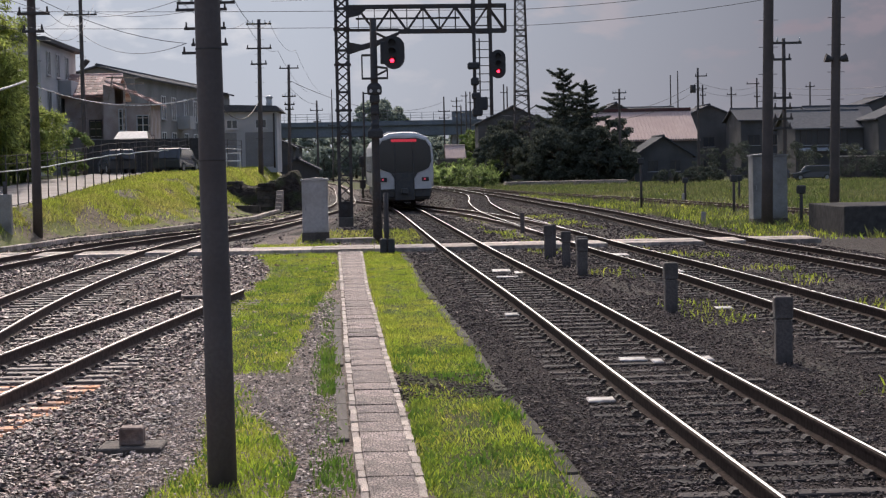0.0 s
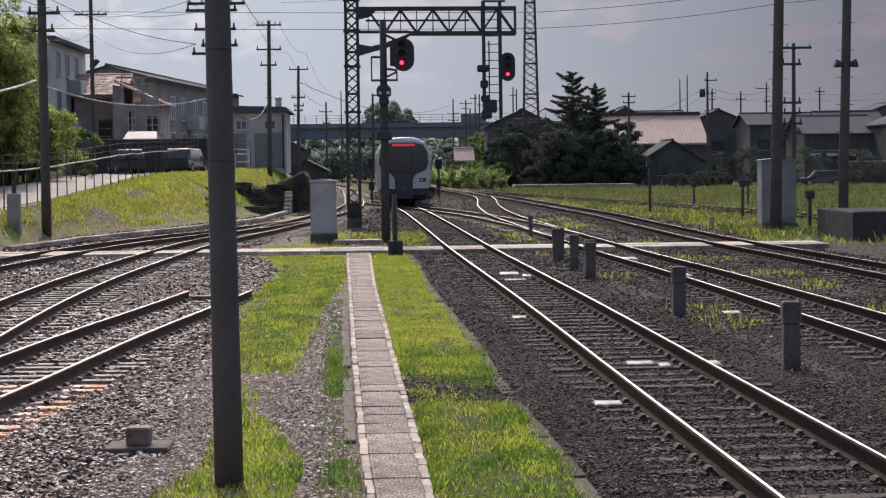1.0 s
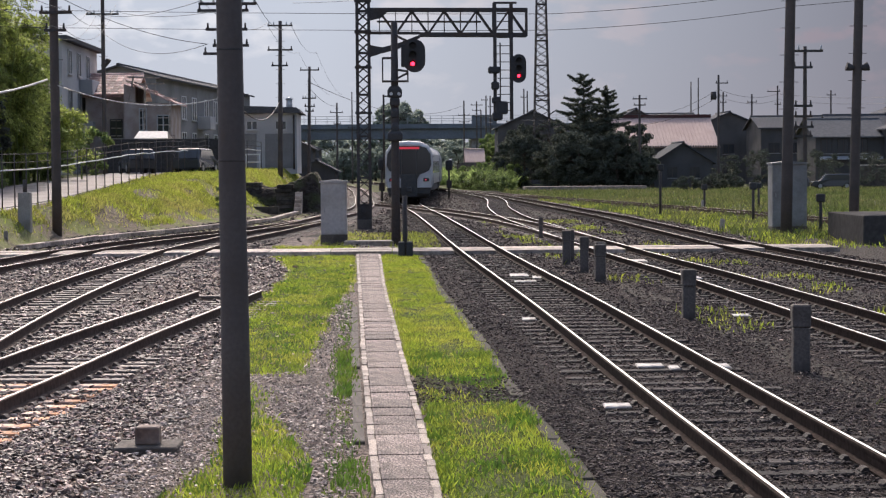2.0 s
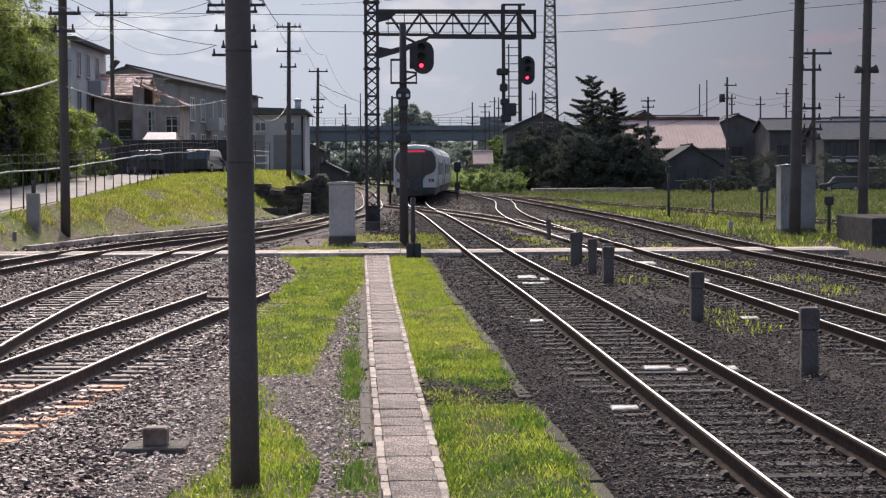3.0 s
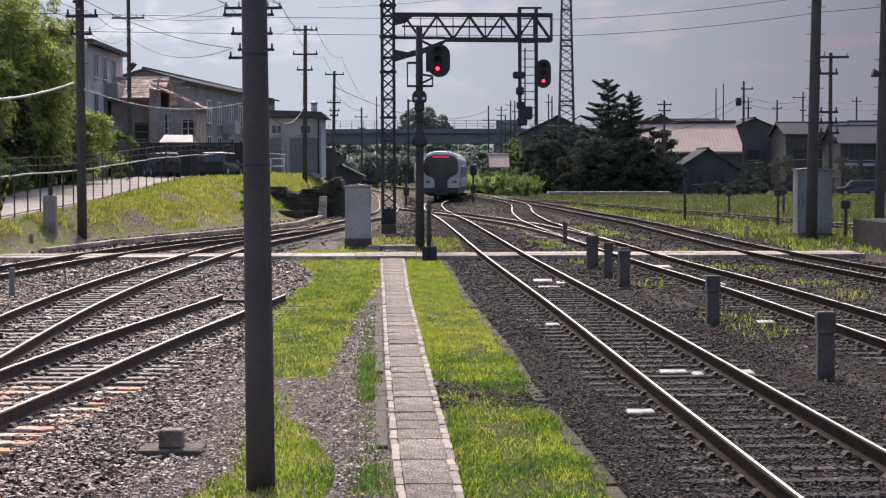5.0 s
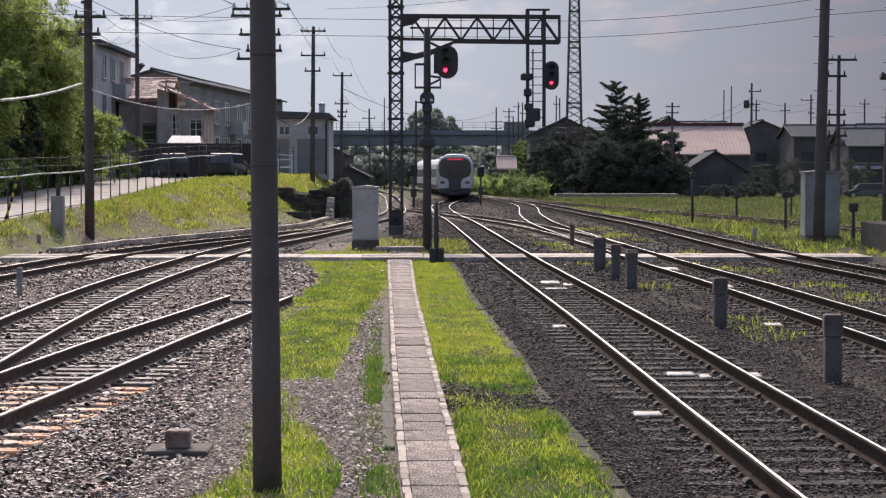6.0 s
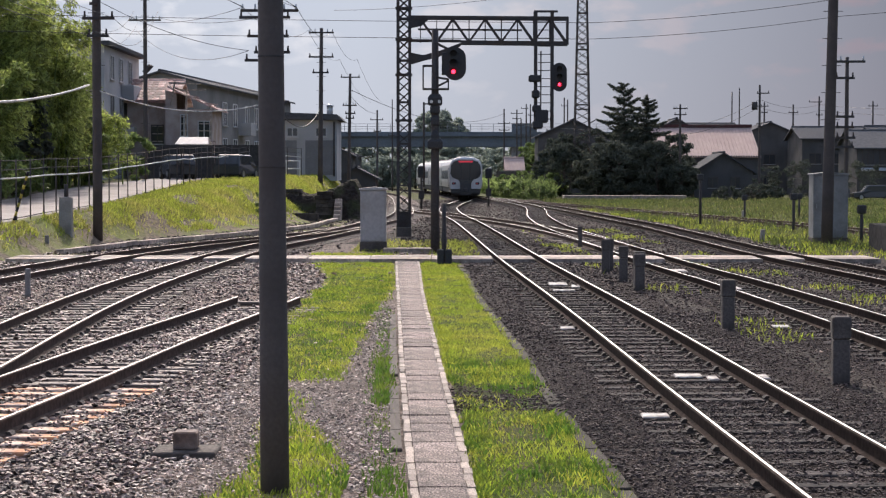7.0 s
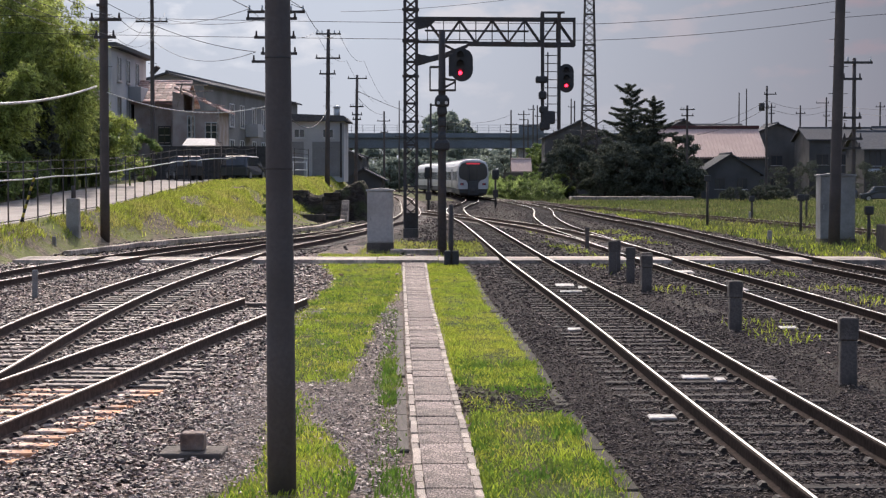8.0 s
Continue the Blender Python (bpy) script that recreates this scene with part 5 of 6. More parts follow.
def in_right(x, y):
    a, b = spline(PATH_R, y) + 0.03, spline(EDGE_R, y) - 0.05 + 0.04 * rough(x, y, 3, 2)
    if not a < x < b:
        return 0
    gap = 21.1 - 1.35 * sstep(0.2, 1.15, x) + 0.35 * rough(x, 0, 3)
    if gap - 1.3 < y < gap:
        return 0.5 if rough(x, y, 2.5, 3) > 0.3 else 0
    if 16.5 < y < gap - 1.3 and x < a + 0.1 + 0.12 * rough(x, y, 1.0, 7):
        return 0.1
    if y < 19 and rough(x, y, 2.0, 33) > 0.42:
        return 0.1
    clump = 1.0 if rough(x, y, 4.5, 61) > -0.12 else 0.3
    return clump if rough(x, y, 1.9, 5) > -0.3 else 0.25 * clump


def in_left(x, y):
    if x > spline(PATH_L, y) - 0.06:
        return 0
    if y < 20.2:
        lim = spline([(12, -0.6), (13.5, -0.66), (14.9, -0.68), (16.45, -0.95), (17.8, -1.27), (19.5, -1.34), (20.2, -1.5)], y) + 0.08 * rough(x, y, 3)
        thin = 1.0 if y < 17.6 else 0.35
        return thin if spline([(12, -1.95), (14.2, -1.6), (15, -1.5), (18.2, -1.66), (20.2, -1.75)], y) < x < lim else 0
    if y < 21.5:
        return 0
    lo = spline([(21.5, -1.95), (26, -2.2), (31.6, -2.72), (35, -2.5), (37, -2.45), (44, -2.6), (47, -3.0), (52.5, -3.5), (56, -3.7)], y) + 0.15 * rough(x, y, 1.3)
    hi = spline([(21.5, -1.12), (24.4, -1.12), (27, -1.05), (31, -1.07), (33.3, -1.03), (35, -0.95), (40.8, -0.95), (56, -1.3)], y) + 0.08 * rough(x, y, 2, 2)
    if not lo < x < hi:
        return 0
    if 36 < y < 46 and x < -1.9 and rough(x, y, 1.0, 4) > -0.1:
        return 0.25
    clump = 1.0 if rough(x, y, 4.0, 62) > -0.15 else 0.35
    return clump if rough(x, y, 1.5, 6) > -0.3 else 0.4 * clump


def in_verge(x, y):
    b = spline(PATH_L, y)
    if not b - 0.29 + 0.07 * rough(x, y, 2.5, 1) < x < b - (0.12 if y > 15.2 else 0.05):
        return 0
    if 16.3 < y < 17.0:
        return 0.1
    return 0.6 if y < 24.5 and rough(x, y, 1.4, 12) > -0.2 else 0.12


def in_bank(x, y):
    h = height(x, y)
    if x < -12.8 or h < 0.12 or (y > 128 and x > -6.0 and h < 0.3):
        return 0
    return 1.0 if rough(x, y, 0.6, 3) > -0.28 and (h > 0.5 or rough(x, y, 0.8, 8) > 0.2) else 0.12


def in_meadow(x, y):
    if abs(x - spline(SIDE3, y)) < 1.0 and y < 150:
        return 0.35
    edge = spline(SIDE2, y) + 1.9 + 0.5 * rough(x, y, 0.4)
    return (1.0 if rough(x, y, 0.35, 2) > -0.25 else 0.3) if x > edge else 0


def in_weeds(x, y):
    m = (spline(MAIN, y) + spline(SIDE, y)) / 2
    k = spline(SIDE, y) + 1.7
    return 0.8 if (abs(x - m - 0.35) < 0.45 or abs(x - k) < 0.8) and rough(x, y, 0.5, 14) > 0.12 else 0


def build_grass():
    grass("grass", "bright sunlit grass strip beside the walkway", in_right, -0.6, 1.5, 11.5, 53, 80000, 0.022, 0.075, 1, 0.0042)
    grass("weeds", "leafy green weeds among the grass by the ballast", lambda x, y: in_right(x, y) * (1.0 if rough(x, y, 2.2, 21) > 0.02 else 0.12), -0.5, 1.55, 11.5, 24, 16000, 0.03, 0.085, 7, 0.013, M_WEEDS)
    grass("weeds", "leafy green weeds among the grass by the steel pole", lambda x, y: in_left(x, y) * (1.0 if rough(x, y, 2.2, 22) > 0.02 else 0.1), -3.4, -0.7, 11.5, 44, 14000, 0.03, 0.085, 8, 0.012, M_WEEDS)
    grass("grass", "bright sunlit grass patch by the stub siding", in_left, -3.8, -0.7, 11.5, 56, 80000, 0.022, 0.08, 2, 0.0042)
    grass("grass", "weedy grass round the signal post", lambda x, y: 1.0 if rough(x, y, 0.9, 41) > -0.05 and abs(x + 0.85) > 0.8 or y > 57.5 else 0.1, -2.6, 1.3, 52.4, 66, 3600, 0.05, 0.16, 10, 0.01, M_BANKGRASS)
    grass("grass", "thin weeds along the trough kerb", in_verge, -1.1, -0.2, 12, 33, 9000, 0.03, 0.10, 3, 0.008, M_WEEDS)
    grass("grass", "yellow-green grass on the bank", in_bank, -12.9, -4.4, 50, 140, 125000, 0.06, 0.22, 4, 0.016, M_BANKGRASS)
    grass("grass", "meadow grass beyond the outer tracks", in_meadow, 9.5, 46, 52, 180, 70000, 0.10, 0.34, 5, 0.022, M_MEADOW)
    grass("grass", "sunlit yellow-green grass between the outer tracks", lambda x, y: in_meadow(x, y) * (1.0 if x < spline(SIDE3, y) - 1.2 and rough(x, y, 0.5, 31) > -0.1 else 0.04), 9.5, 24, 52, 160, 26000, 0.06, 0.2, 9, 0.016)
    grass("reeds", "tall pale green reeds beside the far line", lambda x, y: 1.0 if rough(x, y, 0.4, 51) > -0.25 else 0.3, 6.6, 11.8, 186, 222, 9000, 0.7, 1.9, 12, 0.035, M_REED)
    grass("reeds", "tall pale green weeds under the viaduct", lambda x, y: 1.0 if rough(x, y, 0.3, 52) > 0 else 0, 4.5, 9.0, 232, 300, 5000, 0.8, 2.2, 13, 0.05, M_REED)
    grass("grass", "sparse weeds between the tracks", in_weeds, 3.5, 9.5, 18, 80, 9000, 0.04, 0.14, 6, 0.01)


def ln_buried(x, y):
    return 23.2 < y < 34 and abs(x - spline(STUB, y)) < 1.3


def build_stones():
    """Loose ballast stones over the beds, thinning with distance."""
    rng = np.random.default_rng(21)
    base = np.array([(1, 0, 0), (-1, 0, 0), (0, 1, 0), (0, -1, 0), (0, 0, 1), (0, 0, -1)], float)
    tri = np.array([(0, 2, 4), (2, 1, 4), (1, 3, 4), (3, 0, 4), (2, 0, 5), (1, 2, 5), (3, 1, 5), (0, 3, 5)])
    pos = []
    for y0, y1, count in ((11, 20, 52000), (20, 32, 42000), (32, 52, 28000), (52, 85, 14000), (85, 170, 14000)):
        x = rng.uniform(max(-0.26 * y1, -16), min(0.27 * y1, 14), count)
        y = rng.uniform(y0, y1, count)
        for a, b in zip(x, y):
            if a < -9 and height(a, b) > 0.12:
                continue
            if spline(PATH_L, b) - 0.12 < a < spline(EDGE_R, b) + 0.06 and b < 55 and not (18.6 < b < 21 and a > spline(PATH_R, b)):
                continue
            if in_left(a, b) > 0.1 and rng.uniform() < 0.97 or in_verge(a, b) > 0.5:
                continue
            if any(abs(a - spline(ln, b)) < 1.12 and ln[0][0] < b < ln[-1][0] for ln in (STUB, YARD)) and not (ln_buried(a, b)) and rng.uniform() < 0.75:
                continue
            if a > spline(SIDE2, b) + 2:
                continue
            pos.append((a, b))
    pos = np.array(pos)
    n = len(pos)
    size = rng.uniform(0.012, 0.04, n) * np.clip(pos[:, 1] / 24, 0.85, 2.4)
    size *= np.where((pos[:, 0] < -2.0) & (pos[:, 1] < 34), 1.3, 1.0)
    shape = base[None] * rng.uniform(0.55, 1.15, (n, 6, 1)) + rng.normal(0, 0.18, (n, 6, 3))
    q = rng.normal(size=(n, 3, 3))
    u = q[:, 0] / np.linalg.norm(q[:, 0], axis=1)[:, None]
    w = np.cross(u, q[:, 1])
    w /= np.linalg.norm(w, axis=1)[:, None]
    rot = np.stack((u, w, np.cross(u, w)), axis=1)
    v = np.einsum("nij,njk->nik", shape, rot) * size[:, None, None] * np.where(pos[:, 0] > 0, 0.8, 1.0)[:, None, None] * np.array((1, 1, 0.55))
    z = rng.uniform(0.0, 0.02, n)
    v += np.column_stack((pos, z))[:, None, :]
    left = ((pos[:, 0] < 0) | (rng.uniform(size=n) < 0.012)) & (pos[:, 1] < 56)
    light = left & (pos[:, 0] > -2.3) & (pos[:, 0] < 0) & (pos[:, 1] < 38)
    v[light] = (v[light] - np.column_stack((pos, z))[light][:, None, :]) * 0.75 + np.column_stack((pos, z))[light][:, None, :]
    for keep, material, lab in ((left & ~light, M_STONE_PALE, "loose pale grey and brown ballast stones"), (light, M_STONE_LIGHT, "fine light gravel beside the walkway"), (~left, M_STONE, "loose dark brown ballast stones")):
        w = v[keep]
        f = (tri[None] + 6 * np.arange(len(w))[:, None, None]).reshape(-1, 3)
        tagged(soup("ballast_stones", w.reshape(-1, 3), f, material), lab, "ballast", kind="stuff")


# ---- buildings ----
def window(parent, x0, x1, z0, z1, y, axis="y", frame_mat=None):
    """A framed window proud of a wall; axis y: in a wall facing -y, axis x: facing +x."""
    def put(bm, a0, a1, d0, d1, c0, c1):
        if axis == "y":
            box(bm, a0, a1, y + d0, y + d1, c0, c1)
        else:
            box(bm, y - d1, y - d0, a0, a1, c0, c1)
    bm = BM()
    t = 0.07
    put(bm, x0, x1, -0.06, 0.02, z0, z0 + t)
    put(bm, x0, x1, -0.06, 0.02, z1 - t, z1)
    put(bm, x0, x0 + t, -0.06, 0.02, z0 + t, z1 - t)
    put(bm, x1 - t, x1, -0.06, 0.02, z0 + t, z1 - t)
    m = (x0 + x1) / 2
    put(bm, m - t / 2, m + t / 2, -0.05, 0.02, z0 + t, z1 - t)
    w = part("window", bm, frame_mat or M_FRAME, parent)
    bm = BM()
    put(bm, x0 + t, x1 - t, -0.02, 0.01, z0 + t, z1 - t)
    part("pane", bm, M_PANE, w)
    bm = BM()
    put(bm, x0 - 0.05, x1 + 0.05, -0.14, 0.02, z0 - 0.06, z0)
    part("sill", bm, M_FRAME, w)


def gable_roof(parent, x0, x1, y0, y1, z, rise, material, ridge="x", over=0.4, name="roof", thick=0.14):
    bm = BM()
    if ridge == "x":
        m = (y0 + y1) / 2
        sec = [(y0 - over, z - over * 2 * rise / (y1 - y0)), (m, z + rise), (y1 + over, z - over * 2 * rise / (y1 - y0))]
        prof = sec + [(a, b + thick) for a, b in sec[::-1]]
        loft(bm, [[(x0 - over, a, b) for a, b in prof], [(x1 + over, a, b) for a, b in prof]])
    else:
        m = (x0 + x1) / 2
        sec = [(x0 - over, z - over * 2 * rise / (x1 - x0)), (m, z + rise), (x1 + over, z - over * 2 * rise / (x1 - x0))]
        prof = sec + [(a, b + thick) for a, b in sec[::-1]]
        loft(bm, [[(a, y0 - over, b) for a, b in prof], [(a, y1 + over, b) for a, b in prof]])
    r = part(name, bm, material, parent)
    bm = BM()
    if ridge == "x":
        tube(bm, [(x0 - over, m, z + rise + thick), (x1 + over, m, z + rise + thick)], 0.13, 8)
    else:
        tube(bm, [(m, y0 - over, z + rise + thick), (m, y1 + over, z + rise + thick)], 0.13, 8)
    part("ridge_cap", bm, material, r)
    return r


def gable_wall(bm, x0, x1, y0, y1, z0, z1, rise, ridge):
    if ridge == "x":
        m = (y0 + y1) / 2
        prof = [(y0, z0), (y1, z0), (y1, z1), (m, z1 + rise), (y0, z1)]
        loft(bm, [[(x0, a, b) for a, b in prof], [(x1, a, b) for a, b in prof]])
    else:
        m = (x0 + x1) / 2
        prof = [(x0, z0), (x1, z0), (x1, z1), (m, z1 + rise), (x0, z1)]
        loft(bm, [[(a, y0, b) for a, b in prof], [(a, y1, b) for a, b in prof]])


def house(name, label, at, w, d, h, rise, wall, roof, ridge="x", wins=(), side_wins=(), rz=0, category="house", over=0.4):
    """A gabled house centred on x; its front wall is at y = 0."""
    o = thing(name, label, category, at, rz)
    bm = BM()
    gable_wall(bm, -w / 2, w / 2, 0, d, -0.3, h, rise - 0.02, ridge)
    part("wall", bm, wall, o)
    gable_roof(o, -w / 2, w / 2, 0, d, h, rise, roof, ridge, over)
    for x0, x1, z0, z1 in wins:
        window(o, x0, x1, z0, z1, 0, "y", M_STEEL if wall in (M_WOODWALL, M_RENDER_DK) else None)
    for x0, x1, z0, z1 in side_wins:
        window(o, x0, x1, z0, z1, w / 2, "x", M_CARWHITE)
    return o


def build_buildings():
    # three-storey grey block behind the grove
    o = thing("apartment_building", "grey three-storey rendered block with a flat overhanging roof", "building", (-23.8, 111, 1.9))
    bm = BM()
    box(bm, -4.2, 4.1, 0, 13, -0.3, 8.1)
    part("wall", bm, M_RENDER, o)
    bm = BM()
    box(bm, -4.6, 4.5, -0.4, 13.4, 8.1, 8.38)
    part("roof", bm, M_TILE_GREY, o, bevel=0.03)
    for z in (1.2, 3.8, 6.2):
        window(o, 1.4, 2.3, z, z + 1.3, 0)
        for y in (2.0, 5.2, 8.6):
            window(o, y, y + 1.3, z, z + 1.5, 4.1, "x")
    bm = BM()
    box(bm, 3.0, 3.35, -0.08, 0.06, 4.0, 6.4)
    part("pilaster", bm, M_CONC_PALE, o)
    for z in (2.5, 5.1):
        bm = BM()
        box(bm, 4.1, 4.9, 6.0, 11.0, z, z + 0.95)
        part("balcony", bm, M_RENDER, o, bevel=0.03)
    # rust-roofed timber house
    t = house("house", "old brown timber house with a patchy rust-red tiled roof", (-18.1, 118, 2.1), 2.8, 7, 4.9, 1.3, M_WOODWALL, M_TILE_RED, "x", [(0.1, 0.9, 2.2, 3.4)])
    rows, cols = 8, 9
    bm = BM()
    box(bm, -0.2, 0.2, 0, 0.52, 0, 0.035)
    tile = finish(bm, 0.01)
    tile.materials.append(M_TILE_RED)
    sl = math.atan(1.3 / 3.5)
    for i in range(rows):
        for j in range(cols):
            ob = new("roof_tile", tile)
            ob.parent = t
            ob.matrix_basis = pose(-1.64 + 0.41 * j, -0.4 + 0.49 * i, 4.92 + 0.155 + (0.49 * i - 0.4) * math.tan(sl), math.degrees(sl) - 1.5, random.Random(i * 31 + j).uniform(-3, 3), 0)
    a = thing("house", "brown two-storey annexe with balcony and tiled lean-to roof", "house", (-14.9, 116, 2.1))
    bm = BM()
    box(bm, -1.2, 1.0, 0, 5, -0.3, 4.3)
    part("wall", bm, M_WOODWALL, a)
    bm = BM()
    v = [(-1.7, 5.62), (1.4, 4.2), (1.4, 4.3), (-1.7, 5.72)]
    loft(bm, [[(p, -0.5, q) for p, q in v], [(p, 5.4, q) for p, q in v]])
    lean = part("lean_to_roof", bm, M_TILE_RED, a)
    bm = BM()
    loft(bm, [[(p, 0.0, q) for p, q in ((-1.9, -0.3), (-1.2, -0.3), (-1.2, 5.3), (-1.9, 5.5))], [(p, 5.0, q) for p, q in ((-1.9, -0.3), (-1.2, -0.3), (-1.2, 5.3), (-1.9, 5.5))]])
    part("wall", bm, M_WOODWALL, a)
    rt = random.Random(77)
    for k in range(30):
        u = rt.uniform(0.02, 0.95)
        bm = BM()
        px, pz = -1.7 + 3.1 * u, 5.74 - 1.42 * u
        y = rt.uniform(-0.55, 2.5)
        bar(bm, (px - 0.2, y, pz + 0.08), (px + rt.uniform(0.1, 0.5), y + rt.uniform(-0.1, 0.1), pz + rt.uniform(-0.14, 0.05)), 0.24, 0.03)
        part("loose_tile", bm, M_TILE_RED if k % 3 else M_CONC_PALE, lean)
    for x0, x1, z0, z1 in ((-1.6, 0.4, 5.9, 5.85), (-0.9, 0.7, 5.45, 5.5), (-1.5, -1.2, 4.5, 6.0), (-0.6, -0.5, 2.4, 5.6), (0.95, 1.0, 2.3, 4.4)):
        bm = BM()
        bar(bm, (x0, -0.6, z0), (x1, -0.6, z1), 0.09)
        part("batten", bm, M_CONC_PALE, lean, "pale weathered batten")
    for k in range(9):
        bm = BM()
        box(bm, -1.2, 1.0, -0.03, 0.01, 0.3 + 0.44 * k, 0.36 + 0.44 * k)
        part("clapboard", bm, M_WOODWALL, a)
        bm = BM()
        box(bm, -1.4, 1.4, -0.03, 0.01, 0.4 + 0.48 * k, 0.46 + 0.48 * k)
        part("clapboard", bm, M_WOODWALL, t)
    window(a, -1.0, -0.5, 2.6, 4.0, 0)
    window(a, 0.1, 0.9, 2.2, 3.6, 0)
    bm = BM()
    box(bm, -0.3, 1.3, -0.9, 0, 1.3, 1.45)
    bal = part("balcony", bm, M_WOODWALL, a)
    for k in range(9):
        bm = BM()
        bar(bm, (-0.28 + k * 0.195, -0.86, 1.45), (-0.28 + k * 0.195, -0.86, 2.3), 0.05)
        part("baluster", bm, M_WOODWALL, bal)
    bm = BM()
    bar(bm, (-0.3, -0.86, 2.3), (1.3, -0.86, 2.3), 0.07)
    part("handrail", bm, M_WOODWALL, bal)
    # small white-roofed shelter
    s = thing("shelter", "low carport shelter with a bright white roof", "shelter", (-13.75, 106, 2.05))
    bm = BM()
    for y0, y1, z0, z1 in ((-0.9, 0.15, 2.0, 2.42), (1.2, 0.16, 2.0, 2.42)):
        loft(bm, [[(-0.95 + k, y0, z0), (0.95 - k, y0, z0), (0.95 - k, y0, z0 + 0.02), (-0.95 + k, y0, z0 + 0.02)] if k == 0 else [(-0.8, y1, z1), (0.8, y1, z1), (0.8, y1, z1 + 0.02), (-0.8, y1, z1 + 0.02)] for k in (0, 1)])
    part("roof", bm, M_SHEET, s)
    for x in (-0.85, 0.85):
        for y in (-0.8, 1.1):
            bm = BM()
            bar(bm, (x, y, 0), (x, y, 2.0), 0.08)
            part("post", bm, M_STEEL, s)
    # long apartment house with a balcony side
    h = house("apartment_building", "long dark grey two-storey apartment house with a shallow roof", (-20.9, 142, 2.1), 5.6, 40, 7.2, 0.8, M_SIDING, M_TILE_GREY, "y", [(-1.2, -0.2, 4.2, 5.6)],
              [(y, y + 1.6, z, z + 1.9) for y in (9, 13, 18, 22, 27, 32) for z in (1.3, 4.2)], rz=-5.7, category="building")
    for y in (15.2, 24.2):
        bm = BM()
        box(bm, 2.8, 3.9, y, y + 2.2, 3.5, 4.6)
        part("balcony", bm, M_RENDER, h, bevel=0.03)
    bm = BM()
    bar(bm, (-1.5, 1.0, 8.05), (-1.0, 1.0, 8.6), 0.9, 0.2)
    part("solar_tank", bm, M_STEEL, h, "tilted dark solar water heater")
    # track hut
    u = thing("track_hut", "grey rendered railway hut with a flat overhanging roof", "hut", (-8.7, 130, height(-8.7, 130)))
    bm = BM()
    box(bm, -2.4, 1.8, 0, 6, -0.3, 3.9)
    part("wall", bm, M_RENDER, u)
    bm = BM()
    v = [(-2.9, 4.2), (-2.5, 4.45), (1.8, 4.3), (2.2, 3.9), (-2.9, 3.95)]
    loft(bm, [[(p, -0.4, q) for p, q in v], [(p, 6.4, q) for p, q in v]])
    part("roof", bm, M_TILE_GREY, u)
    bm = BM()
    tube(bm, [(1.25, 1, 4.2), (1.25, 1, 4.9)], 0.22, 12)
    tube(bm, [(1.25, 1, 4.9), (1.25, 1, 5.05)], 0.32, 12, r1=0.12)
    part("roof_vent", bm, M_ROOF_PALE, u, "pale cowled roof vent")
    for x in (-1.9, -0.4, 0.75):
        bm = BM()
        box(bm, x, x + 0.9, -0.05, 0.02, 0.1, 2.5)
        part("door", bm, M_SIDING, u, bevel=0.01)
    window(u, -1.7, -0.9, 2.75, 3.4, 0)
    window(u, 0.3, 1.1, 2.75, 3.4, 0)
    bm = BM()
    tube(bm, [(1.6, -0.07, 0), (1.6, -0.07, 3.8)], 0.06, 8)
    part("downpipe", bm, M_STEEL, u)
    # low roofs near the line
    for x, y, w, d, h2, r in ((-6.0, 175, 3.6, 6, 2.0, 0.9), (-9.5, 190, 5, 7, 3.0, 1.2), (-12, 230, 8, 8, 3.4, 1.4)):
        house("shed", "small dark shed with a grey gable roof", (x - 1.5, y, height(x - 1.5, y) * 0.6), w, d, h2, r, M_RENDER_DK, M_TILE_GREY, "y", category="shed")
    # the long shed with the faded roof
    f = thing("warehouse", "long low warehouse with a faded pink metal roof", "warehouse", (28.5, 200, 0))
    bm = BM()
    gable_wall(bm, -6.3, 6.0, 0, 13, -0.3, 4.3, 3.2, "x")
    part("wall", bm, M_RENDER_DK, f)
    gable_roof(f, -6.3, 6.0, 0, 13, 4.3, 3.2, M_PINKROOF, "x", 0.3)
    bm = BM()
    box(bm, -6.7, 6.4, 6.2, 6.8, 7.55, 7.9)
    part("ridge_board", bm, M_RIDGE, f, "dark maroon ridge capping")
    bm = BM()
    for k in range(32):
        x = -6.4 + 12.5 * k / 31
        bar(bm, (x, -0.28, 4.33), (x, 6.4, 7.6), 0.035, 0.05)
    part("roof_seams", bm, M_PINKROOF, f)
    bm = BM()
    for k in range(47):
        box(bm, -6.4 + 0.27 * k, -6.26 + 0.27 * k, -0.45, -0.28, 4.22, 4.4)
    part("eave_caps", bm, M_TILE_GREY, f)
    house("house", "small dark gabled house before the warehouse", (29.3, 190, 0), 6.0, 7, 2.6, 1.9, M_RENDER_DK, M_TILE_GREY, "y", [(-1.6, -0.6, 1.0, 2.1), (0.7, 1.7, 1.0, 2.1)])
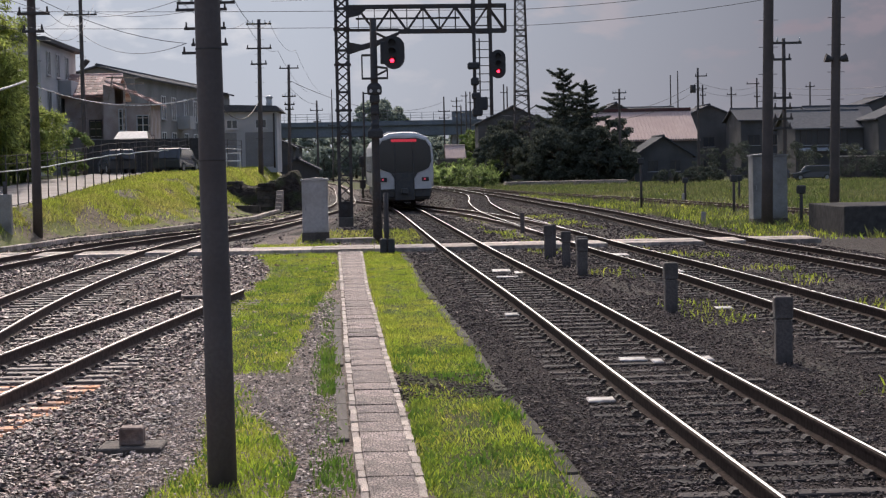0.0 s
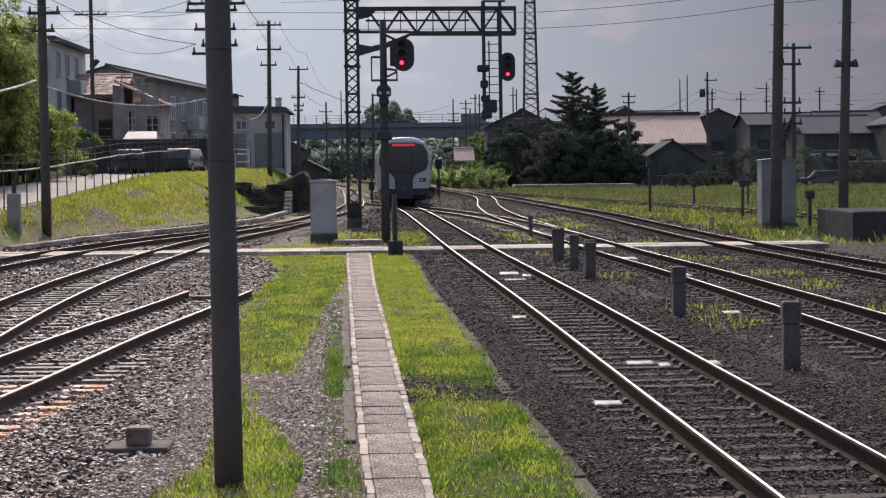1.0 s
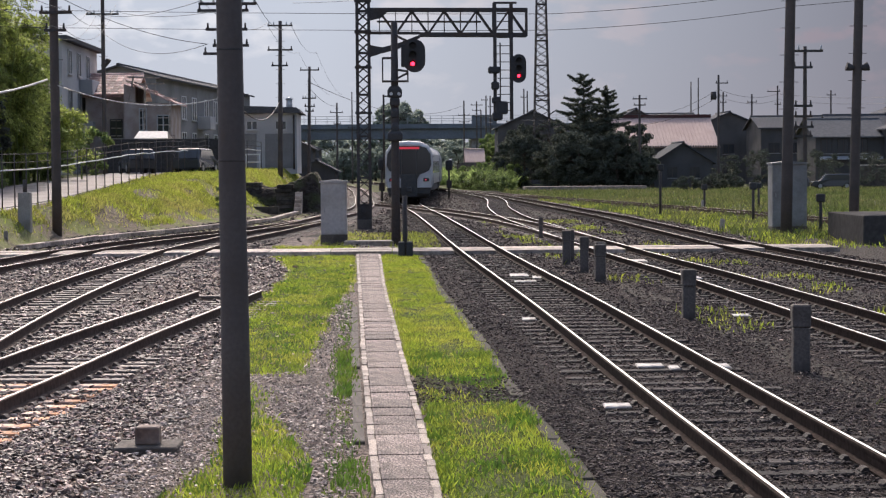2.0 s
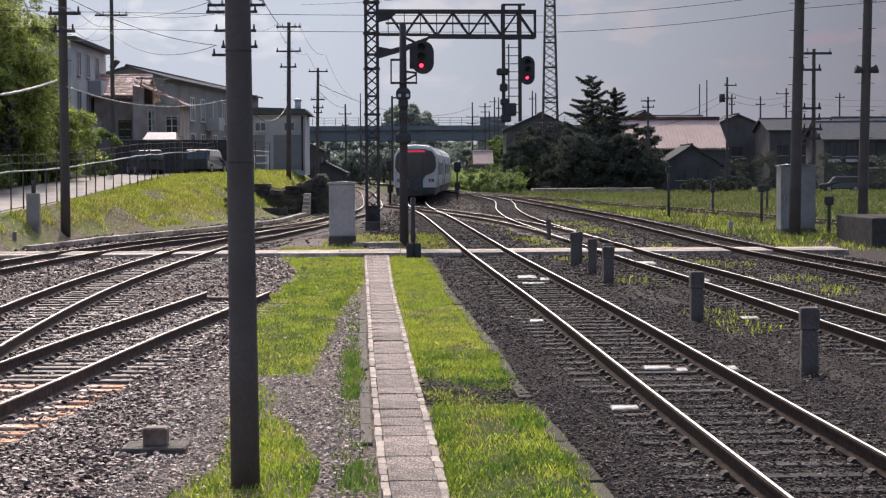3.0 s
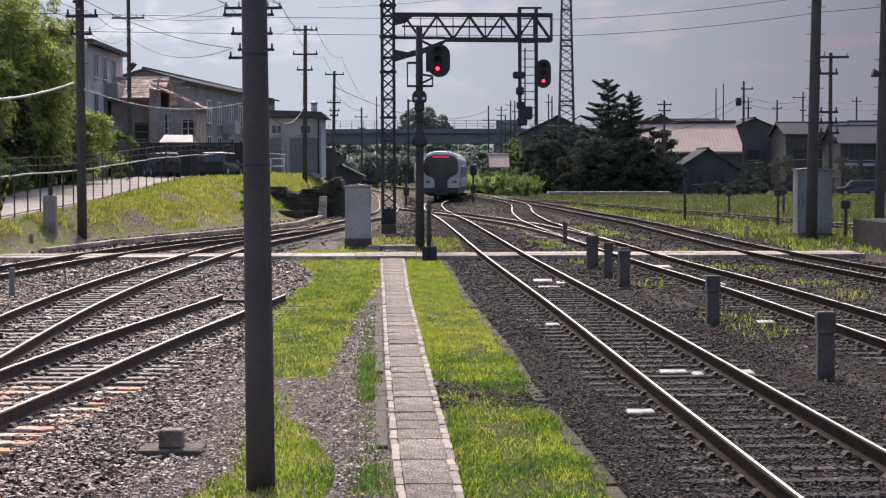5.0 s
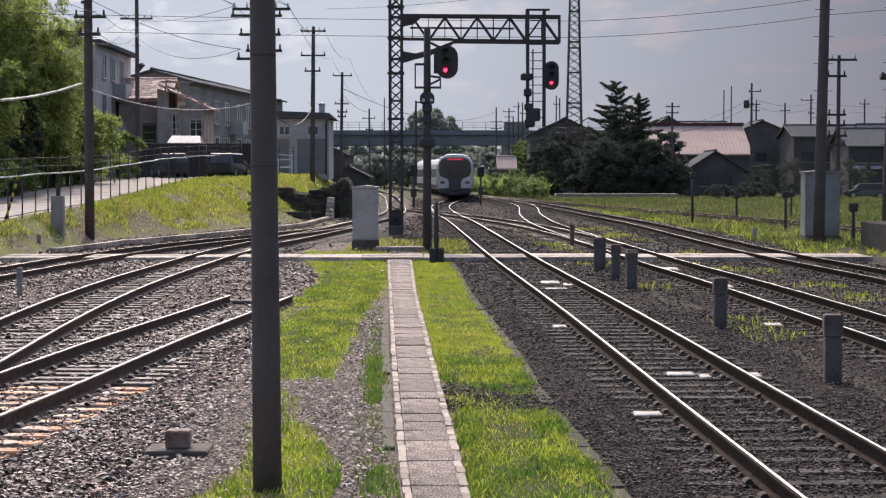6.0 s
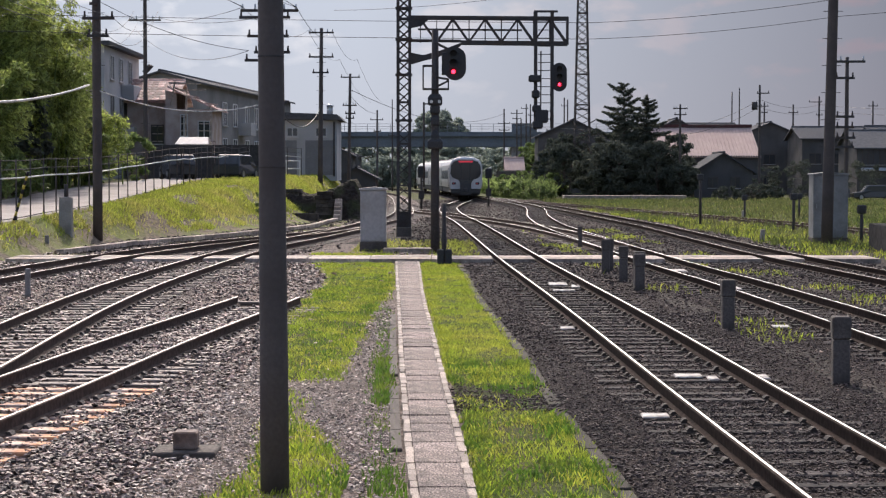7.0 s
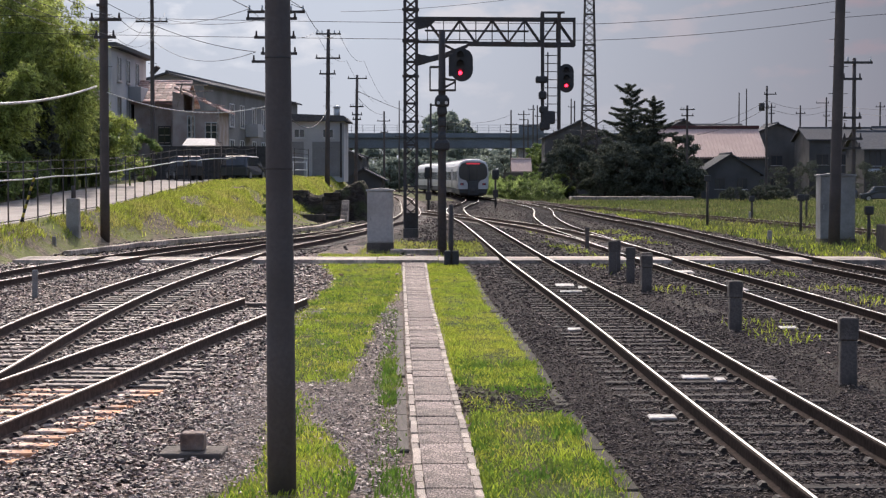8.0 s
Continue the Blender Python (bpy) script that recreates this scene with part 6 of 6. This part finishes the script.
    for x, y, w, d, h2, r, ridge in ((29.4, 228, 6, 8, 7.5, 1.6, "y"), (35.7, 240, 6, 8, 8.3, 0.6, "x"), (40.5, 226, 8, 9, 6.9, 1.7, "y"), (46.5, 214, 9, 9, 6.5, 1.3, "x"), (53, 210, 7, 8, 6.1, 1.7, "x"), (62, 226, 12, 9, 7.2, 2.0, "y"), (17.6, 240, 9, 8, 7.3, 2.0, "y"),
                                     (56, 190, 9, 8, 6.0, 1.9, "y"), (66, 200, 12, 9, 6.4, 2.4, "y"), (22, 250, 8, 8, 5.2, 1.8, "x"), (74, 210, 10, 9, 6, 2, "x")):
        wins = [(-w / 2 + 0.8 + k * 2.4, -w / 2 + 2.2 + k * 2.4, z, z + 1.2) for k in range(int((w - 1.5) / 2.4)) for z in (1.0, 3.6) if z + 1.3 < h2]
        house("house", "dark two-storey tiled house beyond the meadow", (x, y, 0), w, d, h2, r, M_RENDER_DK, M_TILE_GREY, ridge, wins)
    # house with pale balcony awnings
    b = house("house", "two-storey house with pale metal roof and light balcony wall", (48.0, 196, 0), 7.5, 9, 5.2, 1.8, M_RENDER_DK, M_ROOF_MID, "x", [(-3.2, -2.0, 3.4, 5.0), (-1.4, -0.2, 3.4, 5.0), (0.6, 1.8, 3.4, 5.0)])
    for k in range(4):
        bm = BM()
        v = [(-0.9, 2.75), (0.0, 3.05), (0.0, 3.11), (-0.9, 2.81)]
        x = -3.4 + 1.8 * k
        loft(bm, [[(x, p, q) for p, q in v], [(x + 1.3, p, q) for p, q in v]])
        part("awning", bm, M_ROOF_PALE, b, "small pale slanted awning")
    w = thing("boundary_wall", "long low pale-topped boundary wall beyond the meadow", "wall", (0, 0, 0), kind="structure")
    bm = BM()
    box(bm, 44, 80, 178, 178.3, -0.2, 2.1)
    part("wall", bm, M_CONC_DARK, w)
    bm = BM()
    box(bm, 43.9, 80.1, 177.9, 178.4, 2.1, 2.25)
    part("coping", bm, M_CONC_PALE, w)


def build_debris():
    """Stacked-timber retaining walls and a pale stepped trough where the bank breaks off."""
    rng = random.Random(15)
    for x0, x1, y, z1, lab in ((-8.15, -7.3, 99.5, 1.62, "short"), (-6.3, -5.5, 98.5, 1.45, "narrow"), (-4.9, -4.05, 99.2, 0.95, "low")):
        w = thing("retaining_wall", lab + " retaining wall of dark stacked sleeper timbers", "retaining wall", (0, y, 0), group="timber walls on the bank edge")
        z = max(min(height(x0, y), height(x1, y)) - 0.3, -0.2)
        k = 0
        while z < z1 - 0.05:
            bm = BM()
            d = rng.uniform(-0.05, 0.05)
            box(bm, x0 + rng.uniform(-0.12, 0.05), x1 + rng.uniform(-0.05, 0.12), -0.14 + d, 0.14 + d + 0.9 * (k % 2), z, z + 0.2)
            part("timber", bm, M_OLDTIMBER, w, bevel=0.02)
            z += 0.21
            k += 1
    for x, y, l, r in ((-6.9, 95, 1.9, -15), (-4.2, 112, 1.9, 35), (-4.6, 108, 2.2, 8)):
        bm = BM()
        box(bm, -l / 2, l / 2, -0.12, 0.12, -0.25, 0.15)
        solid("old_timber", bm, M_OLDTIMBER, "dark discarded sleeper timber on the bank edge", "timber", (x, y, height(x, y) + 0.1), rz=r, group="old timbers", bevel=0.02)
    xs, ys = np.linspace(-8.4, -3.7, 40), np.linspace(98.0, 108, 44)
    top = [(-8.4, 0.9), (-7.7, 1.55), (-7.2, 1.3), (-6.4, 1.35), (-5.7, 1.55), (-5.1, 1.8), (-4.5, 2.1), (-4.15, 1.7), (-3.95, 0.7), (-3.7, -0.1)]
    verts = []
    for y in ys:
        for x in xs:
            lump = noise.noise(Vector((x * 1.6, y * 0.9, 2))) + 0.5 * noise.noise(Vector((x * 4, y * 2.2, 5)))
            z = spline(top, x) * sstep(98.0, 99.6 + 0.5 * noise.noise(Vector((x * 1.3, 0, 1))), y) * sstep(108, 104.5, y)
            verts.append((x, y, max(z + 0.22 * lump * min(z, 1) - 0.05, height(x, y) - 0.1)))
    n = len(xs)
    heap = soup("earth_heap", np.array(verts), [(j * n + i, j * n + i + 1, (j + 1) * n + i + 1, (j + 1) * n + i) for j in range(len(ys) - 1) for i in range(n - 1)], M_EARTH)
    tagged(heap, "dark broken earth edge of the bank with debris", "earth heap", kind="structure")
    ch = thing("drain_chute", "pale concrete chute stepping down the bank edge", "drain chute", (-5.05, 95, 0))
    for k in range(5):
        bm = BM()
        box(bm, -0.19 - 0.02 * k, 0.17 - 0.02 * k, 0.75 * k, 0.75 * k + 0.73, -0.1, 0.32 + 0.19 * k)
        part("step", bm, M_CONC_PALE, ch, bevel=0.015)


def build_viaduct():
    v = thing("viaduct", "distant blue-grey road viaduct with a railing", "viaduct", (0, 330, 0))
    bm = BM()
    box(bm, -75, 40, -4, 4, 9.0, 9.8)
    part("deck", bm, M_VIADUCT, v)
    bm = BM()
    box(bm, -75, 40, -3.4, -3.0, 7.2, 9.0)
    box(bm, -75, 40, 3.0, 3.4, 7.2, 9.0)
    part("girder", bm, M_VIADUCT, v)
    for x in (-52, -30, -17, 14, 30):
        bm = BM()
        loft(bm, [[(x + a, b, z) for a, b in ((-0.8, -2.5), (0.8, -2.5), (0.8, 2.5), (-0.8, 2.5))] for z in (-0.3, 7.2)])
        part("pier", bm, M_CONC, v, bevel=0.05)
    for k in range(58):
        bm = BM()
        bar(bm, (-74 + 2 * k, -3.9, 9.8), (-74 + 2 * k, -3.9, 11.2), 0.09)
        part("railing_post", bm, M_GALV, v)
    bm = BM()
    for z in (11.2, 10.7, 10.3):
        bar(bm, (-75, -3.9, z), (40, -3.9, z), 0.06)
    part("rail", bm, M_GALV, v)
    bm = BM()
    box(bm, 13.2, 17.6, -4.2, -4.05, 9.4, 11.3)
    part("screen_panel", bm, M_VIADUCT, v, "dark blue-grey screen panel on the parapet")
    t = thing("lattice_tower", "tall tapering steel lattice transmission tower", "lattice tower", (17.2, 220, 0))
    lattice_mast(t, 0, 0, 0, 7, 2.65, 1.75, 1.2, 0.15, 0.09)
    lattice_mast(t, 0, 0, 7, 24, 1.75, 1.0, 0.9, 0.16, 0.12)
    lattice_mast(t, 0, 0, 24, 33, 1.0, 0.5, 0.9, 0.12, 0.07)
    for z in (3.2, 10, 17):
        bm = BM()
        k = 2.0 - 0.05 * z
        box(bm, -k / 2 - 0.1, k / 2 + 0.1, -k / 2 - 0.1, k / 2 + 0.1, z, z + 0.1)
        part("platform", bm, M_STEEL, t)
    bm = BM()
    bar(bm, (0.9, -0.8, 8.4), (1.7, -0.8, 8.9), 0.3, 0.12)
    part("antenna", bm, M_STEEL, t)


# ---- vehicles ----
def car(at, rz, label, material, van=False):
    c = thing("car", label, "car", at, rz, group="parked cars")
    w, l = 0.8, 1.9
    h1, h2 = (0.95, 1.85) if van else (0.8, 1.42)
    side = [(-l, 0.25), (l, 0.25), (l, h1 * 0.9), (l * 0.62, h1), (l * 0.35, h2 - 0.03), (-l * 0.75 if not van else -l * 0.97, h2), (-l * 0.99, h1)]
    bm = BM()
    loft(bm, [[(s * w * (1 if b < h1 + 0.01 else 0.86), a, b) for a, b in side] for s in (-1, 1)])
    part("body", bm, material, c, bevel=0.06)
    for s in (-1, 1):
        bm = BM()
        v = [(l * 0.52, h1 + 0.02), (l * 0.3, h2 - 0.12), (-l * 0.7, h2 - 0.1), (-l * 0.8, h1 + 0.02)]
        loft(bm, [[(s * (w * 0.95 + k), a, b) for a, b in v] for k in (-0.05, 0.01)])
        part("side_window", bm, M_PANE, c)
    bm = BM()
    loft(bm, [[(-w * 0.8, -l * 1.0 - k, h1 + 0.05), (w * 0.8, -l * 1.0 - k, h1 + 0.05), (w * 0.72, -l * (0.97 if van else 0.8) - k, h2 - 0.12), (-w * 0.72, -l * (0.97 if van else 0.8) - k, h2 - 0.12)] for k in (-0.06, 0.03)])
    part("rear_window", bm, M_PANE, c)
    for s in (-1, 1):
        for y in (-l * 0.62, l * 0.65):
            bm = BM()
            tube(bm, [(s * (w - 0.18), y, 0.3), (s * (w + 0.01), y, 0.3)], 0.3, 18)
            wh = part("wheel", bm, M_TYRE, c)
            bm = BM()
            tube(bm, [(s * (w + 0.01), y, 0.3), (s * (w + 0.025), y, 0.3)], 0.18, 14)
            part("rim", bm, M_GALV, wh)
    return c


def build_vehicles():
    car((-15.1, 109, height(-15.1, 109) + 0.04), 18, "small dark grey car parked on the lane", M_CAR_DARK)
    car((-11.6, 108.5, 2.1), -12, "dark car parked in the shade by the apartments", M_CAR_DARK)
    bm = BM()
    box(bm, 7.4, 11.9, 229, 229.4, -0.2, 2.75)
    solid("yard_wall", bm, M_CONC_DARK, "dark weathered wall before a small shed", "wall", kind="structure", bevel=0.03)
    house("shed", "small shed with a faded pinkish white metal roof", (9.75, 231, 0), 2.3, 4.6, 2.85, 1.45, M_RENDER_DK, M_PINKROOF, "x", category="shed", over=0.12)
    car((36.3, 172, 0), 80, "dark car parked beyond the meadow", M_CAR_DARK)
    car((40.2, 171, 0), 85, "dark grey car parked beyond the meadow", M_CAR_DARK)


# ---- the train ----
CAR_L, CARS = 20.6, 4


def car_section(k=1.0, dz=0.0):
    """Half-rounded body section: (x, z)."""
    pts = [(-1.36, 0.95), (-1.45, 1.5), (-1.45, 2.5), (-1.38, 3.1), (-1.15, 3.48), (-0.7, 3.68), (0, 3.74)]
    full = pts + [(-x, z) for x, z in pts[-2::-1]]
    return [(x * k, z * (0.5 + 0.5 * k) + dz) for x, z in full]


def build_car(rear, front):
    """A rail car centred on its origin on the rails, its rear end towards -y."""
    c = thing("train_car", "white diesel express rail car with dark window band" + (" and black end" if rear else ""), "train car", group="cars of the departing train")
    h = CAR_L / 2 - 0.15
    bm = BM()
    ends = [(-h, 0.93), (-h + 0.12, 0.985), (-h + 0.5, 1.0), (h - 0.5, 1.0), (h - 0.1, 0.985), (h, 0.93)] if rear or front else [(-h, 0.97), (-h + 0.1, 1.0), (h - 0.1, 1.0), (h, 0.97)]
    loft(bm, [[(x * k, y, z if z < 3 else 3 + (z - 3) * (0.75 + 0.25 * (k - 0.93) / 0.07)) for x, z in car_section()] for y, k in ends], smooth=False)
    part("body", bm, M_WHITE, c)
    for s in (-1, 1):
        bm = BM()
        box(bm, s * 1.44 - 0.025, s * 1.44 + 0.025, -h + 2.6, h - 2.6, 1.75, 2.6)
        band = part("window_band", bm, M_BLACKGLASS, c, "dark continuous side window band")
        bm = BM()
        for k in range(9):
            y = -h + 3.6 + k * (2 * h - 7.2) / 8
            box(bm, s * 1.445 - 0.03, s * 1.445 + 0.03, y - 0.16, y + 0.16, 1.76, 2.59)
        part("window_pillars", bm, M_WHITE, band)
        for y in (-h + 1.4, h - 1.4):
            bm = BM()
            box(bm, s * 1.44 - 0.02, s * 1.44 + 0.025, y - 0.45, y + 0.45, 1.02, 2.85)
            part("door", bm, M_GALV, c)
    bm = BM()
    box(bm, -1.25, 1.25, -h + 0.3, h - 0.3, 0.42, 0.95)
    part("underframe", bm, M_UNDER, c, bevel=0.05)
    for y in (-h + 3.4, h - 3.4):
        bm = BM()
        box(bm, -1.1, 1.1, y - 1.5, y + 1.5, 0.3, 0.75)
        bg = part("bogie", bm, M_UNDER, c, bevel=0.06)
        for dy in (-1.05, 1.05):
            for s in (-1, 1):
                bm = BM()
                tube(bm, [(s * 0.5, y + dy, 0.43), (s * 0.63, y + dy, 0.43)], 0.43, 20)
                part("wheel", bm, M_RUST, bg)
    for y in (-6, -2.0, 3.2, 6.5):
        bm = BM()
        box(bm, -0.75, 0.75, y - 0.95, y + 0.95, 3.6, 3.8)
        part("roof_unit", bm, M_CAB, c, "grey roof air conditioning box", bevel=0.08)
    if rear or front:
        e = -1 if rear else 1
        yb = e * h
        bm = BM()
        v = [(-1.2, 1.98), (-1.0, 1.86), (-0.6, 1.72), (0.6, 1.72), (1.0, 1.86), (1.2, 1.98), (1.33, 2.3), (1.28, 2.95), (1.05, 3.3), (0.6, 3.43), (-0.6, 3.43), (-1.05, 3.3), (-1.28, 2.95), (-1.33, 2.3)]
        loft(bm, [[(a, yb + e * (0.03), b) for a, b in v], [(a, yb - e * 0.05, b) for a, b in v]])
        mask = part("windscreen", bm, M_BLACKGLASS, c, "glossy black end mask with gangway door")
        bm = BM()
        loft(bm, [[(a, yb + e * 0.03 + d, b) for a, b in ((-0.48, 0.4), (0.48, 0.4), (0.48, 1.45), (0.66, 1.74), (-0.66, 1.74), (-0.48, 1.45))] for d in (-0.05, 0.05)])
        part("gangway_apron", bm, M_UNDER, mask, bevel=0.02)
        for x in (-0.46, 0.42):
            bm = BM()
            box(bm, x, x + 0.04, yb + e * 0.05 - 0.03, yb + e * 0.05 + 0.03, 1.0, 3.2)
            part("door_edge", bm, M_UNDER, mask)
        bm = BM()
        box(bm, -0.62, 0.62, yb + e * 0.06 - 0.02, yb + e * 0.06 + 0.02, 3.24, 3.37)
        part("destination_display", bm, M_RED_SOFT if rear else M_BLACKGLASS, mask, "glowing red end display" if rear else "")
        bm = BM()
        v = [(-1.25, 0.55), (1.25, 0.55), (1.32, 0.95), (-1.32, 0.95)]
        loft(bm, [[(a, yb - e * 0.1, b) for a, b in v], [(a, yb - e * 0.9, b) for a, b in v]])
        part("skirt", bm, M_UNDER, c, bevel=0.04)
        bm = BM()
        box(bm, -0.16, 0.16, yb + e * 0.3 - 0.3, yb + e * 0.3 + 0.3, 0.72, 1.0)
        part("coupler", bm, M_UNDER, c, bevel=0.04)
        for x in (-1.02, 1.02):
            bm = BM()
            box(bm, x - 0.17, x + 0.17, yb + e * 0.02 - 0.04, yb + e * 0.02 + 0.04, 1.32, 1.52)
            lp = part("tail_light", bm, M_BLACKGLASS, c, "black lamp recess", bevel=0.02)
            bm = BM()
            tube(bm, [(x - 0.03, yb + e * 0.055, 1.42), (x - 0.03, yb + e * 0.075, 1.42)], 0.05, 10)
            part("lamp", bm, M_TAIL if rear else M_INSUL, lp, "lit red tail lamp" if rear else "")
    return c


def build_train():
    return [build_car(i == 0, i == CARS - 1) for i in range(CARS)]


# ---- overhead wires ----
def build_wires():
    for za, zb, xa, xb in ((10.9, 11.6, -5.2, -6.7), (10.9, 11.6, -7.2, -8.2)):
        wire([(xa - 3, 20, za), (-6.2 + (xa + 6.2) * 1.0, 70, 8.6), (xb, 120, zb), (xb - 0.05, 160, 12.2), (-7.3 + (xb + 7.45), 230, 11.2)], 0.012, sag=0.7)
    wire([(-7.45, 120, 6.6), (-6.1, 70, 5.0)], 0.025, sag=1.0, label="slack black cable slung between poles")
    wire([(-12.0, 20, 5.4), (-11.95, 64.4, 5.45)], 0.042, "spiral_cable", "pale spiral-wrapped telephone cable", M_CABLE_PALE, 1.3, 30)
    wire([(-11.6, 64.4, 5.25), (-6.3, 70, 5.05)], 0.022, "spiral_cable", "pale spiral-wrapped telephone cable", M_CABLE_PALE, 0.5)
    for x, z in ((-12.2, 7.75), (-11.1, 7.75), (-12.0, 7.15), (-11.3, 7.15)):
        wire([(x - 2, 20, z + 2.5), (x, 64.4, z), (-17.1 + (x + 11.7) * 1.3, 110, 11.6 + (z - 7.4))], 0.01, sag=0.8)
    for za, zb, zc, zd in ((9.1, 8.45, 9.4, 12.4), (8.4, 7.8, 8.7, 11.6), (10.2, 9.9, 10.9, 14)):
        wire([(-30, 74, za), (6.1, 75, zb), (16, 75, zc), (45, 75, zd)], 0.011, sag=0.15, label="thin power line crossing above the gantry")
    for x, z in ((-7.25, 8.65), (-5.2, 8.6)):
        wire([(-11.7 + (x + 6.2) * 0.3, 64.5, z + 2.5), (x, 70, z)], 0.01, sag=0.15)
        wire([(-17.1 + (x + 6.2) * 0.85, 110, 11.55), (x, 70, z - 0.05)], 0.012, sag=0.4)
    wire([(-17.6, 110, 10.8), (-7.0, 70, 7.0)], 0.012, sag=0.9)
    wire([(-12.1, 64.5, 8.6), (-7.0, 70, 7.0)], 0.012, sag=0.35)
    for z in (7.0, 6.3):
        wire([(23.8, 186, z), (31.2, 180, z + 2.6), (47.2, 230, z + 4), (60, 200, z + 3)], 0.018, sag=0.6)
        wire([(10.2, 280, z + 3.2), (23.8, 186, z)], 0.018, sag=0.6)
    wire([(-7.5, 160, 9.7), (10.2, 280, 11.5)], 0.025, sag=2.0)
    wire([(-7.5, 160, 9.3), (-7.25, 230, 9.9)], 0.02, sag=0.5)
    wire([(30, 40, 9.8), (13.9, 64.8, 10.6), (-6, 110, 12)], 0.012, sag=0.6)


# ---- the train's run ----
def on_line(s_table, s):
    """Place on the main line at arc length s."""
    return Vector((np.interp(s, s_table[0], s_table[1]), np.interp(s, s_table[0], s_table[2]), RAIL_Z))


TRAIN = []


def motions():
    ys = np.arange(60, 298, 0.5)
    xs = np.array([spline(MAIN, y) for y in ys])
    table = (np.concatenate(([0], np.cumsum(np.hypot(np.diff(xs), np.diff(ys))))), xs, ys)
    tail0 = float(np.interp(90.5, ys, table[0]))
    for i, ob in enumerate(TRAIN):
        rows = []
        for k in range(33):
            t = k * 0.25
            mid = tail0 + 10.2 * t + CAR_L * (i + 0.5)
            a, b = on_line(table, mid - 6.8), on_line(table, mid + 6.8)
            d, m = b - a, (a + b) / 2
            rows.append((t, pose(m.x, m.y, m.z, 0, 0, -math.degrees(math.atan2(d.x, d.y)))))
        walk(ob, rows)


build_sky()
build_ground()
build_road()
build_beds()
build_lawn_soil()
build_poles()
build_gantry()
build_trackside()
build_fence()
build_buildings()
build_debris()
build_viaduct()
build_vehicles()
build_trees()
build_wires()
TRAIN += build_train()
build_grass()
build_stones()
build_crossing()
build_tracks()
build_path()
motions()
